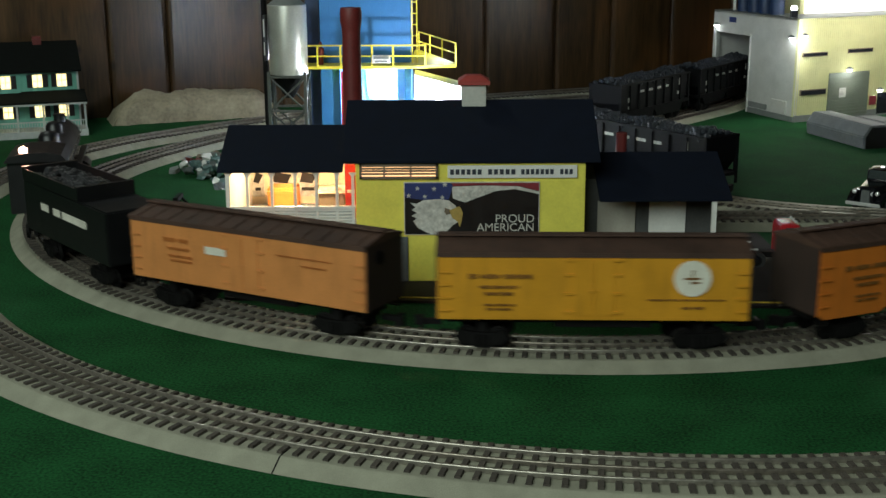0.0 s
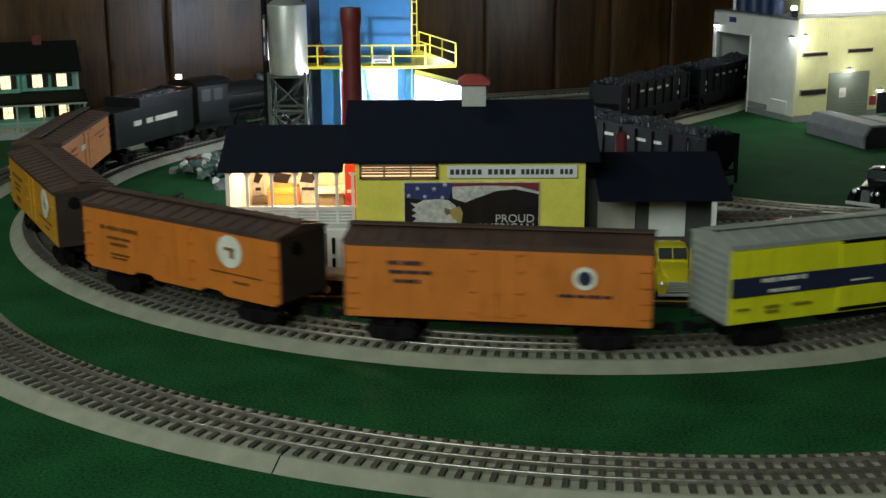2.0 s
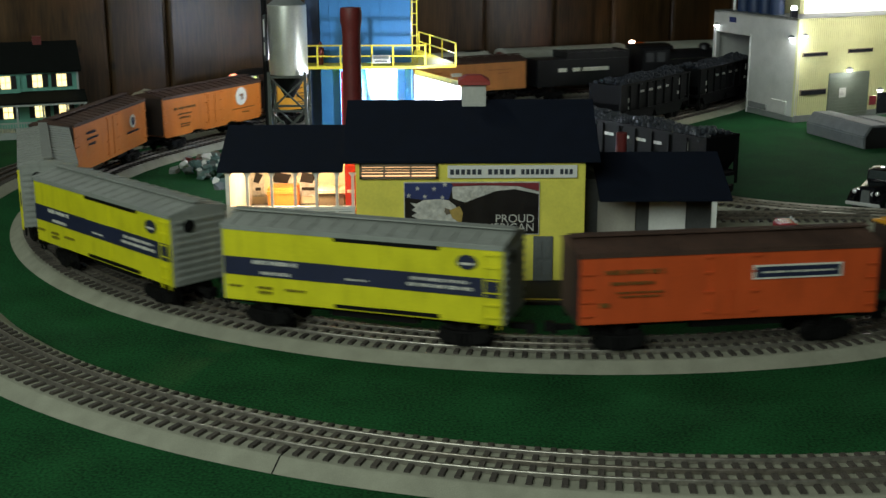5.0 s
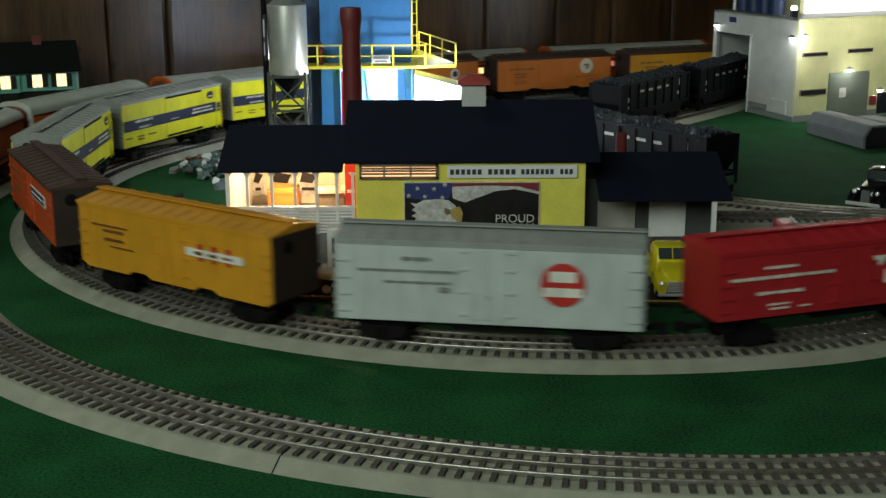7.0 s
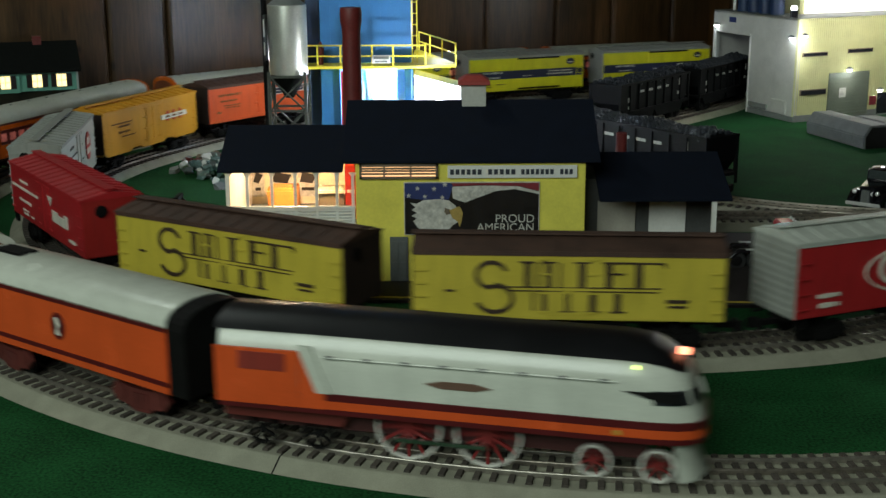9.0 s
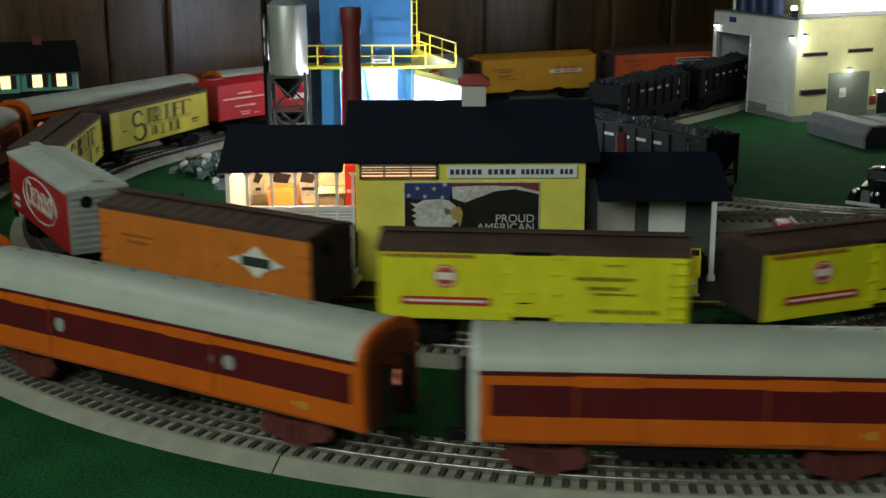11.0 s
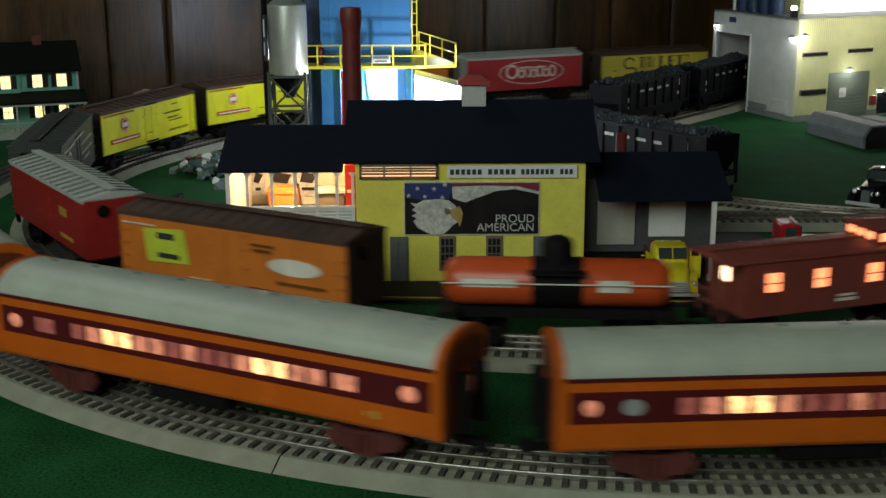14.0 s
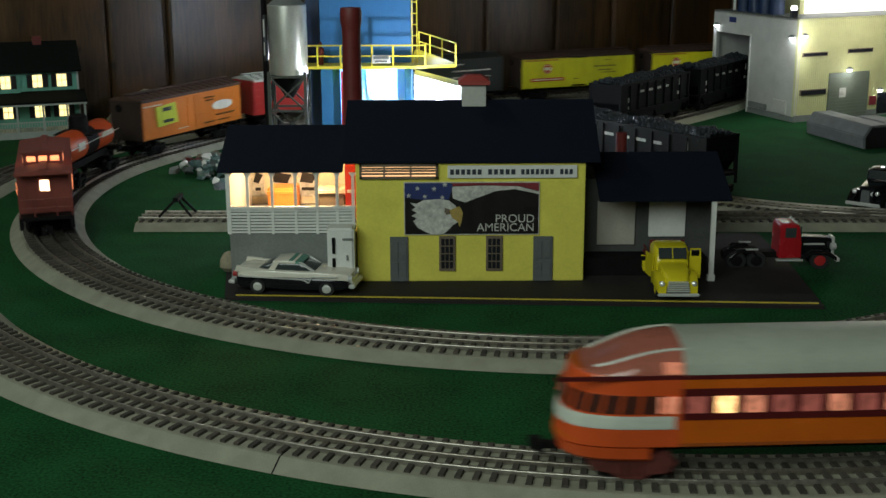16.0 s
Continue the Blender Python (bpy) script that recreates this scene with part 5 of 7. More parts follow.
def on_sides(half, hw, zb, zt, marks, eps=0.0005, sides=(-1, 1)):
    """Flat marks on both long sides; u runs from the viewer's left, v from the bottom."""
    g = Geo()
    for s in sides:
        y0, y1 = sorted((s * (hw - 0.0005), s * (hw + eps)))
        for mk in marks:
            kind, u, v = mk[0], mk[1], mk[2]
            x, z = s * (half - u * 2 * half), zb + v * (zt - zb)
            if kind == "bar":
                w, h = mk[3] * half, mk[4] * (zt - zb) / 2
                g.box(x - w, x + w, y0, y1, z - h, z + h)
            elif kind == "disc":
                g.cyl((x, y0, z), (x, y1, z), mk[3], n=28)
            elif kind == "oval":
                g.prism([(x + mk[3] * math.cos(a * 0.2244), z + mk[4] * math.sin(a * 0.2244)) for a in range(28)], "y", y0, y1)
            elif kind == "diamond":
                w, h = mk[3], mk[4]
                g.prism([(x - w, z), (x - w * 0.35, z + h * 0.45), (x, z + h), (x + w * 0.35, z + h * 0.45), (x + w, z), (x + w * 0.35, z - h * 0.45), (x, z - h), (x - w * 0.35, z - h * 0.45)], "y", y0, y1)
            elif kind == "poly":
                g.prism([(x - s * p * 2 * half, z + q * (zt - zb)) for p, q in mk[3]], "y", y0, y1)
            elif kind == "arc":
                n, a, b, t = 20, mk[3], mk[4], mk[5]
                turns = [radians(mk[6] + (mk[7] - mk[6]) * i / n) for i in range(n + 1)]
                g.loft([[(x - s * p * math.cos(q), y, z + r * math.sin(q)) for p, r, y in ((a, b, y0), (a, b, y1), (a - t, b - t, y1), (a - t, b - t, y0))] for q in turns])
            elif kind == "ring":
                n, a, b, t = 32, mk[3], mk[4], mk[5]
                turns = [2 * math.pi * i / n for i in range(n + 1)]
                g.loft([[(x + p * math.cos(q), y, z + r * math.sin(q)) for p, r, y in ((a, b, y0), (a, b, y1), (a - t, b - t, y1), (a - t, b - t, y0))] for q in turns])
    return g


def word_run(mk):
    """A line of writing becomes a run of letter-sized bars; a tall block becomes two lines."""
    if mk[0] != "bar" or mk[3] < 0.045:
        return [mk]
    if mk[4] > 0.085:
        return word_run(("bar", mk[1], mk[2] + mk[4] * 0.32, mk[3], mk[4] * 0.34)) + word_run(("bar", mk[1], mk[2] - mk[4] * 0.32, mk[3] * 0.85, mk[4] * 0.34))
    rng = random.Random(int(mk[1] * 1000 + mk[2] * 100))
    out, x, end = [], mk[1] - mk[3] / 2, mk[1] + mk[3] / 2
    letter = 0.0045 if mk[4] < 0.055 else 0.0075
    left = rng.randint(3, 8)
    while x < end - 0.004:
        w = letter * rng.uniform(0.7, 1.2)
        out.append(("bar", x + w / 2, mk[2], w, mk[4] * rng.choice((0.7, 0.85, 1.0))))
        left -= 1
        x += w + letter * (0.5 if left else 1.6)
        left = left or rng.randint(3, 8)
    return out


def hardware(ob, half, hw, zb, zt, spec, side):
    """Door hinges and latch bars, corner grab irons, stirrup steps, eave strip and sill."""
    for s in (-1, 1):
        y0, y1 = sorted((s * hw, s * (hw + 0.0017)))
        if len(spec.get("doors", (0, 0))) == 2:
            strap = Geo().box(-0.0042, 0.0042, -0.0009, 0.0017, -0.0008, 0.0008).mesh("hinge", side)
            for u in (0.425, 0.575):
                for z in (0.12, 0.4, 0.68, 0.9):
                    part("hinge", strap, None, ob, m=pose(s * (half - u * 2 * half), s * hw, zb + z * (zt - zb), 0, 0, 0 if s > 0 else 180))
            part("latch_bar", Geo().box(-0.0007, 0.0007, y0, y1, zb + 0.006, zt - 0.007).box(-0.004, 0.004, y0, y1, zb + 0.024, zb + 0.026), side, ob)
        part("eave_strip", Geo().box(-half, half, *sorted((s * hw, s * (hw + 0.001))), zt - 0.0034, zt - 0.0013), spec["roof"], ob)
        iron = Geo().box(-0.005, 0.005, 0.0011, 0.002, -0.0005, 0.0005).box(-0.005, -0.0042, -0.0005, 0.0011, -0.0005, 0.0005).box(0.0042, 0.005, -0.0005, 0.0011, -0.0005, 0.0005).mesh("grab_iron", side)
        for e in (-1, 1):
            for k in range(4 if not spec.get("steps") else 0):
                part("grab_iron", iron, None, ob, m=pose(e * (half - 0.006), s * hw, zb + 0.008 + k * (zt - zb - 0.02) / 3.4, 0, 0, 0 if s > 0 else 180))
        for e in (-1, 1):
            x = e * (half - 0.007)
            part("stirrup_step", Geo().box(x - 0.0052, x - 0.0042, *sorted((s * (hw - 0.003), s * (hw - 0.0005))), zb - 0.009, zb).box(x + 0.0042, x + 0.0052, *sorted((s * (hw - 0.003), s * (hw - 0.0005))), zb - 0.009, zb).box(x - 0.0052, x + 0.0052, *sorted((s * (hw - 0.003), s * (hw - 0.0005))), zb - 0.0098, zb - 0.0088), DARK, ob)


def freight_car(spec):
    ob = thing(spec.get("name", "refrigerator_car"), spec["label"], spec.get("cat", "freight car"), group="freight train cars")
    half, hw, zb, zt = 0.1275, 0.0305, spec.get("zb", 0.040), spec.get("zt", 0.099)
    side, roof = spec["side"], spec["roof"]
    low = [(-half, zb)]
    for x in (-0.09, 0.0, 0.09) if spec.get("scallop") else ():
        low += [(x - 0.036, zb), (x - 0.029, zb - 0.004), (x + 0.029, zb - 0.004), (x + 0.036, zb)]
    g = Geo().prism(low + [(half, zb), (half, zt), (-half, zt)], "y", -hw, hw)
    part("body", g, side, ob, bevel=0.0006)
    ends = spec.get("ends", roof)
    # Brown ends take a darker brown than the roof.
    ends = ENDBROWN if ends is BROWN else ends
    for s in (-1, 1):
        e = Geo()
        x0, x1 = sorted((s * half, s * (half + 0.0012)))
        e.prism([(-hw + 0.0005, zb), (hw - 0.0005, zb), (hw - 0.0005, zt), (0, zt + 0.0052), (-hw + 0.0005, zt)], "x", x0, x1)
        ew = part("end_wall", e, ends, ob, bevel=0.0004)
        for k in range(9 if spec.get("ribs") else 0):
            z = zb + 0.006 + k * (zt - zb - 0.01) / 8.5
            x2, x3 = sorted((s * (half + 0.001), s * (half + 0.0028)))
            part("end_rib", Geo().box(x2, x3, -hw + 0.003, hw - 0.003, z - 0.0012, z + 0.0012), ends, ew)
    part("roof", Geo().prism([(-hw - 0.0014, zt - 0.0012), (hw + 0.0014, zt - 0.0012), (hw + 0.0014, zt + 0.0008), (0, zt + 0.0066), (-hw - 0.0014, zt + 0.0008)], "x", -half - 0.0016, half + 0.0016), roof, ob, bevel=0.0004)
    ribs = Geo()
    for k in range(14):
        x = -half + 0.009 + k * (2 * half - 0.018) / 13
        ribs.prism([(-hw - 0.0014, zt + 0.0006), (0, zt + 0.0064), (hw + 0.0014, zt + 0.0006), (hw + 0.0014, zt + 0.0017), (0, zt + 0.0076), (-hw - 0.0014, zt + 0.0017)], "x", x - 0.0009, x + 0.0009)
    part("roof_rib", ribs, spec.get("rib", roof), ob)
    part("running_board", Geo().box(-half - 0.002, half + 0.002, -0.0055, 0.0055, zt + 0.0078, zt + 0.0092), spec.get("board", roof), ob, bevel=0.0003)
    part("underframe", Geo().box(-half + 0.006, half - 0.006, -0.012, 0.012, zb - 0.008, zb).box(-0.05, 0.03, 0.013, 0.021, zb - 0.009, zb - 0.001).cyl((0.035, -0.016, zb - 0.006), (0.07, -0.016, zb - 0.006), 0.005, n=12), DARK, ob)
    for s in (-1, 1):
        y0, y1 = sorted((s * (hw - 0.001), s * (hw + 0.0009)))
        for a, b in spec.get("doors", ((0.43, 0.5), (0.5, 0.57))):
            xs = sorted((s * (half - a * 2 * half), s * (half - b * 2 * half)))
            part("door", Geo().box(xs[0] + 0.0003, xs[1] - 0.0003, y0, y1, zb + 0.004, zt - 0.005), spec.get("door", side), ob, bevel=0.0003)
    for s in (-1, 1) if spec.get("steps") else ():
        lad = Geo()
        y0, y1 = sorted((s * hw, s * (hw + 0.002)))
        for u in (0.965,):
            x = s * (half - u * 2 * half)
            for k in range(6):
                z = zb + 0.006 + k * (zt - zb - 0.014) / 5
                lad.box(x - 0.0065, x + 0.0065, y0, y1, z, z + 0.0009)
            for dx in (-0.0065, 0.0065):
                lad.box(x + dx - 0.0005, x + dx + 0.0005, y0, y1, zb - 0.003, zt - 0.006)
        part("ladder", lad, spec.get("ladder", side), ob)
    part("brake_wheel", Geo().lathe([(0.0055, 0.0), (0.0062, 0.0006), (0.0055, 0.0012), (0.002, 0.0012)], at=(-half - 0.0035, 0.012, zt - 0.012), axis="x", n=14), DARK, ob)
    for name, material, marks in spec.get("marks", ()):
        if name == "logo":
            for s in (-1, 1):
                part(name, on_sides(half, hw, zb, zt, marks, 0.0012, (s,)), material, ob, "large dark curved emblem lettering")
            continue
        for mk in marks:
            run = word_run(mk) if name in ("lettering", "stencil") else [mk]
            for s in (-1, 1):
                row_part = part(name, on_sides(half, hw + (0.0011 if name in ("lettering", "emblem") else 0.0006), zb, zt, run, 0.0005 if name not in ("emblem_detail", "stencil") else 0.0012 if name == "emblem_detail" else 0.0018, (s,)), material, ob)
                if len(run) > 1:
                    tagged(row_part, "line of small unreadable lettering", kind="stuff")
    hardware(ob, half, hw, zb, zt, spec, side)
    running_gear(ob, 0.176, half)
    return ob


def lines(u, v, w, n, gap=0.1, h=0.045, fall=0.0):
    return [("bar", u, v - k * gap, w * (1 - 0.25 * (k % 2)), h) for k in range(n)]


YB = dict(steps=True, name="boxcar", side=LEMON, roof=ROOFGREY, ends=ROOFGREY, ribs=True, zb=0.038, zt=0.105, doors=((0.41, 0.585),), label="yellow boxcar with navy band, grey roof and ribbed ends", cat="boxcar",
          marks=(("band", NAVY, [("bar", 0.5, 0.47, 0.99, 0.24)]), ("door_track", DARK, [("bar", 0.6, 0.925, 0.37, 0.05), ("bar", 0.6, 0.05, 0.37, 0.05)]),
                 ("lettering", CREAMINK, [("bar", 0.2, 0.54, 0.17, 0.06), ("bar", 0.2, 0.4, 0.11, 0.045), ("bar", 0.5, 0.42, 0.08, 0.03), ("bar", 0.79, 0.52, 0.2, 0.045), ("bar", 0.79, 0.44, 0.23, 0.045)]),
                 ("emblem", NAVY, [("oval", 0.88, 0.78, 0.0088, 0.0062)]), ("emblem_detail", CREAMINK, [("bar", 0.88, 0.76, 0.045, 0.03)]),
                 ("stencil", STENCIL, [("bar", 0.16, 0.17, 0.06, 0.1), ("bar", 0.27, 0.2, 0.07, 0.03), ("bar", 0.05, 0.2, 0.05, 0.03)])))
SWOOSH = [("arc", 0.255, 0.655, 0.014, 0.0125, 0.0034, 20, 270), ("arc", 0.265, 0.31, 0.0165, 0.0135, 0.0036, 90, -160), ("bar", 0.265, 0.49, 0.03, 0.05)] + \
         [("bar", u, 0.66, w, 0.36) for u, w in ((0.37, 0.02), (0.405, 0.009), (0.44, 0.02), (0.475, 0.009), (0.545, 0.024), (0.63, 0.024), (0.725, 0.024))] + \
         [("bar", u, 0.85, w, 0.025) for u, w in ((0.37, 0.05), (0.44, 0.05), (0.545, 0.055), (0.655, 0.09), (0.745, 0.12))] + [("poly", 0.8, 0.82, [(-0.005, 0.03), (0.008, 0.03), (0.012, -0.06)]), ("bar", 0.655, 0.69, 0.05, 0.025)] + \
         [("bar", u, 0.27, w, 0.26) for u, w in ((0.39, 0.009), (0.425, 0.018), (0.5, 0.02), (0.58, 0.022), (0.66, 0.022))] + [("bar", u, 0.13, w, 0.022) for u, w in ((0.5, 0.05), (0.58, 0.05), (0.66, 0.05))] + \
         [("bar", 0.55, 0.485, 0.5, 0.012), ("bar", 0.55, 0.43, 0.48, 0.012), ("bar", 0.12, 0.42, 0.03, 0.03), ("bar", 0.85, 0.3, 0.07, 0.05), ("bar", 0.85, 0.22, 0.06, 0.03)]
PACK = [("emblem", REDINK, [("disc", 0.22, 0.62, 0.0098), ("bar", 0.22, 0.27, 0.29, 0.11)]), ("emblem_detail", CREAMINK, [("bar", 0.22, 0.62, 0.055, 0.1), ("bar", 0.22, 0.27, 0.26, 0.035), ("ring", 0.22, 0.62, 0.0086, 0.0086, 0.0009)]),
        ("lettering", STENCIL, [("bar", 0.76, 0.82, 0.06, 0.03), ("bar", 0.73, 0.63, 0.19, 0.05), ("bar", 0.74, 0.5, 0.12, 0.05), ("bar", 0.77, 0.42, 0.14, 0.035), ("bar", 0.8, 0.18, 0.22, 0.06)]), ("lettering", FADED, [("bar", 0.17, 0.9, 0.3, 0.05)]),
        ("door_track", DARK, [("bar", 0.5, 0.955, 0.13, 0.045), ("bar", 0.5, 0.04, 0.13, 0.045), ("bar", 0.48, 0.26, 0.045, 0.02)])]
HERALD = ("emblem_detail", INK, [("bar", 0.815, 0.66, 0.006, 0.22), ("bar", 0.815, 0.64, 0.055, 0.03), ("bar", 0.825, 0.58, 0.03, 0.03)])
BROWNLET = lines(0.2, 0.66, 0.2, 1, h=0.07) + lines(0.2, 0.5, 0.13, 2, 0.1, 0.05) + [("bar", 0.2, 0.2, 0.1, 0.1), ("bar", 0.8, 0.32, 0.25, 0.025), ("bar", 0.82, 0.2, 0.07, 0.04)]
CARS = [
    dict(side=PEACH, roof=BROWN, zb=0.041, zt=0.098, label="peach-orange wooden refrigerator car with weathered brown roof",
         marks=(("lettering", FADED, [("bar", 0.21, 0.7, 0.11, 0.07), ("bar", 0.22, 0.56, 0.1, 0.05), ("bar", 0.23, 0.4, 0.11, 0.12), ("bar", 0.76, 0.7, 0.22, 0.025), ("bar", 0.8, 0.58, 0.1, 0.03)]), ("plate", CREAMINK, [("bar", 0.385, 0.61, 0.09, 0.12)]))),
    dict(side=AMBER, roof=BROWN, zb=0.041, zt=0.098, label="amber refrigerator car with round white emblem and brown roof",
         marks=(("lettering", INK, BROWNLET), ("emblem", CREAMINK, [("disc", 0.815, 0.64, 0.0152)]), HERALD)),
    dict(side=ORANGE, roof=BROWN, zb=0.040, zt=0.099, scallop=True, label="orange refrigerator car with large round white emblem",
         marks=(("lettering", INK, BROWNLET), ("emblem", CREAMINK, [("disc", 0.775, 0.66, 0.0148)]), ("emblem_detail", INK, [("bar", 0.775, 0.7, 0.05, 0.05), ("bar", 0.785, 0.62, 0.02, 0.12)]))),
    dict(side=ORANGE, roof=BROWN, zb=0.0375, zt=0.103, label="orange steel refrigerator car with small round emblem",
         marks=(("lettering", NAVY, [("bar", 0.2, 0.74, 0.11, 0.06), ("bar", 0.22, 0.62, 0.14, 0.05), ("bar", 0.21, 0.5, 0.09, 0.05), ("bar", 0.785, 0.39, 0.17, 0.045)]), ("emblem", CREAMINK, [("disc", 0.785, 0.62, 0.0098)]),
                ("emblem_detail", NAVY, [("disc", 0.785, 0.62, 0.006)]))),
    YB, YB, YB,
    dict(side=VERMILION, roof=BROWN, zb=0.040, zt=0.1, label="vermilion refrigerator car with blue lettered plate and brown roof",
         marks=(("lettering", INK, [("bar", 0.18, 0.74, 0.2, 0.07), ("bar", 0.17, 0.58, 0.14, 0.05), ("bar", 0.2, 0.42, 0.16, 0.09), ("bar", 0.08, 0.28, 0.03, 0.06)]), ("emblem", CREAMINK, [("bar", 0.72, 0.66, 0.3, 0.2)]), ("emblem_detail", NAVY, [("bar", 0.72, 0.66, 0.285, 0.15)]),
                ("stencil", CREAMINK, [("bar", 0.72, 0.66, 0.24, 0.03)]))),
    dict(side=AMBER, roof=AMBER, ends=BROWN, zb=0.039, zt=0.099, scallop=True, label="amber refrigerator car with white name plate and crosses",
         marks=(("lettering", INK, [("bar", 0.18, 0.68, 0.2, 0.035), ("bar", 0.2, 0.6, 0.12, 0.05), ("bar", 0.2, 0.46, 0.11, 0.05), ("bar", 0.24, 0.35, 0.13, 0.03)]), ("emblem", REDINK, [("bar", 0.66, 0.56, 0.022, 0.26), ("bar", 0.73, 0.56, 0.022, 0.26), ("bar", 0.8, 0.56, 0.022, 0.26)]),
                ("emblem_detail", CREAMINK, [("bar", 0.73, 0.55, 0.28, 0.12)]), ("stencil", INK, [("bar", 0.66, 0.55, 0.05, 0.05), ("bar", 0.73, 0.55, 0.05, 0.05), ("bar", 0.8, 0.55, 0.05, 0.05)]))),
    dict(name="boxcar", side=PALEGREY, roof=ROOFGREY, ends=ROOFGREY, ribs=True, zb=0.0345, zt=0.104, label="pale grey refrigerator car with round red emblem",
         marks=(("lettering", GREY, [("bar", 0.27, 0.79, 0.1, 0.05), ("bar", 0.24, 0.64, 0.33, 0.035), ("bar", 0.27, 0.5, 0.22, 0.03), ("bar", 0.36, 0.42, 0.035, 0.06)]), ("emblem", REDINK, [("disc", 0.745, 0.54, 0.0185)]),
                ("emblem_detail", CREAMINK, [("bar", 0.745, 0.64, 0.085, 0.13), ("bar", 0.745, 0.45, 0.125, 0.11)]))),
    dict(side=RED, roof=RED, ends=DEEPRED, zb=0.041, zt=0.099, label="red refrigerator car with white lettering and red roof",
         marks=(("lettering", CREAMINK, [("bar", 0.22, 0.74, 0.12, 0.045), ("bar", 0.23, 0.6, 0.39, 0.05), ("bar", 0.22, 0.37, 0.17, 0.05), ("bar", 0.22, 0.16, 0.08, 0.1), ("bar", 0.32, 0.13, 0.05, 0.03), ("bar", 0.87, 0.17, 0.08, 0.06)]),
                ("emblem", CREAMINK, [("poly", 0.6, 0.68, [(-0.03, 0.08), (0.03, 0.08), (0.0, -0.08)]), ("bar", 0.66, 0.44, 0.07, 0.2), ("bar", 0.745, 0.42, 0.1, 0.16), ("bar", 0.8, 0.46, 0.04, 0.22)]))),
    dict(side=STRAW, roof=BROWN, ends=BROWN, zb=0.041, zt=0.099, label="straw-yellow refrigerator car with large dark curved emblem lettering", marks=(("logo", LOGO, SWOOSH),)),
    dict(side=STRAW, roof=BROWN, ends=BROWN, zb=0.041, zt=0.099, label="straw-yellow refrigerator car with large dark curved emblem lettering", marks=(("logo", LOGO, SWOOSH),)),
    dict(name="boxcar", side=RED, roof=ROOFPALE, ends=ROOFGREY, ribs=True, zb=0.039, zt=0.104, label="red boxcar with white oval emblem and silver roof",
         marks=(("lettering", CREAMINK, [("ring", 0.55, 0.52, 0.072, 0.0235, 0.0016), ("bar", 0.13, 0.22, 0.1, 0.2)]),
                ("emblem", CREAMINK, [("ring", 0.38, 0.55, 0.014, 0.014, 0.004)] + [("ring", 0.46 + 0.055 * k, 0.48 + 0.05 * (k % 2), 0.0085, 0.0085 + 0.003 * (k % 2), 0.0034) for k in range(6)] + [("bar", 0.56, 0.66, 0.24, 0.05)]))),
    dict(side=ORANGE, roof=BROWN, ends=BROWN, zb=0.040, zt=0.102, label="orange refrigerator car with white diamond emblem",
         marks=(("emblem", CREAMINK, [("diamond", 0.77, 0.53, 0.031, 0.0145)]), ("emblem_detail", SLATE, [("bar", 0.77, 0.53, 0.13, 0.14)]), ("lettering", FADED, [("bar", 0.2, 0.6, 0.16, 0.04), ("bar", 0.2, 0.5, 0.12, 0.04)]))),
    dict(steps=True, side=LEMON, roof=BROWN, ends=BROWN, zb=0.039, zt=0.1, label="lemon-yellow refrigerator car with red emblem and bar", marks=PACK),
    dict(steps=True, side=LEMON, roof=BROWN, ends=BROWN, zb=0.039, zt=0.1, label="lemon-yellow refrigerator car with red emblem and bar", marks=PACK),
    dict(name="boxcar", side=SLATE, roof=SLATE, ends=SLATE, ribs=True, zb=0.040, zt=0.105, label="slate-green boxcar with ringed red emblem and white lettering", cat="boxcar",
         marks=(("emblem", CREAMINK, [("ring", 0.195, 0.56, 0.0125, 0.0125, 0.0028)]), ("emblem_detail", DEEPRED, [("disc", 0.195, 0.56, 0.007)]),
                ("lettering", CREAMINK, [("bar", 0.19, 0.82, 0.29, 0.05), ("bar", 0.48, 0.85, 0.34, 0.035), ("bar", 0.72, 0.66, 0.34, 0.045), ("bar", 0.72, 0.47, 0.33, 0.045), ("bar", 0.7, 0.33, 0.19, 0.04)]), ("plate", CREAMINK, [("bar", 0.2, 0.26, 0.26, 0.11)]))),
    dict(name="boxcar", side=DEEPRED, roof=ROOFPALE, rib=SLATE, ends=DEEPRED, zb=0.040, zt=0.1, label="deep red boxcar with pale ribbed roof", cat="boxcar",
         marks=(("lettering", GOLD, [("bar", 0.72, 0.62, 0.03, 0.14), ("bar", 0.77, 0.62, 0.03, 0.14), ("bar", 0.78, 0.2, 0.16, 0.07)]),)),
    dict(side=ORANGE, roof=BROWN, ends=BROWN, zb=0.040, zt=0.101, label="orange express refrigerator car with lime and cream panels",
         marks=(("emblem", LIME, [("poly", 0.225, 0.54, [(-0.105, 0.24), (0.085, 0.3), (0.105, -0.22), (-0.09, -0.26)])]), ("emblem_detail", SLATE, [("bar", 0.225, 0.7, 0.08, 0.1), ("bar", 0.235, 0.4, 0.1, 0.08)]),
                ("lettering", CREAMINK, [("oval", 0.79, 0.52, 0.028, 0.0075), ("bar", 0.1, 0.84, 0.16, 0.03), ("bar", 0.38, 0.13, 0.1, 0.025)]),
                ("stencil", INK, [("bar", 0.66, 0.74, 0.1, 0.12), ("bar", 0.82, 0.27, 0.2, 0.05), ("bar", 0.65, 0.12, 0.12, 0.05), ("bar", 0.8, 0.12, 0.12, 0.03)]))),
]


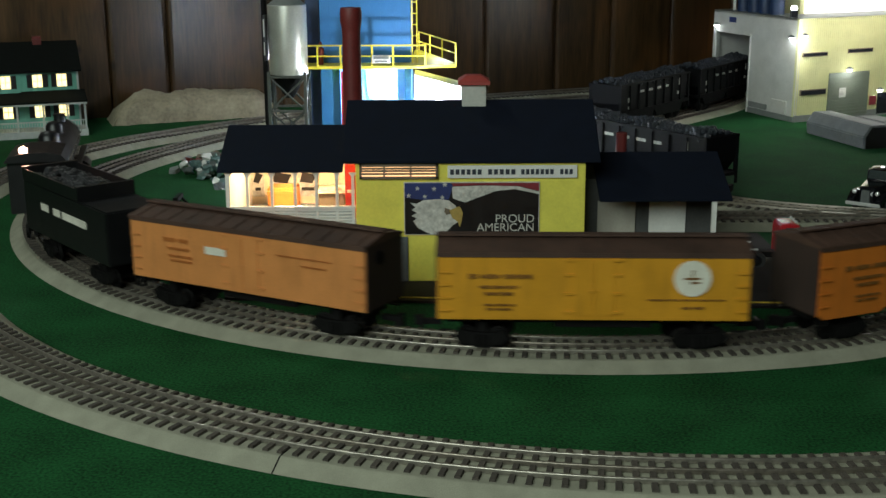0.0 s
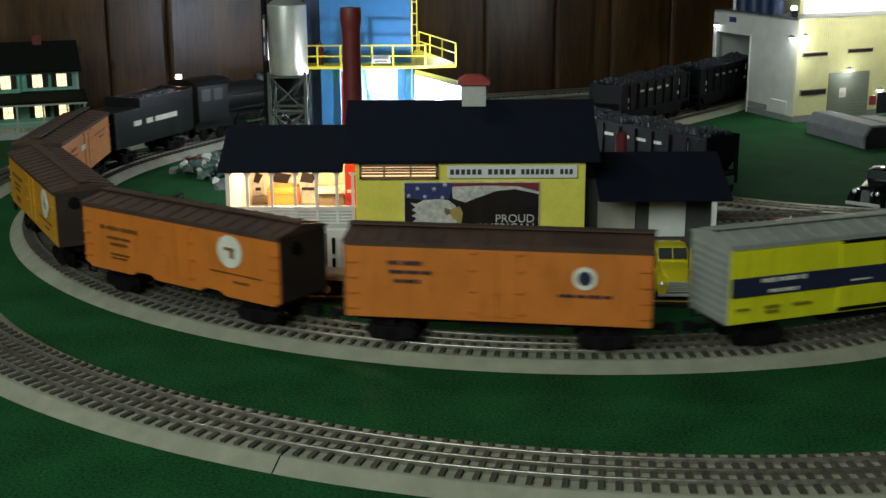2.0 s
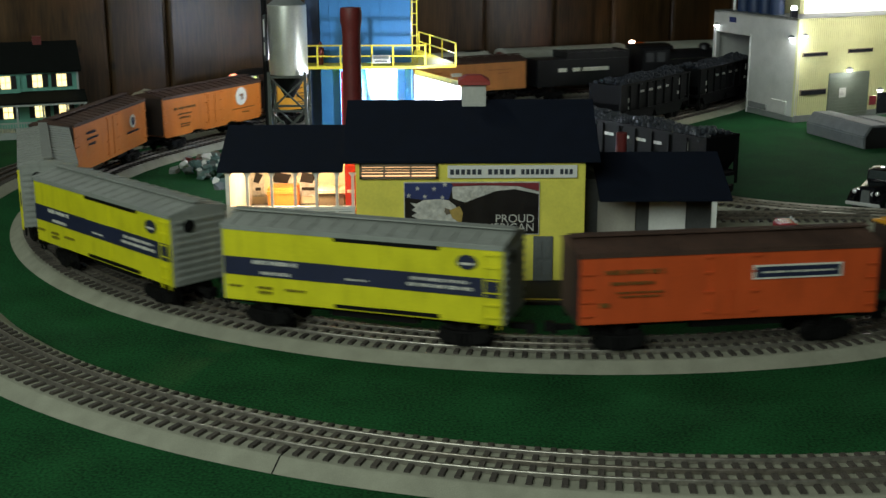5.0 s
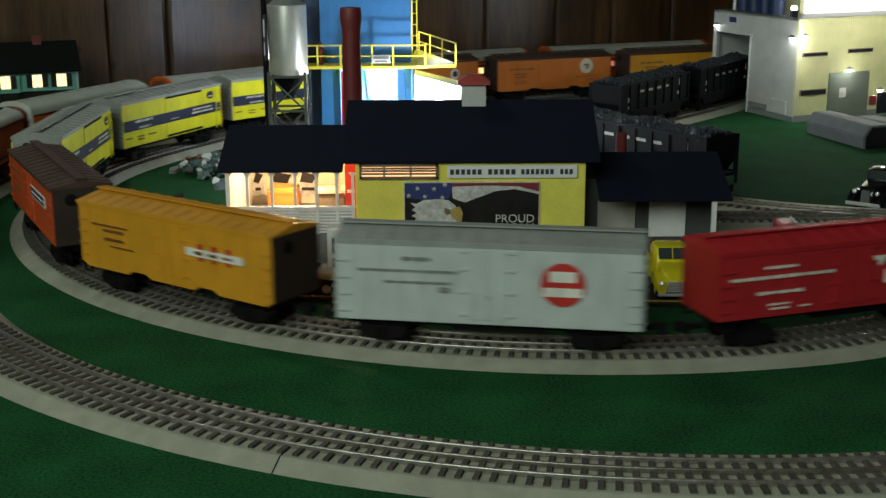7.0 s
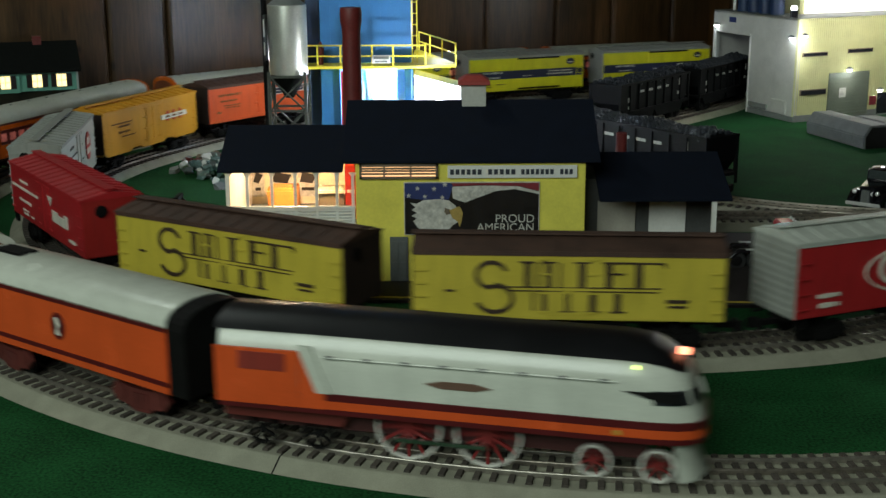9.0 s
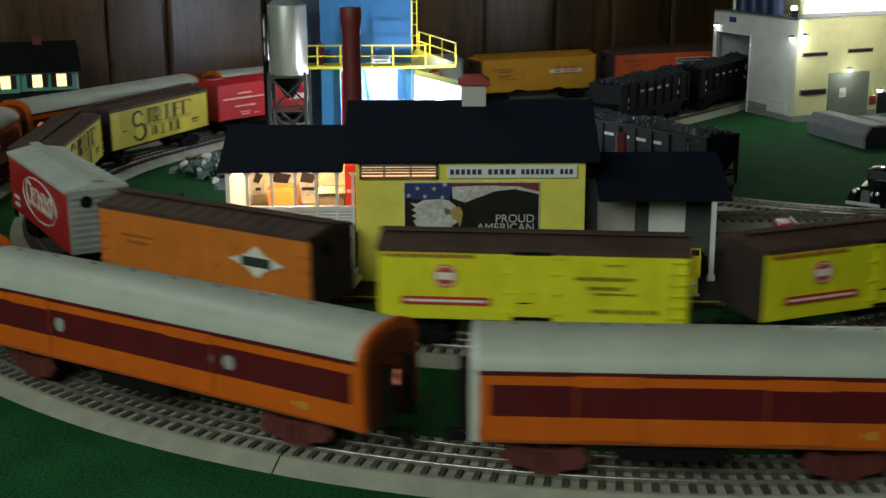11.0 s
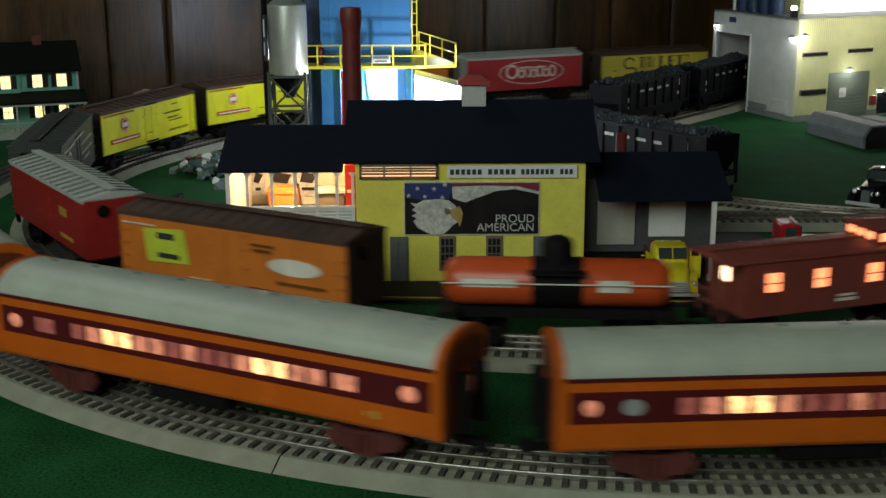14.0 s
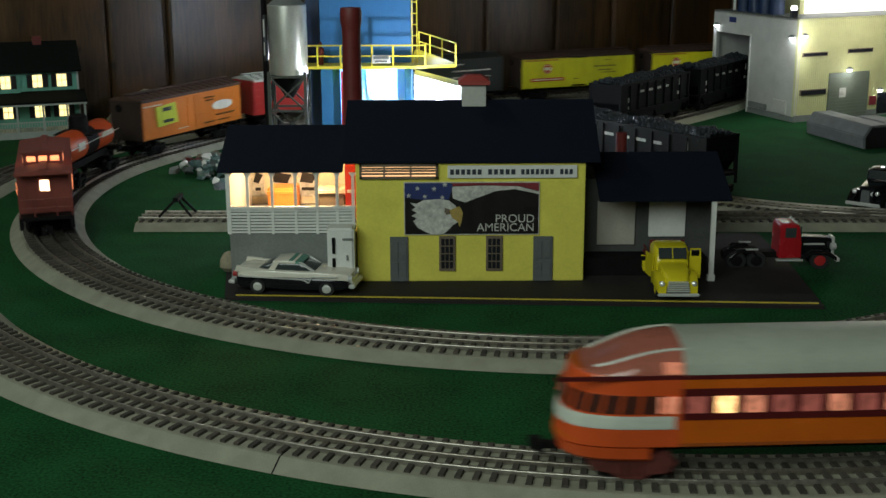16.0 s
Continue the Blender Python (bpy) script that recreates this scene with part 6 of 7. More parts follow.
def tank_car():
    ob = thing("tank_car", "orange tank car with black centre band and dome", "tank car", group="freight train cars")
    half = 0.095
    prof = [(0.002, -half), (0.012, -half + 0.001), (0.018, -half + 0.005), (0.0205, -half + 0.012), (0.0205, half - 0.012), (0.018, half - 0.005), (0.012, half - 0.001), (0.002, half)]
    tank = paint("tank_orange_red", (0.55, 0.075, 0.015), 0.35)
    part("tank", Geo().lathe(prof, at=(0, 0, 0.066), axis="x", n=28), tank, ob, smooth=True)
    part("centre_band", Geo().lathe([(0.02, -0.021), (0.0212, -0.021), (0.0212, 0.021), (0.02, 0.021)], at=(0, 0, 0.066), axis="x", n=28), DARK, ob, "black painted band", smooth=True)
    part("dome", Geo().lathe([(0.0135, 0.078), (0.0135, 0.098), (0.012, 0.1025), (0.007, 0.105), (0.001, 0.1055)], n=20), DARK, ob, "black dome", smooth=True)
    part("walkway", Geo().box(-0.024, 0.024, -0.028, 0.028, 0.0785, 0.08), DARK, ob)
    part("frame", Geo().box(-half - 0.004, half + 0.004, -0.009, 0.009, 0.036, 0.045).box(-half - 0.004, -half + 0.012, -0.026, 0.026, 0.04, 0.045).box(half - 0.012, half + 0.004, -0.026, 0.026, 0.04, 0.045), DARK, ob)
    for s in (-1, 1):
        part("handrail", Geo().cyl((-half, s * 0.0235, 0.07), (half, s * 0.0235, 0.07), 0.0006, n=6), CREAMINK, ob)
        part("label_panel", Geo().box(-0.06, -0.034, *sorted((s * 0.0195, s * 0.0209)), 0.063, 0.073), CREAMINK, ob, "white lettered panel")
        part("label_panel", Geo().box(0.034, 0.08, *sorted((s * 0.0195, s * 0.0207)), 0.066, 0.073), CREAMINK, ob)
    running_gear(ob, 0.13, half + 0.002)
    return ob


ENDGLOW = glow("end_window_glow", (1.0, 0.75, 0.45), 5)


HERALDGREY = paint("herald_grey", (0.2, 0.19, 0.17))


def caboose():
    ob = thing("caboose", "oxide-red wooden caboose with cupola and lit windows", "caboose", group="freight train cars")
    half, hw, zb, zt = 0.1, 0.0295, 0.042, 0.089
    part("body", Geo().box(-half, half, -hw, hw, zb, zt), OXIDE, ob, bevel=0.0006)
    part("roof", Geo().prism([(-hw - 0.002, zt), (hw + 0.002, zt), (hw + 0.0015, zt + 0.002), (0, zt + 0.006), (-hw - 0.0015, zt + 0.002)], "x", -half - 0.02, half + 0.02), OXIDE, ob, bevel=0.0004)
    part("running_board", Geo().box(-half - 0.02, half + 0.02, -0.004, 0.004, zt + 0.0062, zt + 0.0074), OXIDE, ob)
    cup = part("cupola", Geo().box(-0.068, -0.03, -0.022, 0.022, zt, zt + 0.016).prism([(-0.0245, zt + 0.016), (0.0245, zt + 0.016), (0.024, zt + 0.0175), (0, zt + 0.0205), (-0.024, zt + 0.0175)], "x", -0.071, -0.027), OXIDE, ob, bevel=0.0005)
    for s in (-1, 1):
        for x in (-0.058, -0.04):
            part("pane", Geo().box(x - 0.006, x + 0.006, *sorted((s * 0.0215, s * 0.0224)), zt + 0.006, zt + 0.013), REDGLOW, cup)
        for y in (-0.013, 0, 0.013):
            part("pane", Geo().box(*sorted((-0.049 + s * 0.0185, -0.049 + s * 0.0194)), y - 0.0048, y + 0.0048, zt + 0.007, zt + 0.013), REDGLOW, cup)
        for u in (0.13, 0.36, 0.62, 0.94):
            x = s * (half - u * 2 * half)
            small = 0.6 if u > 0.8 else 1.0
            fr = part("window", Geo().box(x - 0.0078 * small, x + 0.0078 * small, *sorted((s * hw, s * (hw + 0.0007))), 0.0615, 0.0815 - (1 - small) * 0.008), OXIDE, ob)
            part("pane", Geo().box(x - 0.0062 * small, x + 0.0062 * small, *sorted((s * hw, s * (hw + 0.0012))), 0.0635, 0.0795 - (1 - small) * 0.008), REDGLOW, fr, "orange lit pane")
            part("muntin", Geo().box(x - 0.0004, x + 0.0004, *sorted((s * hw, s * (hw + 0.0017))), 0.0635, 0.0795 - (1 - small) * 0.008).box(x - 0.0062 * small, x + 0.0062 * small, *sorted((s * hw, s * (hw + 0.0017))), 0.0705, 0.0713), OXIDE, fr)
        part("emblem", Geo().cyl((s * (half - 0.805 * 2 * half), s * (hw - 0.001), 0.07), (s * (half - 0.805 * 2 * half), s * (hw + 0.0008), 0.07), 0.0072, n=18), HERALDGREY, ob)
        part("lettering", Geo().box(*sorted((s * 0.012, s * -0.008)), *sorted((s * hw, s * (hw + 0.0006))), 0.049, 0.0515).box(*sorted((s * 0.01, s * -0.006)), *sorted((s * hw, s * (hw + 0.0006))), 0.0532, 0.0552), CREAMINK, ob)
        x0, x1 = sorted((s * half, s * (half + 0.02)))
        part("platform", Geo().box(x0, x1, -hw, hw, zb - 0.004, zb).box(x0, x1, -hw, -hw + 0.004, zb - 0.014, zb - 0.004).box(x0, x1, hw - 0.004, hw, zb - 0.014, zb - 0.004), DARK, ob)
        rail = Geo()
        xe = s * (half + 0.019)
        for y in (-0.028, -0.012, 0.012, 0.028):
            rail.cyl((xe, y, zb), (xe, y, zb + (0.048 if abs(y) > 0.02 else 0.02)), 0.0008, n=6)
        for z in (0.01, 0.02):
            rail.cyl((xe, -0.028, zb + z), (xe, 0.028, zb + z), 0.0008, n=6)
        part("end_railing", rail, OXIDE, ob)
        part("end_door", Geo().box(*sorted((s * half, s * (half + 0.0008))), -0.0075, 0.0075, zb + 0.002, zt - 0.006), OXIDE, ob)
        part("end_pane", Geo().box(*sorted((s * half, s * (half + 0.0014))), -0.005, 0.005, zb + 0.026, zt - 0.009), ENDGLOW, ob, "lit door pane")
    running_gear(ob, 0.13, half + 0.02)
    return ob


BLACKLOCO = paint("engine_black", (0.006, 0.006, 0.007), 0.4, var=0.4)
GRAPHITE = paint("smokebox_graphite", (0.06, 0.06, 0.062), 0.4)
ROD = mat("rod_steel", (0.6, 0.6, 0.58), 0.25, 1.0, var=0.2)


def spoked_wheel(r, rim, spoke, width=0.004, tire=0.0022, n=12):
    """Rim and spokes as two meshes, turning about y."""
    a, k = Geo(), 32
    rings = []
    for i in range(k + 1):
        q = 2 * math.pi * i / k
        rings.append([(p * math.cos(q), y, p * math.sin(q)) for p, y in ((r, -width / 2), (r, width / 2), (r - tire, width / 2), (r - tire, -width / 2))])
    a.loft(rings)
    b = Geo().cyl((0, -width / 2, 0), (0, width / 2, 0), r * 0.24, n=14)
    for i in range(n):
        c = 2 * math.pi * i / n
        d, q = Vector((math.cos(c), 0, math.sin(c))), Vector((-math.sin(c), 0, math.cos(c))) * r * 0.045
        p0, p1 = d * r * 0.2, d * (r - tire * 0.8)
        y = Vector((0, width * 0.3, 0))
        b.loft([[p0 - q - y, p0 + q - y, p0 + q + y, p0 - q + y], [p1 - q - y, p1 + q - y, p1 + q + y, p1 - q + y]])
    return a.mesh("rim", rim), b.mesh("spokes", spoke)


def steam_engine():
    ob = thing("steam_locomotive", "black steam locomotive with silver side rods", "locomotive", group="freight train cars")
    part("boiler", Geo().lathe([(0.018, -0.10), (0.026, -0.098), (0.026, 0.02), (0.0235, 0.06), (0.0235, 0.185), (0.0215, 0.19), (0.012, 0.193), (0.002, 0.194)], at=(0, 0, 0.075), axis="x", n=28), BLACKLOCO, ob, smooth=True)
    part("smokebox_front", Geo().lathe([(0.0225, 0.183), (0.0242, 0.184), (0.0242, 0.189), (0.015, 0.193)], at=(0, 0, 0.075), axis="x", n=28), GRAPHITE, ob, smooth=True)
    cab = part("cab", Geo().box(-0.165, -0.1, -0.031, 0.031, 0.045, 0.105), BLACKLOCO, ob, bevel=0.0008)
    part("cab_roof", Geo().prism([(-0.034, 0.104), (0.034, 0.104), (0.028, 0.111), (0.012, 0.1145), (-0.012, 0.1145), (-0.028, 0.111)], "x", -0.172, -0.094), BLACKLOCO, ob)
    for s in (-1, 1):
        for x in (-0.148, -0.122):
            part("cab_window", Geo().box(x - 0.009, x + 0.009, *sorted((s * 0.0305, s * 0.0316)), 0.079, 0.098), GRAPHITE, cab)
        part("running_board", Geo().box(-0.1, 0.19, *sorted((s * 0.024, s * 0.032)), 0.058, 0.0605), BLACKLOCO, ob)
        part("cylinder", Geo().cyl((0.125, s * 0.027, 0.04), (0.165, s * 0.027, 0.04), 0.0105, n=18), BLACKLOCO, ob)
        part("side_rod", Geo().box(-0.06, 0.085, *sorted((s * 0.0255, s * 0.0275)), 0.033, 0.0365).box(0.04, 0.13, *sorted((s * 0.028, s * 0.03)), 0.037, 0.0405), ROD, ob, "silver side rods")
        part("handrail", Geo().cyl((-0.095, s * 0.0272, 0.083), (0.18, s * 0.0262, 0.083), 0.0006, n=6), ROD, ob)
    rim, spokes = spoked_wheel(0.0185, BLACKLOCO, BLACKLOCO)
    for x in (-0.06, -0.012, 0.036, 0.084):
        for s in (-1, 1):
            w = part("driving_wheel", rim, None, ob, m=pose(x, s * 0.0195, 0.0314))
            part("spokes", spokes, None, w)
    for x in (0.115, 0.16, -0.11, -0.145):
        part("wheelset", WHEELSET, None, ob, m=pose(x, 0, 0.0215))
    part("engine_frame", Geo().box(-0.16, 0.185, -0.013, 0.013, 0.03, 0.055), BLACKLOCO, ob)
    part("pilot", Geo().prism([(0.185, 0.045), (0.2, 0.045), (0.214, 0.02), (0.185, 0.02)], "y", -0.025, 0.025), BLACKLOCO, ob)
    part("chimney", Geo().lathe([(0.0085, 0.097), (0.0075, 0.1), (0.0085, 0.109), (0.0065, 0.1095)], at=(0.165, 0, 0), n=18), BLACKLOCO, ob, smooth=True)
    for x, r in ((0.08, 0.011), (0.0, 0.0125)):
        part("dome", Geo().lathe([(r * 1.15, 0.096), (r, 0.1), (r, 0.106), (r * 0.7, 0.1105), (0.001, 0.112)], at=(x, 0, 0), n=18), BLACKLOCO, ob, smooth=True)
    part("headlamp", Geo().cyl((0.188, 0, 0.078), (0.2, 0, 0.078), 0.006, n=16), GRAPHITE, ob)
    part("cab_lamp", Geo().lathe([(0.001, 0.1148), (0.0042, 0.1155), (0.0045, 0.119), (0.001, 0.1215)], at=(-0.168, 0.012, 0), n=10), glow("cab_lamp_glow", (1.0, 0.5, 0.35), 60), ob, "orange glowing cab lamp")
    part("coupler", COUPLER, None, ob, m=pose(-0.165, 0, 0.004, 0, 0, 180))
    return ob


def tender():
    ob = thing("coal_tender", "black coal tender with white lettering bars", "tender", group="freight train cars")
    half, hw = 0.105, 0.0305
    part("body", Geo().box(-half, half, -hw, hw, 0.04, 0.094), BLACKLOCO, ob, bevel=0.0015)
    g = Geo()
    rng = random.Random(3)
    for k in range(150):
        x, y = rng.uniform(-0.03, 0.095), rng.uniform(-0.024, 0.024)
        z = 0.094 + 0.012 * (1 - (abs(y) / 0.026) ** 2) * rng.uniform(0.5, 1)
        r = rng.uniform(0.003, 0.0055)
        g.lathe([(r * 0.4, z - r), (r, z - r * 0.2), (r * 0.7, z + r * 0.6), (r * 0.2, z + r * 0.8)], at=(x, y, 0), n=5)
    tagged(part("coal_load", g, COAL, ob), "heaped black coal")
    part("bunker_wall", Geo().box(0.1, 0.105, -hw, hw, 0.094, 0.108).box(-0.04, -0.035, -hw, hw, 0.094, 0.108).box(-0.035, 0.1, -hw, -hw + 0.002, 0.094, 0.106).box(-0.035, 0.1, hw - 0.002, hw, 0.094, 0.106), BLACKLOCO, ob)
    part("lettering", on_sides(half, hw, 0.04, 0.094, [("bar", 0.27, 0.6, 0.09, 0.14), ("bar", 0.42, 0.6, 0.08, 0.14), ("bar", 0.63, 0.6, 0.28, 0.14)], 0.0006), CREAMINK, ob)
    running_gear(ob, 0.13, half)
    return ob


train_f = [(freight_car(s), 0.302 * (k + 1), 0.176) for k, s in enumerate(CARS)]
train_f += [(tank_car(), 6.33, 0.13), (caboose(), 6.571, 0.13), (tender(), 0.302 - 0.26, 0.13), (steam_engine(), 0.302 - 0.565, 0.2)]


# ---- the streamlined passenger train ----
EXORANGE = paint("express_orange", (0.57, 0.108, 0.009), 0.25, dirt=0.15)
MAROON = paint("express_maroon", (0.09, 0.008, 0.01), 0.35)
EXRED = paint("express_red_orange", (0.64, 0.088, 0.02), 0.25, dirt=0.15)
EXROOF = paint("express_roof", (0.4, 0.42, 0.35), 0.45, dirt=0.2)
EXGREY = paint("express_grey", (0.6, 0.62, 0.54), 0.24, dirt=0.15)


def lit_window(name, rgb, power, low):
    """A lit pane whose light is broken by the furnishings behind it."""
    m = glow(name, rgb, power)
    n, l = m.node_tree.nodes, m.node_tree.links
    co, tex, mr = n.new("ShaderNodeTexCoord"), n.new("ShaderNodeTexNoise"), n.new("ShaderNodeMapRange")
    tex.inputs["Scale"].default_value, tex.inputs["Detail"].default_value = 170, 2
    l.new(co.outputs["Object"], tex.inputs["Vector"])
    l.new(tex.outputs["Fac"], mr.inputs["Value"])
    mr.inputs["From Min"].default_value, mr.inputs["From Max"].default_value = 0.38, 0.6
    mr.inputs["To Min"].default_value, mr.inputs["To Max"].default_value = power * low, power
    l.new(mr.outputs["Result"], n["Principled BSDF"].inputs["Emission Strength"])
    return m


WIN = [lit_window("lounge_window_dim", (0.55, 0.14, 0.11), 0.32, 0.3), lit_window("lounge_window_warm", (1.0, 0.34, 0.2), 0.6, 0.35), lit_window("lounge_window_bright", (1.0, 0.55, 0.22), 2.6, 0.45)]
CL, CW = 0.19, 0.0325
# Rust brown darkened to carry the shade of the recessed coach ends.
ENDSHADE = paint("coach_end_shaded_rust", (0.15, 0.03, 0.01), 0.5, var=0.35)


def roof_profile(w=CW, z0=0.091, z1=0.1095, n=12):
    top = [(w * math.cos(math.pi * i / n) * 1.02, z0 + (z1 - z0) * math.sin(math.pi * i / n) ** 0.8) for i in range(n + 1)]
    return top + [(-w, z0 - 0.002), (w, z0 - 0.002)][:0]


def sit_down(ob, drop=0.0028):
    """Seats the shell low over its bogies."""
    for child in ob.children:
        child.location.z -= drop


def panes(ob, wins, half, z0=0.066, z1=0.077, name="window"):
    for s in (-1, 1):
        for u, w, level, shape in wins:
            x = s * (half - u * 2 * half)
            y0, y1 = sorted((s * (CW - 0.001), s * (CW + 0.0013)))
            if shape == "round":
                g = Geo().prism([(x + w * 0.5 * math.cos(a * 0.3927), (z0 + z1) / 2 + (z1 - z0) * 0.5 * math.sin(a * 0.3927)) for a in range(16)], "y", y0, y1)
            else:
                g = Geo().box(x - w / 2, x + w / 2, y0, y1, z0, z1)
            part(name, g, level if not isinstance(level, int) else WIN[level], ob)


def coach(spec):
    ob = thing(spec.get("name", "passenger_coach"), spec["label"], "passenger car", group="passenger train cars")
    zb, zt, CL = 0.0425, 0.0915, spec.get("half", 0.19)
    part("body", Geo().prism([(-CW + 0.002, zb - 0.001), (CW - 0.002, zb - 0.001), (CW, zb + 0.002), (CW, zt), (-CW, zt), (-CW, zb + 0.002)], "x", -CL, CL), EXORANGE, ob, bevel=0.0004)
    part("roof", Geo().prism(roof_profile(), "x", -CL + 0.003, CL - 0.003), EXROOF, ob, smooth=True)
    for k in range(9):
        x = -CL + 0.025 + k * (2 * CL - 0.05) / 8
        part("roof_vent", Geo().box(x - 0.0016, x + 0.0016, 0.004, 0.0065, 0.1082, 0.1104), GREY, ob)
    part("letter_board", on_sides(CL, CW, 0, 1, [("bar", 0.5, 0.0895, 0.985, 0.0028)], 0.0006), MAROON, ob)
    part("window_band", on_sides(CL, CW, 0, 1, [("bar", spec.get("bc", 0.5), 0.0715, spec.get("bw", 0.97), 0.0205)], 0.0008), MAROON, ob)
    for s in (-1, 1):
        x0, x1 = sorted((s * (CL - 0.003), s * (CL + 0.0025)))
        e = part("end_wall", Geo().prism([(p * 1.02, z + 0.0008) for p, z in roof_profile()] + [(-CW * 1.02, zb), (CW * 1.02, zb)], "x", x0, x1), spec.get("ends", EXORANGE), ob, bevel=0.0008)
        x2, x3 = sorted((s * (CL + 0.0022), s * (CL + 0.0048)))
        # Sheet set slightly proud; its dark colour stands for the shaded recess.
        part("end_panel", Geo().prism([(p * 0.84, 0.0895 + (z - 0.091) * 0.75) for p, z in roof_profile()] + [(-CW * 0.84, zb + 0.001), (CW * 0.84, zb + 0.001)], "x", *sorted((s * (CL + 0.002), s * (CL + 0.0032)))), ENDSHADE, e, "rust-brown sheet darkened for the shaded end recess")
        part("vestibule_door", Geo().box(x2, x3, -0.011, 0.011, zb + 0.002, 0.083), ENDSHADE, e, bevel=0.0005)
        part("door_pane", Geo().box(*sorted((s * (CL + 0.0045), s * (CL + 0.0053))), -0.004, 0.004, 0.066, 0.076), WIN[1], e)
        part("diaphragm", Geo().box(*sorted((s * (CL + 0.004), s * (CL + 0.012))), -0.013, -0.0105, zb, 0.084).box(*sorted((s * (CL + 0.004), s * (CL + 0.012))), 0.0105, 0.013, zb, 0.084), DARK, e)
    part("underframe", Geo().box(-CL + 0.01, CL - 0.01, -0.02, 0.02, 0.036, 0.0425).box(-0.05, 0.02, -0.028, 0.028, 0.03, 0.04), DARK, ob, bevel=0.001)
    panes(ob, spec.get("wins", ()), CL)
    if spec.get("doors"):
        for s in (-1, 1):
            for u in spec["doors"]:
                x = s * (CL - u * 2 * CL)
                part("baggage_door", Geo().box(x - 0.021, x + 0.021, *sorted((s * CW, s * (CW + 0.0014))), 0.0455, 0.0885), EXORANGE, ob, bevel=0.0005)
                part("door_band", Geo().box(x - 0.0205, x + 0.0205, *sorted((s * CW, s * (CW + 0.0018))), 0.0615, 0.0815), MAROON, ob)
    part("crest", on_sides(CL, CW, 0, 1, [("bar", 0.88, 0.0525, 0.012, 0.005), ("bar", 0.86, 0.0525, 0.006, 0.003)], 0.0006), GOLD, ob)
    sit_down(ob)
    running_gear(ob, 0.66 * 2 * CL, CL, BOGIE_RED, 0.82, -1)
    return ob


def row(u0, u1, n, pattern, w=0.0112):
    return [(u0 + (u1 - u0) * k / max(1, n - 1), w, pattern[k % len(pattern)], "box") for k in range(n)]


GREYPANE = paint("frosted_pane", (0.35, 0.34, 0.33), 0.2)
COACHES = [
    dict(name="express_car", half=0.14, ends=EXGREY, bw=0.93, label="orange express car with grey ends and maroon band", wins=(), doors=(0.3, 0.72)),
    dict(name="baggage_car", label="orange baggage car with grey roof and two sliding doors", doors=(0.2, 0.62), bw=0.96,
         wins=[(0.235, 0.009, GREYPANE, "round"), (0.285, 0.009, GREYPANE, "round"), (0.665, 0.009, GREYPANE, "round"), (0.715, 0.009, GREYPANE, "round")]),
    dict(label="orange diner coach with maroon window band, partly lit", wins=row(0.03, 0.13, 3, (0,)) + row(0.18, 0.25, 2, (0, 1)) + row(0.295, 0.48, 5, (2, 2, 1, 0, 1)) + [(0.69, 0.022, 2, "box"), (0.78, 0.016, 1, "box"), (0.87, 0.016, 0, "box")]),
    dict(label="orange passenger coach with grey roof and lit windows", wins=[(0.05, 0.01, 1, "round"), (0.12, 0.014, GREYPANE, "round")] + row(0.21, 0.7, 13, (0, 1, 2, 2, 1, 0, 0, 1, 0, 1, 0, 1, 2))),
    dict(label="orange passenger coach with grey roof and glowing windows", wins=[(0.05, 0.012, 1, "round"), (0.13, 0.018, 0, "box"), (0.945, 0.012, 1, "round"), (0.82, 0.016, 1, "box")] + row(0.215, 0.76, 15, (0, 1, 2, 2, 1, 1, 0, 1, 0, 0, 1, 2, 2, 1, 1))),
]


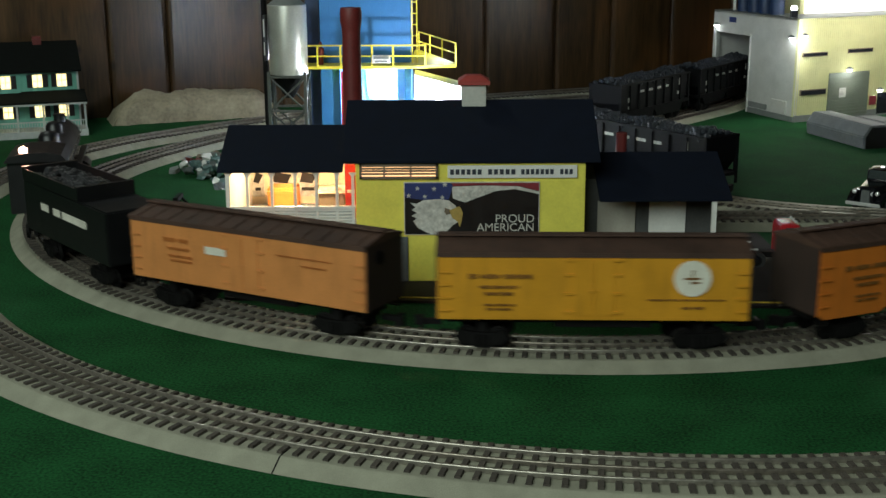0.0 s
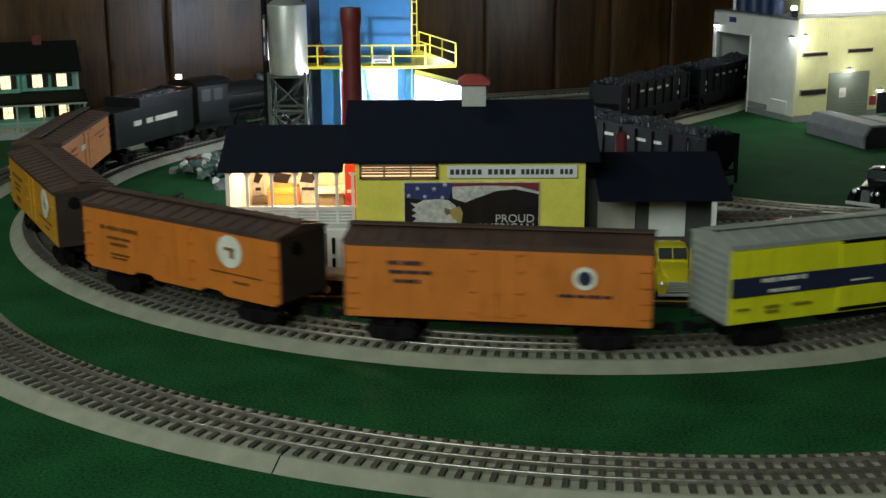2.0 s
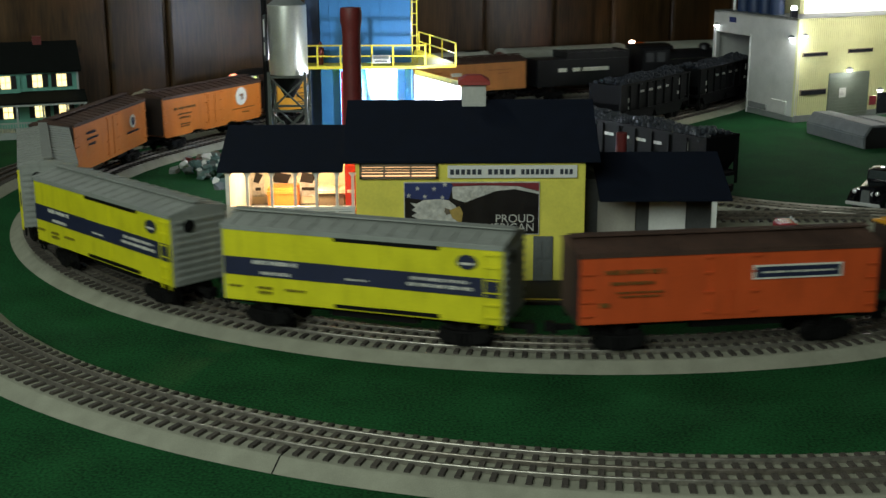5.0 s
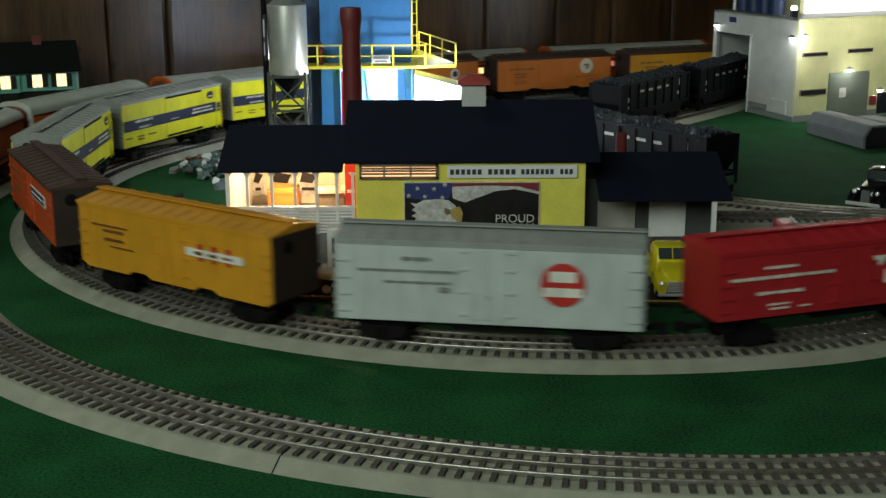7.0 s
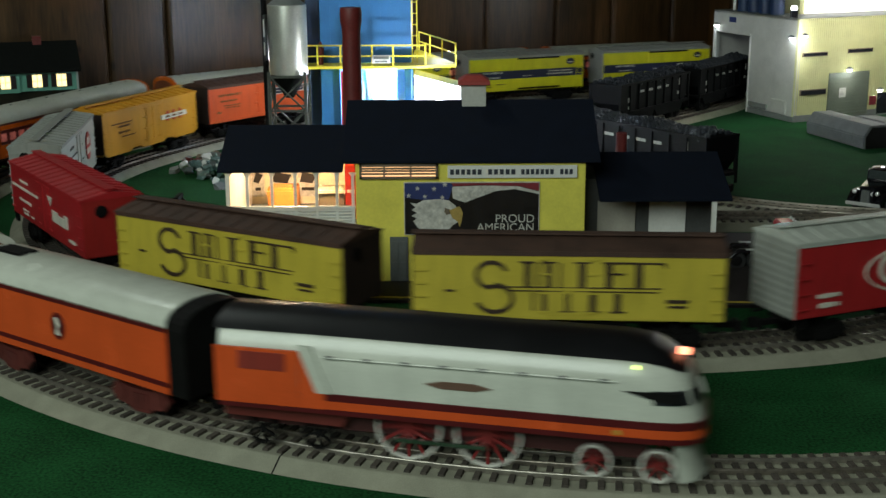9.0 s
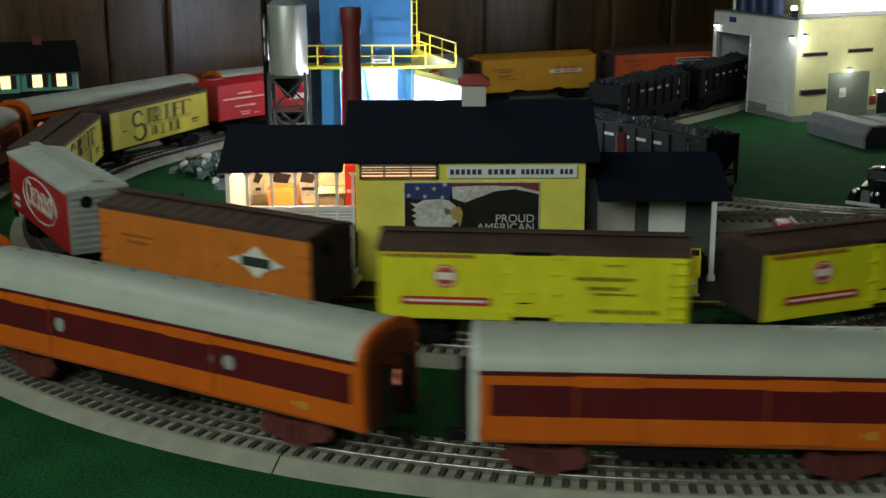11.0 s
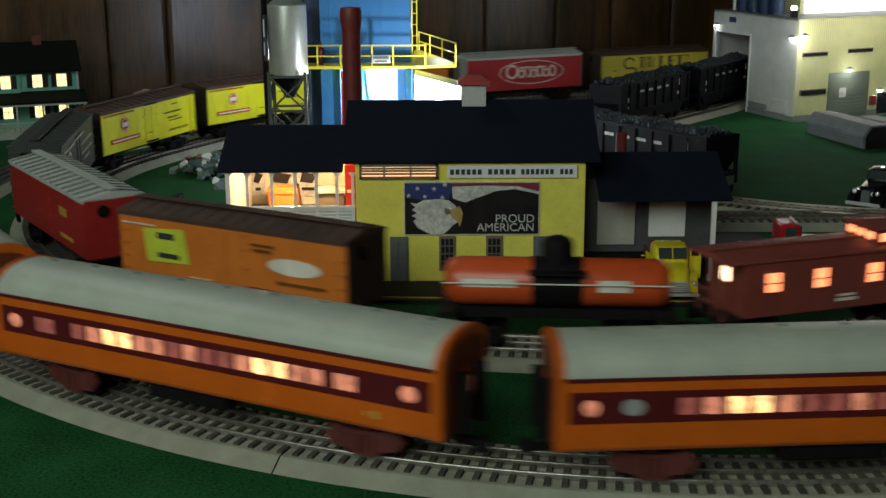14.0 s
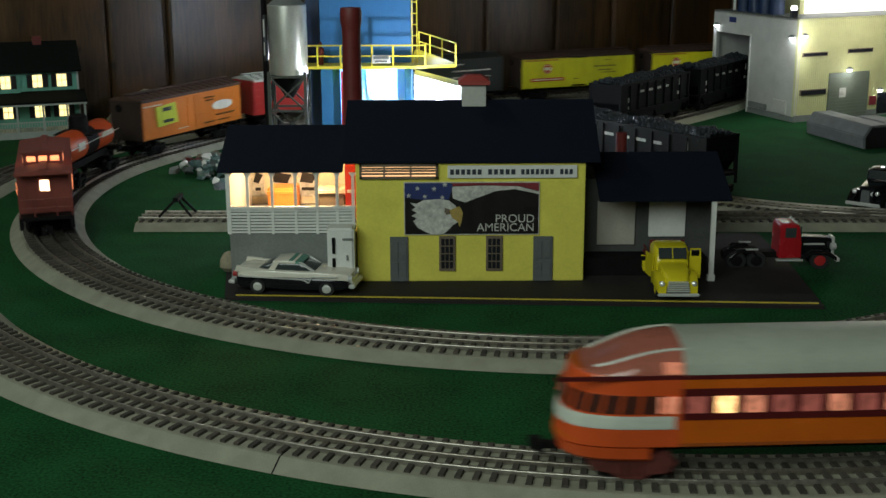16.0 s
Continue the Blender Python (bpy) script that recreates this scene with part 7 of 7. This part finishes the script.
def observation_car():
    """Grey roofed lounge with a rounded, glazed tail at the rear (-x)."""
    ob = thing("observation_car", "orange observation lounge car with rounded glazed tail", "passenger car", group="passenger train cars")
    zb, zt = 0.0425, 0.0915
    tail = [(-0.095, 1.0, 0.1092), (-0.112, 0.995, 0.1082), (-0.128, 0.985, 0.1055), (-0.141, 0.955, 0.1015), (-0.153, 0.88, 0.0965), (-0.163, 0.76, 0.0925), (-0.17, 0.58, 0.0897), (-0.174, 0.36, 0.0885), (-0.1755, 0.15, 0.0882)]
    def lean(x, z):
        """The tail leans forward as it rises."""
        return x + max(0.0, z - 0.048) * 0.24 * min(1.0, max(0.0, (-0.095 - x) / 0.06))
    def shell(levels, front=CL, out=0.0):
        """Skin through (height, inset) levels, round in plan at the rear."""
        rings = []
        for z, inset in levels:
            o = out - inset
            left = [(front, CW + o, z)] + [(lean(x, z) - o * (k < 1), (CW + o) * k, z) for x, k, t in tail if x < front]
            rings.append(left + [(x, -y, q) for x, y, q in reversed(left)])
        return Geo().loft(rings)
    part("body", shell([(zb, 0.0015), (zb + 0.003, 0), (0.0885, 0), (0.0905, 0.001)]), EXORANGE, ob, smooth=False)
    part("skirt", shell([(0.031, 0.006), (0.034, 0.0025), (0.0418, 0.001)], front=-0.118), EXRED, ob, "red-orange rounded tail skirt")
    part("tail_shell", shell([(0.0432, 0.0005), (0.06, 0), (0.0885, 0), (0.0902, 0.0008)], front=-0.1, out=0.0006), EXRED, ob, "red-orange tail shell")
    part("tail_band", shell([(0.0555, 0.0002), (0.057, 0), (0.0625, 0), (0.064, 0.0002)], front=-0.104, out=0.0013), EXGREY, ob, "pale grey tail band")
    part("tail_glazing", shell([(0.0655, 0), (0.0775, 0)], front=-0.108, out=0.0011), paint("tail_pane_dark", (0.07, 0.02, 0.015), 0.15), ob, "dark curved tail windows")
    for k, (x, w, t) in enumerate(tail[1:-1]):
        for s in (-1, 1):
            part("tail_mullion", Geo().cyl((lean(x, 0.065) - 0.0008, s * (CW * w + 0.0012), 0.065), (lean(x, 0.078) - 0.0008, s * (CW * w + 0.0012), 0.078), 0.0011, n=6), EXRED, ob)
    part("roof", Geo().prism(roof_profile(), "x", -0.096, CL - 0.003), EXROOF, ob, smooth=True)
    def dome_ring(x, k, top, grow=0.0):
        return [(lean(x, z0), y * k, z0 + grow) for y, z in roof_profile() for z0 in [0.0898 + (z - 0.091) / 0.0185 * (top - 0.0898)]]
    dome = paint("tail_dome_red", (0.4, 0.13, 0.09), 0.1)
    part("tail_dome", Geo().loft([dome_ring(x, k, max(t, 0.0904)) for x, k, t in tail]), dome, ob, "red-brown glazed tail roof", smooth=True)
    spine = [dome_ring(x, k, max(t, 0.0904), 0.0004)[3] for x, k, t in tail[:6]]
    for s in (-1, 1):
        g = Geo()
        for p, q in zip(spine, spine[1:]):
            g.cyl((p[0], s * p[1], p[2]), (q[0], s * q[1], q[2]), 0.0009, n=6)
        part("dome_rib", g, EXGREY, ob)
    part("dome_frame", Geo().prism([(y * 1.012, z + 0.0004) for y, z in roof_profile()], "x", -0.099, -0.0945), EXROOF, ob)
    for s in (-1, 1):
        part("dome_lamp_pane", Geo().box(-0.112, -0.1, *sorted((s * (CW - 0.003), s * (CW + 0.0006))), 0.0915, 0.0985), WIN[1], ob)
    part("letter_board", on_sides(CL, CW, 0, 1, [("bar", 0.38, 0.0895, 0.7, 0.0028)], 0.0006), MAROON, ob)
    band = Geo()
    for s in (-1, 1):
        band.box(-0.1, CL - 0.004, *sorted((s * (CW - 0.0005), s * (CW + 0.0008))), 0.0613, 0.0818)
    part("window_band", band, MAROON, ob)
    wins = [(0.215 + 0.047 * k, 0.0125, (1, 0, 2, 1, 0, 0, 1, 0, 1, 2, 1, 0, 0)[k], "box") for k in range(13)] + [(0.84, 0.015, 1, "round"), (0.9, 0.011, 0, "round"), (0.955, 0.012, 1, "round")]
    for s in (-1, 1):
        for u, w, level, shape in wins:
            x = -CL + u * 2 * CL
            y0, y1 = sorted((s * (CW - 0.001), s * (CW + 0.0013)))
            part("window", Geo().box(x - w / 2, x + w / 2, y0, y1, 0.066, 0.077) if shape == "box" else Geo().prism([(x + w * 0.5 * math.cos(a * 0.3927), 0.0715 + 0.007 * math.sin(a * 0.3927)) for a in range(16)], "y", y0, y1), WIN[level], ob)
    e = part("end_wall", Geo().prism([(p * 1.02, z + 0.0008) for p, z in roof_profile()] + [(-CW * 1.02, zb), (CW * 1.02, zb)], "x", CL - 0.003, CL + 0.0025), EXORANGE, ob, bevel=0.0008)
    # The front end's recess shade, again a dark sheet.
    part("end_panel", Geo().prism([(p * 0.84, 0.0895 + (z - 0.091) * 0.75) for p, z in roof_profile()] + [(-CW * 0.84, zb + 0.001), (CW * 0.84, zb + 0.001)], "x", CL + 0.002, CL + 0.0032), ENDSHADE, e, "rust-brown sheet darkened for the shaded end recess")
    part("vestibule_door", Geo().box(CL + 0.003, CL + 0.0045, -0.011, 0.011, zb + 0.002, 0.083), ENDSHADE, e)
    part("door_pane", Geo().box(CL + 0.0043, CL + 0.0052, -0.004, 0.004, 0.066, 0.076), WIN[1], e)
    part("tail_lamp", Geo().lathe([(0.0035, 0.0), (0.003, -0.002), (0.001, -0.0028)], at=(-0.164, 0, 0.084), axis="x", n=12), CHROME, ob)
    part("underframe", Geo().box(-0.13, CL - 0.01, -0.02, 0.02, 0.036, 0.0425), DARK, ob)
    for side in (-1, 1):
        part("crest", Geo().box(0.12, 0.126, *sorted((side * CW, side * (CW + 0.0006))), 0.05, 0.0555), GOLD, ob)
    sit_down(ob)
    running_gear(ob, 0.25, CL - 0.02, BOGIE_RED, 0.82, -1)
    return ob


def express_tender():
    ob = thing("express_tender", "orange streamlined tender with grey roof and round emblem", "tender", group="passenger train cars")
    half, zb, zt = 0.12, 0.04, 0.09
    part("body", Geo().prism([(-CW, zb), (CW, zb), (CW, zt), (-CW, zt)], "x", -half, half), EXRED, ob, bevel=0.0006)
    part("roof", Geo().prism(roof_profile(CW, 0.0895, 0.105), "x", -half, half), EXGREY, ob, smooth=True)
    part("roof_hatch", Geo().box(-0.112, -0.075, -0.009, 0.009, 0.1035, 0.1062), DARK, ob, bevel=0.001)
    part("stripe", on_sides(half, CW, 0, 1, [("bar", 0.5, 0.0882, 0.995, 0.0042), ("bar", 0.5, 0.0475, 0.995, 0.0035)], 0.0006), MAROON, ob)
    part("emblem", on_sides(half, CW, 0, 1, [("oval", 0.5, 0.068, 0.0078, 0.0105)], 0.0008), MAROON, ob)
    part("emblem_detail", on_sides(half, CW, 0, 1, [("poly", 0.5, 0.068, [(-0.012, 0.006), (0.004, 0.007), (0.012, 0.001), (0.003, -0.002), (0.01, -0.007), (-0.01, -0.007), (-0.002, 0.0)])], 0.0014), CREAMINK, ob, "white running-figure shape")
    part("bellows", Geo().prism([(y * 0.96, z - 0.001) for y, z in roof_profile(CW, 0.0895, 0.105)] + [(-CW * 0.96, zb), (CW * 0.96, zb)], "x", half, half + 0.018), DARK, ob)
    part("underframe", Geo().box(-half + 0.005, half - 0.005, -0.02, 0.02, 0.034, zb), DARK, ob)
    running_gear(ob, 0.15, half, BOGIE_RED, 0.82, -1)
    return ob


PLATE = paint("plate_brown", (0.14, 0.075, 0.05), 0.5)


def express_engine():
    """Streamlined engine, nose at +x: black crown, pale grey flanks, maroon and orange stripes."""
    ob = thing("streamlined_locomotive", "streamlined grey, black and orange steam locomotive with red-spoked wheels", "locomotive", group="passenger train cars")
    L0, L1 = -0.165, 0.148
    def section(x, w, top, zb):
        h = top - 0.085
        return [(x, w, zb), (x, w, 0.078), (x, w * 0.985, 0.086), (x, w * 0.88, 0.085 + h * 0.55), (x, w * 0.6, 0.085 + h * 0.88), (x, 0, top),
                (x, -w * 0.6, 0.085 + h * 0.88), (x, -w * 0.88, 0.085 + h * 0.55), (x, -w * 0.985, 0.086), (x, -w, 0.078), (x, -w, zb)]
    def lean(ring):
        return [(x - max(0.0, x - 0.1) * max(0.0, z - 0.06) * 6.5, y, z) for x, y, z in ring]
    nose = [(0.105, 1.0, 0.1065), (0.125, 0.98, 0.105), (0.138, 0.93, 0.1015), (0.147, 0.83, 0.0965), (0.153, 0.66, 0.093), (0.156, 0.4, 0.0905)]
    part("shroud", Geo().loft([section(L0 + 0.0, CW, 0.1075, 0.0595), section(-0.1, CW, 0.108, 0.0595)] + [lean(section(x, CW * k, t, 0.0595)) for x, k, t in nose]), EXGREY, ob, smooth=True)
    crown = []
    for x, k, t in [(L0 - 0.004, 1.0, 0.1082), (-0.1, 1.0, 0.1088)] + [(a, b, c + 0.0008) for a, b, c in nose[:5]]:
        w, h = CW * k, t - 0.085
        crown.append([(x, w * 0.86, 0.085 + h * 0.62), (x, w * 0.6, 0.085 + h * 0.9), (x, 0, t), (x, -w * 0.6, 0.085 + h * 0.9), (x, -w * 0.86, 0.085 + h * 0.62), (x, 0, 0.085 + h * 0.5)])
    part("crown", Geo().loft([lean(c) for c in crown]), BLACKLOCO, ob, "glossy black crown", smooth=True)
    def belt(z0, z1, out, front_only=None, x0=L0):
        rings = [[(x, CW * k + out, z0), (x, CW * k + out, z1), (x, -CW * k - out, z1), (x, -CW * k - out, z0)] for x, k, t in [(x0, 1.0, 0)] + [(a + out, b, c) for a, b, c in nose]]
        return Geo().loft(rings)
    part("maroon_stripe", belt(0.0562, 0.0612, 0.001), MAROON, ob)
    part("orange_stripe", belt(0.0503, 0.0566, 0.0008), EXRED, ob)
    part("lower_stripe", belt(0.0465, 0.0504, 0.0006), MAROON, ob)
    pilot = []
    for z, k in ((0.0489, 0.985), (0.036, 0.99), (0.024, 1.01), (0.02, 1.025)):
        pilot.append([(0.1385 + (z < 0.03) * 0.002, CW * 0.84, z), (0.141 * k, CW * 0.82, z), (0.149 * k, CW * 0.62, z), (0.155 * k, 0, z), (0.149 * k, -CW * 0.62, z), (0.141 * k, -CW * 0.82, z), (0.1385 + (z < 0.03) * 0.002, -CW * 0.84, z)])
    part("pilot", Geo().loft(pilot), EXGREY, ob, smooth=True)
    cabs = {}
    for s in (-1, 1):
        cabg = Geo()
        cabg.box(L0 - 0.002, -0.108, *sorted((s * (CW - 0.001), s * (CW + 0.0012))), 0.05, 0.089)
        cabg.prism([(-0.1075, 0.05), (-0.09, 0.05), (-0.09, 0.0605), (-0.104, 0.0888), (-0.1075, 0.0888)], "y", *sorted((s * (CW - 0.001), s * (CW + 0.0011))))
        cabs[s] = part("cab_side", cabg, EXRED, ob, "orange cab side")
    for s in (-1, 1):
        part("cab_window", Geo().box(-0.15, -0.117, *sorted((s * CW, s * (CW + 0.0018))), 0.0745, 0.0868), paint("cab_interior_red", (0.25, 0.03, 0.02)) if s < 0 else bpy.data.materials["cab_interior_red"], cabs[s])
        part("handrail", Geo().cyl((-0.09, s * (CW + 0.0016), 0.0865), (0.1, s * (CW + 0.0016), 0.0865), 0.0005, n=6), EXGREY, ob)
        for k in range(8):
            x = -0.086 + k * 0.0255
            part("stanchion", Geo().box(x - 0.0022, x + 0.0022, *sorted((s * (CW - 0.001), s * (CW + 0.002))), 0.0858, 0.0871), GRAPHITE, ob)
        part("name_plate", Geo().prism([(-0.022, 0.074), (-0.012, 0.0765), (0.012, 0.0765), (0.022, 0.074), (0.012, 0.0715), (-0.012, 0.0715)], "y", *sorted((s * CW, s * (CW + 0.0008)))), PLATE, ob)
        part("cab_fairing", Geo().prism([(-0.0955, 0.0612), (-0.086, 0.0612), (-0.099, 0.093), (-0.1085, 0.093)], "y", *sorted((s * (CW - 0.001), s * (CW + 0.0016)))), EXGREY, ob)
        part("number_lamp", Geo().cyl((0.112, s * CW * 0.86, 0.0955), (0.112, s * (CW * 0.86 + 0.0028), 0.0955), 0.001, n=10), glow("marker_lamp_glow", (0.75, 1.0, 0.2), 4) if s < 0 else bpy.data.materials["marker_lamp_glow"], ob)
        part("nose_window", Geo().prism([(0.104, 0.0805), (0.14, 0.081), (0.14, 0.0745), (0.128, 0.0745)], "y", *sorted((s * CW * 0.9, s * (CW * 1.004)))), DARK, ob)
        part("nose_crest", Geo().box(0.1, 0.104, *sorted((s * CW, s * (CW + 0.0016))), 0.0515, 0.0545), GOLD, ob)
    part("headlamp", Geo().lathe([(0.0024, 0.136), (0.0026, 0.1415), (0.002, 0.1428), (0.001, 0.1432)], at=(0, 0, 0.0985), axis="x", n=18), glow("headlamp_glow", (1.0, 0.3, 0.16), 4), ob, "red-orange glowing headlamp", smooth=True)
    glazing = [lean([(x + 0.0007, CW * k + 0.0007, z) for z in (0.0725, 0.0815)] + [(x + 0.0007, -CW * k - 0.0007, z) for z in (0.0815, 0.0725)]) for x, k, t in nose[1:]]
    part("nose_glazing", Geo().loft(glazing), NIGHT, ob, "dark wrap-round nose window", smooth=True)
    for y in (-0.024, 0.0, 0.024):
        a, b = lean([(0.158 - abs(y) * 0.32, y, 0.072), (0.158 - abs(y) * 0.32, y, 0.082)])
        part("nose_pillar", Geo().cyl(a, b, 0.0014, n=8), EXGREY, ob)
    sit_down(ob, 0.0025)
    part("engine_frame", Geo().box(L0, 0.12, -0.0165, 0.0165, 0.027, 0.0465), paint("frame_red_black", (0.05, 0.009, 0.008), 0.6), ob)
    part("firebox_skirt", Geo().prism([(L0, 0.049), (-0.07, 0.049), (-0.082, 0.032), (L0, 0.034)], "y", -0.024, 0.024), paint("underbody_red", (0.13, 0.02, 0.015), 0.5), ob)
    redspoke = paint("spoke_red", (0.2, 0.02, 0.02), 0.4)
    rimwhite = paint("rim_white", (0.7, 0.68, 0.62), 0.35)
    rim, spokes = spoked_wheel(0.0222, rimwhite, redspoke, 0.0034, 0.0016)
    wheels = []
    for x in (-0.036, 0.0175):
        for s in (-1, 1):
            w = part("driving_wheel", rim, None, ob, "white-rimmed red-spoked driving wheel", m=pose(x, s * 0.021, 0.0351))
            part("spokes", spokes, None, w)
            wheels.append((w, x, s * 0.021, 0.0351, 0.0222))
    rim2, spokes2 = spoked_wheel(0.0112, rimwhite, redspoke, 0.0034, 0.0016, n=8)
    rim3, spokes3 = spoked_wheel(0.0112, DARK, DARK, 0.0034, 0.0016, n=8)
    for x in (0.0865, 0.127, -0.1, -0.14):
        for s in (-1, 1):
            w = part("small_wheel", rim2 if x > 0 else rim3, None, ob, m=pose(x, s * 0.0195, 0.0241))
            part("spokes", spokes2 if x > 0 else spokes3, None, w)
            wheels.append((w, x, s * 0.0195, 0.0241, 0.0112))
    rods = []
    for s in (-1, 1):
        r = part("coupling_rod", Geo().box(-0.04, 0.0215, *sorted((s * 0.0, s * 0.002)), -0.0014, 0.0014), ROD, ob, m=pose(0, s * 0.0238, 0.0351))
        rods.append((r, s * 0.0238))
    return ob, wheels, rods


engine, engine_wheels, engine_rods = express_engine()
GAP = 0.436
# offsets forward of the baggage car's rear end
train_p = [(coach(COACHES[k]), -(0.19 + GAP * (1 - k) - (0.05 if k == 0 else 0)), 0.25 if k else 0.185) for k in range(5)]
train_p += [(observation_car(), -(0.19 - GAP * 4 + 0.004), 0.25), (express_tender(), -(0.757 + 0.12), 0.15), (engine, -(1.026 + 0.169), 0.2)]

FREIGHT_S = [(0, .971), (1.5, 1.485), (3.5, 2.147), (4.5, 2.49), (5.5, 2.862), (6.5, 3.26), (7, 3.471), (7.5, 3.684), (8.5, 4.108), (9, 4.313), (10.2, 4.86), (11.5, 5.492), (12.5, 5.976), (13, 6.224), (13.5, 6.472), (14.5, 6.981), (15, 7.238), (15.5, 7.493), (16, 7.753)]
EXPRESS_S = [(0, -5.05), (2, -4.07), (3.5, -3.316), (4.2, -2.953), (5.2, -2.40), (6.3, -1.80), (7, -1.405), (7.5, -1.15), (8, -.94), (8.5, -.7365), (9, -.54), (10.2, -.085), (11.5, .432), (12.5, .884), (13, 1.117), (13.5, 1.35), (14.5, 1.812), (15, 2.03), (15.5, 2.25), (16, 2.438)]


def smooth_at(table, t):
    """A smooth cubic through the table."""
    x, y = [a for a, b in table], [b for a, b in table]
    m = [(y[i + 1] - y[i]) / (x[i + 1] - x[i]) for i in range(len(x) - 1)]
    d = [m[0]] + [(m[i] * (x[i + 2] - x[i + 1]) + m[i + 1] * (x[i + 1] - x[i])) / (x[i + 2] - x[i]) for i in range(len(m) - 1)] + [m[-1]]
    i = max(0, min(len(m) - 1, sum(1 for v in x if v <= t) - 1))
    h = x[i + 1] - x[i]
    u = (t - x[i]) / h
    return y[i] * (1 + 2 * u) * (1 - u) ** 2 + d[i] * h * u * (1 - u) ** 2 + y[i + 1] * u * u * (3 - 2 * u) + d[i + 1] * h * u * u * (u - 1)


def motions():
    times = [k * 0.2 for k in range(81)]
    for ob, off, base in train_f:
        walk(ob, [(t, FREIGHT.riding(smooth_at(FREIGHT_S, t) - off, base)) for t in times])
    for ob, off, base in train_p:
        walk(ob, [(t, EXPRESS.riding(smooth_at(EXPRESS_S, t) - off, base)) for t in times])
    fine = [k / 30 for k in range(481)]
    gone = [smooth_at(EXPRESS_S, t) - smooth_at(EXPRESS_S, 0) for t in fine]
    for w, x, y, z, r in engine_wheels:
        walk(w, [(t, pose(x, y, z, 0, math.degrees(s / r) % 360, 0)) for t, s in zip(fine, gone)])
    for r, y in engine_rods:
        walk(r, [(t, pose(0.009 * math.cos(s / 0.0222), y, 0.0351 - 0.009 * math.sin(s / 0.0222))) for t, s in zip(fine, gone)])


motions()
